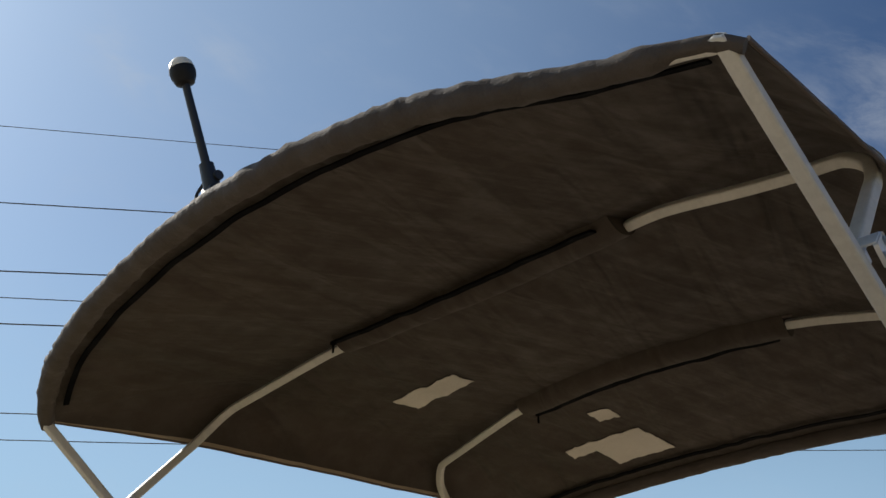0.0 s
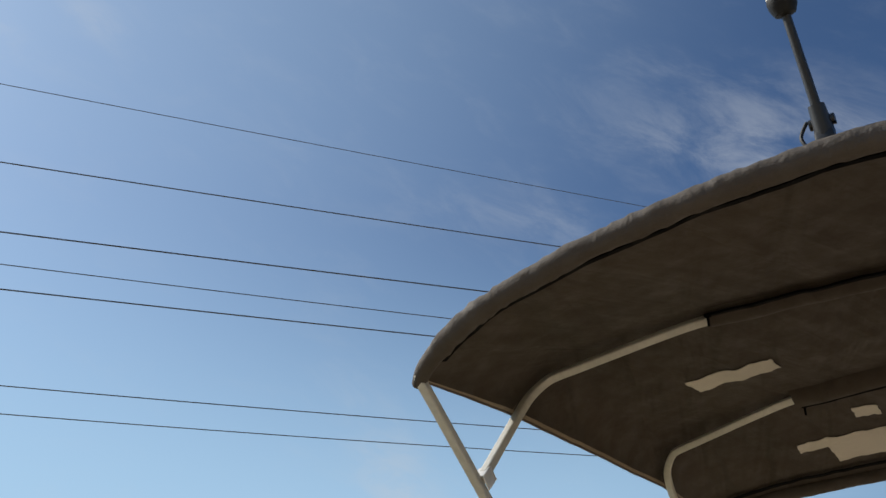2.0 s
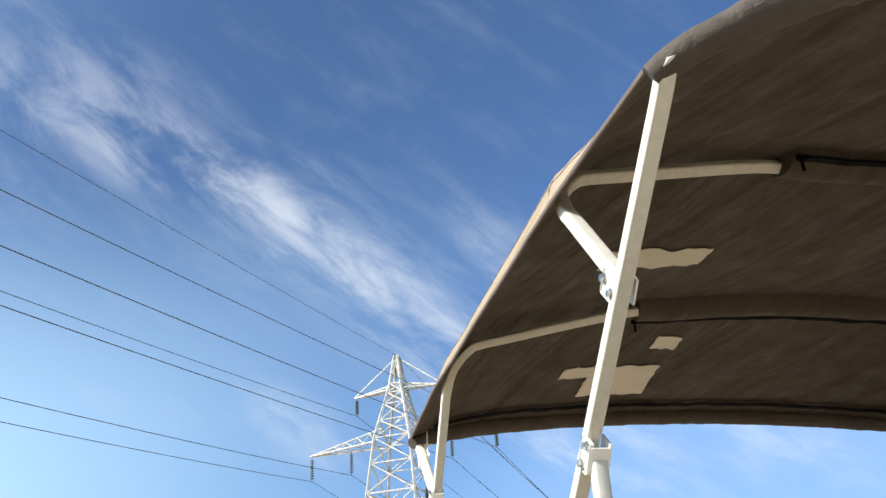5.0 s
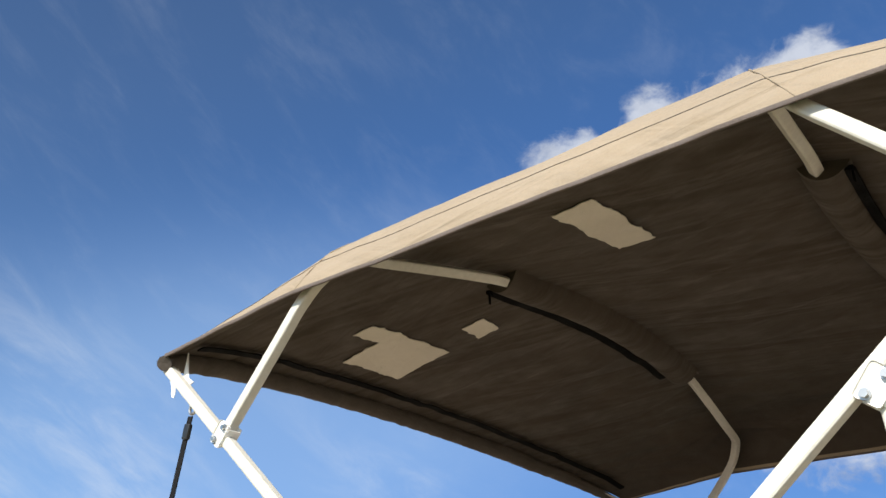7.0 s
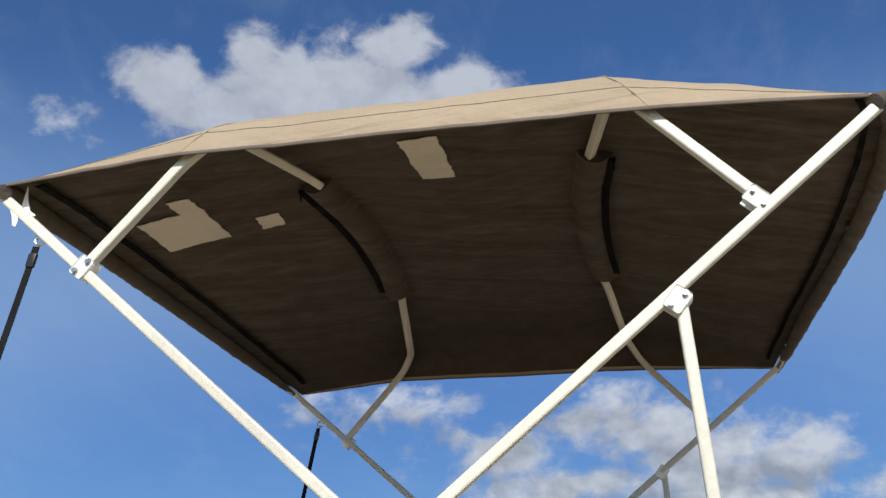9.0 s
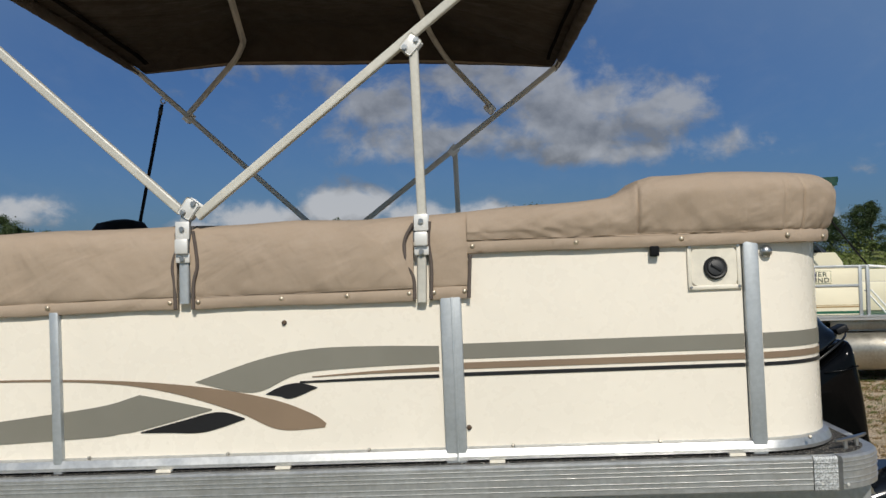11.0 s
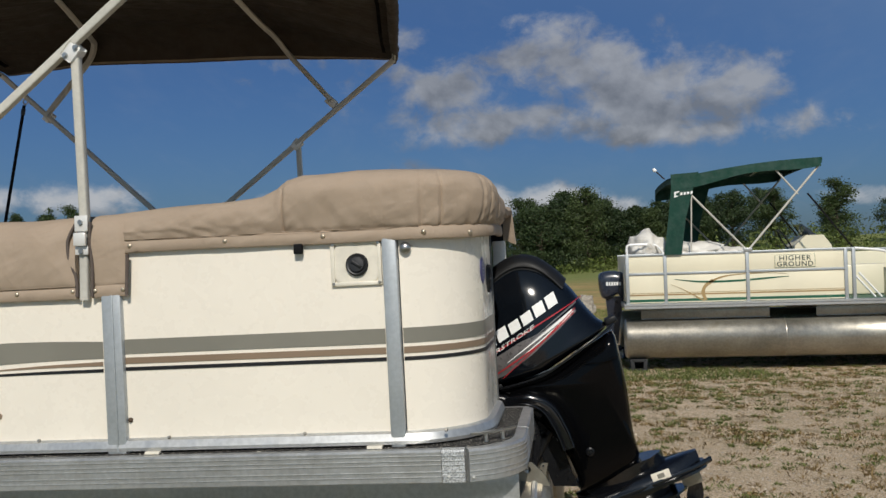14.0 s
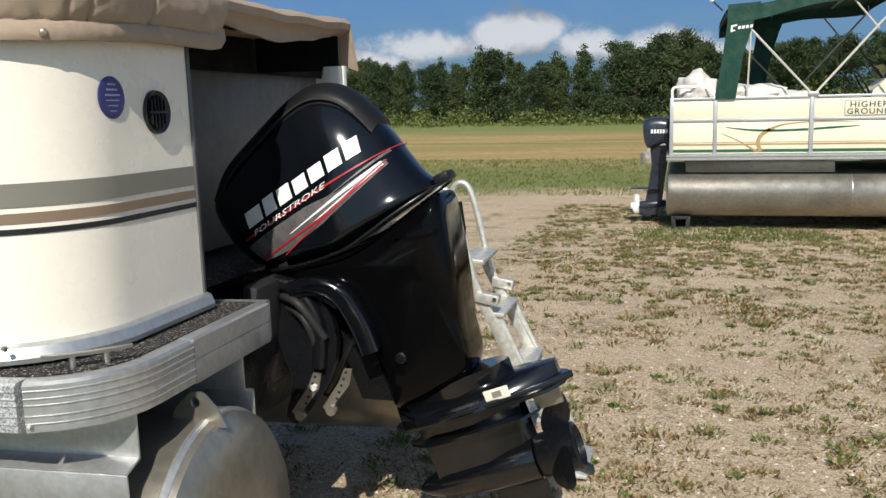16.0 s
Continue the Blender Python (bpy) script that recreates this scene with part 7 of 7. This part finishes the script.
# its motor and the blocks under it
om = thing("outboard_motor", "dark blue-grey outboard motor with a white propeller", "outboard motor", (0.62, OY + 1.0, 0.47))
om.scale = (1.15, 1.15, 1.12)
line = outline([(-0.02, 0.36), (0.05, 0.28), (0.05, 0.60), (-0.04, 0.66), (-0.20, 0.655), (-0.27, 0.60), (-0.26, 0.40), (-0.2, 0.30)], 4)
bm = rings([[(-0.1 + (x + 0.1) * s, y, 0.45 + (z - 0.45) * s) for x, z in line] for y, s in ((-0.17, 0.6), (-0.15, 0.88), (-0.1, 0.98), (0, 1), (0.1, 0.98), (0.15, 0.88), (0.17, 0.6))])
ocowl = part("cowl", bm, "motor_blue", om, "dark blue-grey cowling", 50)
for i in range(6):
    bb = box((-0.17 + i * 0.032, -0.172, 0.50), (0.022, 0.004, 0.045), bevel=0)
    part("mark_block", bb, "decal_white", ocowl)
leg_o = rings([[(x0, -w2, z), (x1, -w2, z), (x1, w2, z), (x0, w2, z)] for z, x0, x1, w2 in ((0.33, -0.19, 0.03, 0.11), (0.1, -0.17, 0.0, 0.07), (-0.12, -0.2, -0.03, 0.045), (-0.32, -0.24, -0.05, 0.035), (-0.48, -0.27, -0.12, 0.02))])
part("leg", leg_o, "motor_blue", om, smooth=40)
part("cavitation_plate", plate([(-0.40, -0.1), (-0.1, -0.11), (-0.05, 0.0), (-0.1, 0.11), (-0.40, 0.1)], 0.012, "z", -0.17), "motor_blue", om)
part("gear_case", lathe([(0.005, 0), (0.04, 0.05), (0.05, 0.16), (0.05, 0.3), (0.035, 0.34)], (0.02, 0, -0.34), (-1, 0, -0.1), 16), "motor_blue", om, smooth=50)
pr = bmesh.new()
for k in range(3):
    a = radians(90 + 120 * k)
    add_box(pr, (-0.34, 0.07 * math.cos(a), -0.37 + 0.07 * math.sin(a)), (0.05, 0.06, 0.12), Matrix.Rotation(a - radians(90), 3, "X") @ Matrix.Rotation(radians(30), 3, "Z"), 0.006)
add_rod(pr, (-0.30, 0, -0.37), (-0.40, 0, -0.38), 0.04)
part("propeller", pr, "decal_white", om, "off-white propeller", 40)


def support_block(x, y):
    th = thing("support_block", "black plastic stepped block under the float", "support block", (x, y, ground_height(x, y)), "support blocks")
    top = 0.003 - ground_height(x, y)
    b = bmesh.new()
    for sx in (-1, 1):
        add_box(b, (sx * 0.085, 0, top / 2), (0.05, 0.28, top), turn_y(sx * 6), 0.008)
    add_box(b, (0, 0, top - 0.02), (0.19, 0.28, 0.04), bevel=0.008)
    add_box(b, (0, 0.11, top / 2), (0.16, 0.03, top), bevel=0.004)
    add_box(b, (0, 0, 0.012), (0.25, 0.3, 0.024), bevel=0.004)
    part("block", b, "block_plastic", th, smooth=30)


for x in (0.80, 5.25):
    for y in (OY + 0.34, OY + 2.1):
        support_block(x, y)
# blocks that carry the near boat
for x, y in ((-1.2, 0.34), (-1.2, 2 * MID - 0.34), (-5.0, 0.34), (-5.0, 2 * MID - 0.34)):
    th = thing("support_block", "black plastic block under the near float", "support block", (x, y, ground_height(x, y)), "support blocks")
    part("block", box((0, 0, 0.105), (0.3, 0.3, 0.21), bevel=0.01), "block_plastic", th)

# heap with a dirty sheet beside the far boat's stern
heap_t = thing("rubble_heap", "pale dusty rubble heap at the edge of the field", "rubble", (0.22, 24.0, ground_height(0.22, 24.0)))
heap_t.scale = (0.8, 0.8, 0.8)
bm = bmesh.new()
bmesh.ops.create_icosphere(bm, subdivisions=4, radius=1.0)
for v in bm.verts:
    p = v.co.copy()
    k = 1 + 0.35 * noise.noise(p * 1.7) + 0.18 * noise.noise(p * 5)
    v.co = Vector((p.x * 0.48 * k, p.y * 0.4 * k, max(-0.05, p.z) * 0.62 * k))
part("rubble", bm, "rock", heap_t, smooth=30)

# ---- power line ----
PX, PY = -74.45, 10.78
ARM = Vector((math.cos(radians(238)), math.sin(radians(238)), 0))
RUN = Vector((-ARM.y, ARM.x, 0))
pylon = thing("lattice_pylon", "steel lattice pylon carrying six conductors", "power pylon", (PX, PY, ground_height(PX, PY)))
PM = Matrix.Translation(-pylon.location)


def ppart(name, bm, mat="pylon_steel", label="", parent=None):
    bm.transform(PM)
    return part(name, bm, mat, parent or pylon, label, 40)


WIDTH = ((0, 6.6), (17, 4.1), (21.5, 3.1), (26.0, 1.05), (28.6, 0.3))


def tower(i, z):
    h = lerp_rows(z, WIDTH) / 2
    sx, sy = ((1, 1), (1, -1), (-1, -1), (-1, 1))[i % 4]
    return Vector((PX, PY, z)) + ARM * (h * sx) + RUN * (h * sy)


LEVELS = (0, 5.5, 10, 13.8, 17, 19.4, 21.5, 23.0, 24.4, 25.4, 26.2, 28.6)
for i in range(4):
    ppart("leg", sweep(rounded(0.2, 0.2, 0.02, 2), [tower(i, z) for z in (0, 10, 17, 21.5, 26.0, 28.7)]), label="steel angle leg")
for a, b in zip(LEVELS, LEVELS[1:]):
    for i in range(4):
        w2 = 0.055 if a > 16 else 0.07
        x = rod(tower(i, a), tower(i + 1, b), w2, segs=6)
        add_rod(x, tower(i + 1, a), tower(i, b), w2, segs=6)
        add_rod(x, tower(i, b), tower(i + 1, b), w2, segs=6)
        ppart("cross_brace", x)


def cross_arm(z, reach, sg, depth, base_w):
    """A tapering lattice arm to one side."""
    root = Vector((PX, PY, z)) + ARM * (sg * lerp_rows(z, WIDTH) / 2)
    tip = Vector((PX, PY, z - 0.1)) + ARM * (sg * reach)
    n = 6
    low = [[root.lerp(tip, i / n) + RUN * (s * base_w / 2 * (1 - i / n)) for i in range(n + 1)] for s in (-1, 1)]
    up_l = [(root + Vector((0, 0, depth))).lerp(tip, i / n) for i in range(n + 1)]
    for line in low + [up_l]:
        ppart("arm_chord", rod(line[0], line[-1], 0.07, segs=6), label="tapering cross-arm chord")
    for i in range(n):
        for p, q in ((low[0][i], low[1][i + 1]), (low[1][i], up_l[i + 1]), (low[0][i], up_l[i]), (low[1][i], up_l[i])):
            if (p - q).length > 0.05:
                ppart("arm_brace", rod(p, q, 0.045, segs=5))


for sg in (-1, 1):
    cross_arm(21.3, 8.25, sg, 1.35, 2.6)
    cross_arm(25.7, 4.0, sg, 0.5, 1.0)
    t = Vector((PX, PY, 28.6))
    ppart("stay", rod(t, Vector((PX, PY, 25.65)) + ARM * (sg * 4.0), 0.06, segs=6))
for k, z0, z1 in ((-3.99, 25.5, 24.39), (3.8, 25.5, 24.04), (-8.3, 21.1, 19.68), (-4.54, 21.1, 19.35), (4.36, 21.1, 19.14), (8.03, 21.1, 19.09)):
    top = Vector((PX, PY, z0)) + ARM * k
    n = 8
    prof = [(0.02, 0.0)]
    for i in range(n):
        h = (z0 - z1) * (0.12 + 0.82 * i / n)
        prof += [(0.03, h), (0.17, h + 0.035), (0.15, h + 0.09), (0.03, h + 0.11)]
    prof.append((0.02, z0 - z1))
    ppart("insulator_string", lathe(prof, top, (0, 0, -1), 12), "insulator", "string of grey-green insulator discs")

CABLES = ((30.29, 24.095, -0.05882, 0.00013, 0.016, 28.74), (26.32, 18.384, -0.07105, 0.00024, 0.023, 24.39), (22.02, 13.740, -0.07545, 0.00016, 0.022, 19.68), (34.11, 18.495, -0.06073, 0.00029, 0.022, 24.04), (25.77, 13.777, -0.066, 0.00022, 0.023, 19.35), (34.67, 13.831, -0.05102, 0.00038, 0.022, 19.14), (38.34, 13.890, -0.04991, 0.00037, 0.022, 19.09))
S_AT = -68.85
for dm, c0, c1, c2, r, z_at in CABLES:
    pts = []
    off = z_at - (c0 + c1 * S_AT + c2 * S_AT * S_AT)
    for i in range(40, 0, -1):
        d = i * 3.2
        pts.append(ARM * dm + RUN * (S_AT - d) + Vector((0, 0, z_at - 0.115 * d + 0.0005 * d * d)))
    for i in range(60):
        s = S_AT + i * 2.6
        z = c0 + c1 * s + c2 * s * s + off * max(0, 1 - i / 12)
        pts.append(ARM * dm + RUN * s + Vector((0, 0, z)))
    cb = sweep(circle(r, 6), pts, (0, 0, 1))
    ob = part("power_cable", cb, "cable", None, smooth=60)
    tagged(ob, "dark overhead power cable strung from the pylon", "power cable", "overhead cables")


# ---- trees, hedge bank, weeds and stones ----
def leaf_mesh(name, centres, size, rnd, mat, flat=0.0):
    """Many small leaf cards round the given centres (place, spread, count)."""
    verts, faces = [], []
    for c, spread, count in centres:
        for _ in range(count):
            p = Vector((rnd.gauss(0, 1), rnd.gauss(0, 1), rnd.gauss(0, 0.75))) * spread * 0.55 + c
            a = Vector((rnd.uniform(-1, 1), rnd.uniform(-1, 1), rnd.uniform(-1, 1))).normalized()
            b = a.orthogonal().normalized()
            b.rotate(Matrix.Rotation(rnd.uniform(0, 6.28), 3, a))
            n2 = a.cross(b)
            s = size * rnd.uniform(0.6, 1.3)
            i = len(verts)
            verts += [p - b * s * 0.5, p + n2 * s * 0.3, p + b * s * 0.5, p - n2 * s * 0.3]
            faces.append((i, i + 1, i + 2, i + 3))
    me = bpy.data.meshes.new(name)
    me.from_pydata(verts, [], faces)
    me.materials.append(M[mat])
    return me


def make_tree(seed, height, girth, pointed, mat):
    rnd = random.Random(seed)
    th = thing("tree", "leafy tree in the far tree line, dark summer green", "tree", (0, 0, 0), "tree line")
    bm = sweep(circle(0.5, 8), [(0, 0, 0)] + [(rnd.uniform(-.08, .08), rnd.uniform(-.08, .08), height * f) for f in (0.2, 0.45, 0.7, 0.92)], (1, 0, 0))
    k = 8
    for i, v in enumerate(bm.verts):
        f = 1 - (i // k) / 5
        c = Vector((v.co.x, v.co.y, 0))
        v.co.x *= 0.28 * f * height / 7
        v.co.y *= 0.28 * f * height / 7
    centres = []
    for i in range(34):
        f = rnd.uniform(0.03, 0.98)
        prof = (1 - f) ** 0.6 if pointed else math.sin(math.pi * min(1, 0.12 + 0.84 * f)) ** 0.65
        r = girth * prof * rnd.uniform(0.35, 1.05)
        a = rnd.uniform(0, 2 * math.pi)
        tip = Vector((r * math.cos(a), r * math.sin(a), height * f + r * 0.25))
        foot = Vector((0, 0, height * max(0.08, f - 0.12)))
        add_rod(bm, foot, tip, 0.05 * height / 7, 0.012, 5)
        centres.append((tip, 0.50 * girth * rnd.uniform(0.6, 1.1) * (0.6 + 0.4 * prof), 190))
        centres.append((foot.lerp(tip, 0.6), 0.36 * girth * rnd.uniform(0.7, 1.1), 60))
    for i in range(5):
        centres.append((Vector((rnd.uniform(-.15, .15), rnd.uniform(-.15, .15), height * rnd.uniform(0.9, 1.02))), 0.2 * girth, 40))
    part("trunk", bm, "bark", th, smooth=60)
    crown = new("crown", leaf_mesh("crown", centres, 0.175, rnd, mat))
    crown.parent = th
    return th


KINDS = [make_tree(11, 6.2, 1.4, True, "leaf_dark"), make_tree(12, 5.6, 1.3, True, "leaf_mid"), make_tree(13, 6.6, 1.6, False, "leaf_mid"), make_tree(14, 5.4, 1.15, True, "leaf_dark"), make_tree(15, 5.6, 1.7, False, "leaf_dark"), make_tree(16, 6.6, 1.35, True, "leaf_mid")]
rnd = random.Random(77)
spots = []
x = -52.0
while x < 62:
    gap = 1.1 + rnd.uniform(-0.3, 0.5)
    if 12 < x < 46:
        gap += 3.6
    x += gap
    hole = any(abs(x - g) < 1.0 for g in (-10.2, -5.4))
    for row, y0 in enumerate((78, 82.5, 87)):
        if row == 0 and hole:
            continue
        if row == 1 and (rnd.random() < 0.25 or hole):
            continue
        if row == 2 and (rnd.random() < 0.35 or hole):
            continue
        spots.append((x + rnd.uniform(-0.9, 0.9), y0 + rnd.uniform(-1.5, 1.5)))
for i, (x, y) in enumerate(spots):
    kind = rnd.choice(KINDS)
    if x > 4:
        kind = KINDS[rnd.choice((2, 4, 0))]
    if -9.5 < x < -5.5 and y < 81:
        kind = KINDS[5]
    size = rnd.uniform(0.82, 1.08)
    if x < -6:
        size *= 0.86 if x > -17 else 0.72
    if x > 4:
        size *= rnd.uniform(0.62, 0.92)
    m = pose(x, y, ground_height(x, y) - 0.05, 0, 0, rnd.uniform(0, 360))
    if i < len(KINDS):
        KINDS[i].matrix_basis = m
    else:
        t = copy_thing(kind, m)
        broad_by = 1.25 if x > 4 else 1.0
        t.scale = (size * broad_by * rnd.uniform(0.9, 1.15), size * broad_by * rnd.uniform(0.9, 1.15), size)

rnd = random.Random(5)
centres = []
for i in range(1300):
    x = rnd.uniform(-50, 62)
    y = rnd.uniform(72.5, 79)
    tall = 0.0
    if x > 4:
        y = rnd.uniform(64, 80)
        tall = rnd.uniform(0.2, 1.5) if rnd.random() < 0.6 else 0.0
    centres.append((Vector((x, y, ground_height(x, y) + rnd.uniform(0.0, 0.55) + tall)), rnd.uniform(0.5, 1.0), 20))
hedge = new("undergrowth", leaf_mesh("undergrowth", centres, 0.26, rnd, "leaf_scrub"))
tagged(hedge, "rough green scrub along the foot of the trees", "undergrowth", kind="stuff")


def tufts(name, count, area, seed, mat, height, blades, label, clump=True):
    rnd = random.Random(seed)
    verts, faces = [], []
    x0, x1, y0, y1 = area
    made = 0
    while made < count:
        x, y = rnd.uniform(x0, x1), rnd.uniform(y0, y1)
        d = noise.noise((x * 0.9, y * 0.9, seed)) + 0.6 * noise.noise((x * 2.6, y * 2.6, seed + 3))
        if clump and d < rnd.uniform(-0.15, 0.45):
            continue
        made += 1
        z = ground_height(x, y)
        for _ in range(blades):
            a = rnd.uniform(0, 2 * math.pi)
            h = height * rnd.uniform(0.4, 1.2)
            wd = 0.0025 + 0.004 * rnd.random() + 0.05 * height * rnd.random()
            lean = h * rnd.uniform(0.2, 1.3)
            px, py = x + rnd.gauss(0, 0.06), y + rnd.gauss(0, 0.06)
            cx, cy = math.cos(a), math.sin(a)
            i = len(verts)
            verts += [(px - cy * wd, py + cx * wd, z - 0.003), (px + cy * wd, py - cx * wd, z - 0.003), (px + cx * lean * 0.5 + cy * wd * 0.8, py + cy * lean * 0.5 - cx * wd * 0.8, z + h * 0.7), (px + cx * lean, py + cy * lean, z + h)]
            faces += [(i, i + 1, i + 2), (i, i + 2, i + 3)]
    me = bpy.data.meshes.new(name)
    me.from_pydata(verts, [], faces)
    me.materials.append(M[mat])
    tagged(new(name, me), label, "weeds", kind="stuff")




def weed_clumps(name, count, area, seed, mat, reach, leaves, label):
    """Low rosettes of small leaves, thickest where the ground is already weedy."""
    rnd = random.Random(seed)
    verts, faces = [], []
    x0, x1, y0, y1 = area
    made = 0
    while made < count:
        x, y = rnd.uniform(x0, x1), rnd.uniform(y0, y1)
        d = noise.noise((x * 0.7, y * 0.9, 3)) + 0.7 * noise.noise((x * 2.4, y * 2.4, 6))
        if d < rnd.uniform(-0.75, 0.55):
            continue
        made += 1
        z = ground_height(x, y)
        spread = reach * rnd.uniform(0.35, 1.0) ** 1.5 * 1.4
        for _ in range(int(leaves * rnd.uniform(0.5, 1.3))):
            a, q = rnd.uniform(0, 2 * math.pi), spread * rnd.random() ** 0.6
            px, py = x + q * math.cos(a) * 1.2, y + q * math.sin(a)
            a += rnd.uniform(-1.2, 1.2)
            ln = rnd.uniform(0.008, 0.024) * (1 + 4 * reach)
            wd = ln * rnd.uniform(0.14, 0.3)
            lift = ln * rnd.uniform(0.1, 0.9) + 0.012 * max(0.0, 1 - q / spread)
            cx, cy = math.cos(a), math.sin(a)
            i = len(verts)
            verts += [(px, py, z - 0.002), (px + cx * ln * 0.5 + cy * wd, py + cy * ln * 0.5 - cx * wd, z + lift * 0.75), (px + cx * ln, py + cy * ln, z + lift), (px + cx * ln * 0.5 - cy * wd, py + cy * ln * 0.5 + cx * wd, z + lift * 0.75)]
            faces.append((i, i + 1, i + 2, i + 3))
    me = bpy.data.meshes.new(name)
    me.from_pydata(verts, [], faces)
    me.materials.append(M[mat])
    tagged(new(name, me), label, "weeds", kind="stuff")


weed_clumps("green_weeds", 3200, (-1.0, 9, 1.4, 13.5), 3, "leaf_weed", 0.058, 34, "low green weeds growing in clumps in the gravel")
weed_clumps("dry_weeds", 4600, (-1.0, 9, 1.4, 13.5), 8, "leaf_dry", 0.075, 20, "dry brown weeds lying in the gravel")
tufts("shade_weeds", 260, (0.3, 2.4, 9.2, 10.4), 21, "leaf_weed", 0.05, 8, "taller grass along the far boat's floats", False)
tufts("field_grass", 6000, (-14, 9, 15, 26), 30, "leaf_weed", 0.07, 5, "short rough grass at the field's edge", False)


def stones(count, area, seed):
    rnd = random.Random(seed)
    base = [Vector(p) for p in ((1, 0, 0), (-1, 0, 0), (0, 1, 0), (0, -1, 0), (0, 0, 1), (0, 0, -0.4))]
    tri = ((0, 2, 4), (2, 1, 4), (1, 3, 4), (3, 0, 4), (2, 0, 5), (1, 2, 5), (3, 1, 5), (0, 3, 5))
    verts, faces = [], []
    x0, x1, y0, y1 = area
    for _ in range(count):
        y = y0 + (y1 - y0) * rnd.random() ** 1.5
        x = rnd.uniform(x0, x1)
        s = 0.003 + 0.008 * rnd.random() ** 4
        a = rnd.uniform(0, 6.28)
        z = ground_height(x, y)
        i = len(verts)
        sx, sy, sz = s * rnd.uniform(0.7, 1.4), s * rnd.uniform(0.7, 1.4), s * rnd.uniform(0.5, 1.0)
        for p in base:
            q = Vector((p.x * sx * rnd.uniform(0.8, 1.2), p.y * sy * rnd.uniform(0.8, 1.2), p.z * sz))
            verts.append((x + q.x * math.cos(a) - q.y * math.sin(a), y + q.x * math.sin(a) + q.y * math.cos(a), z + q.z + 0.001))
        faces += [(i + a2, i + b2, i + c2) for a2, b2, c2 in tri]
    me = bpy.data.meshes.new("gravel_stones")
    me.from_pydata(verts, [], faces)
    me.materials.append(M["stone"])
    tagged(new("gravel_stones", me), "loose pale gravel stones strewn on the lot", "gravel", kind="stuff")


m = bpy.data.materials.new("stone")
m.use_nodes = True
n = Nodes(m.node_tree)
r = n.add("ShaderNodeNewGeometry").outputs["Random Per Island"]
c = n.mix(n.ramp(r, 0.0, 1.0, smooth=False), (0.22, 0.165, 0.115), (0.74, 0.66, 0.55))
p = n.add("ShaderNodeBsdfPrincipled", Base_Color=c, Roughness=0.9)
n.t.links.new(p.outputs[0], n.add("ShaderNodeOutputMaterial").inputs[0])
M["stone"] = m
stones(62000, (-2.0, 7.5, 1.2, 11), 2)
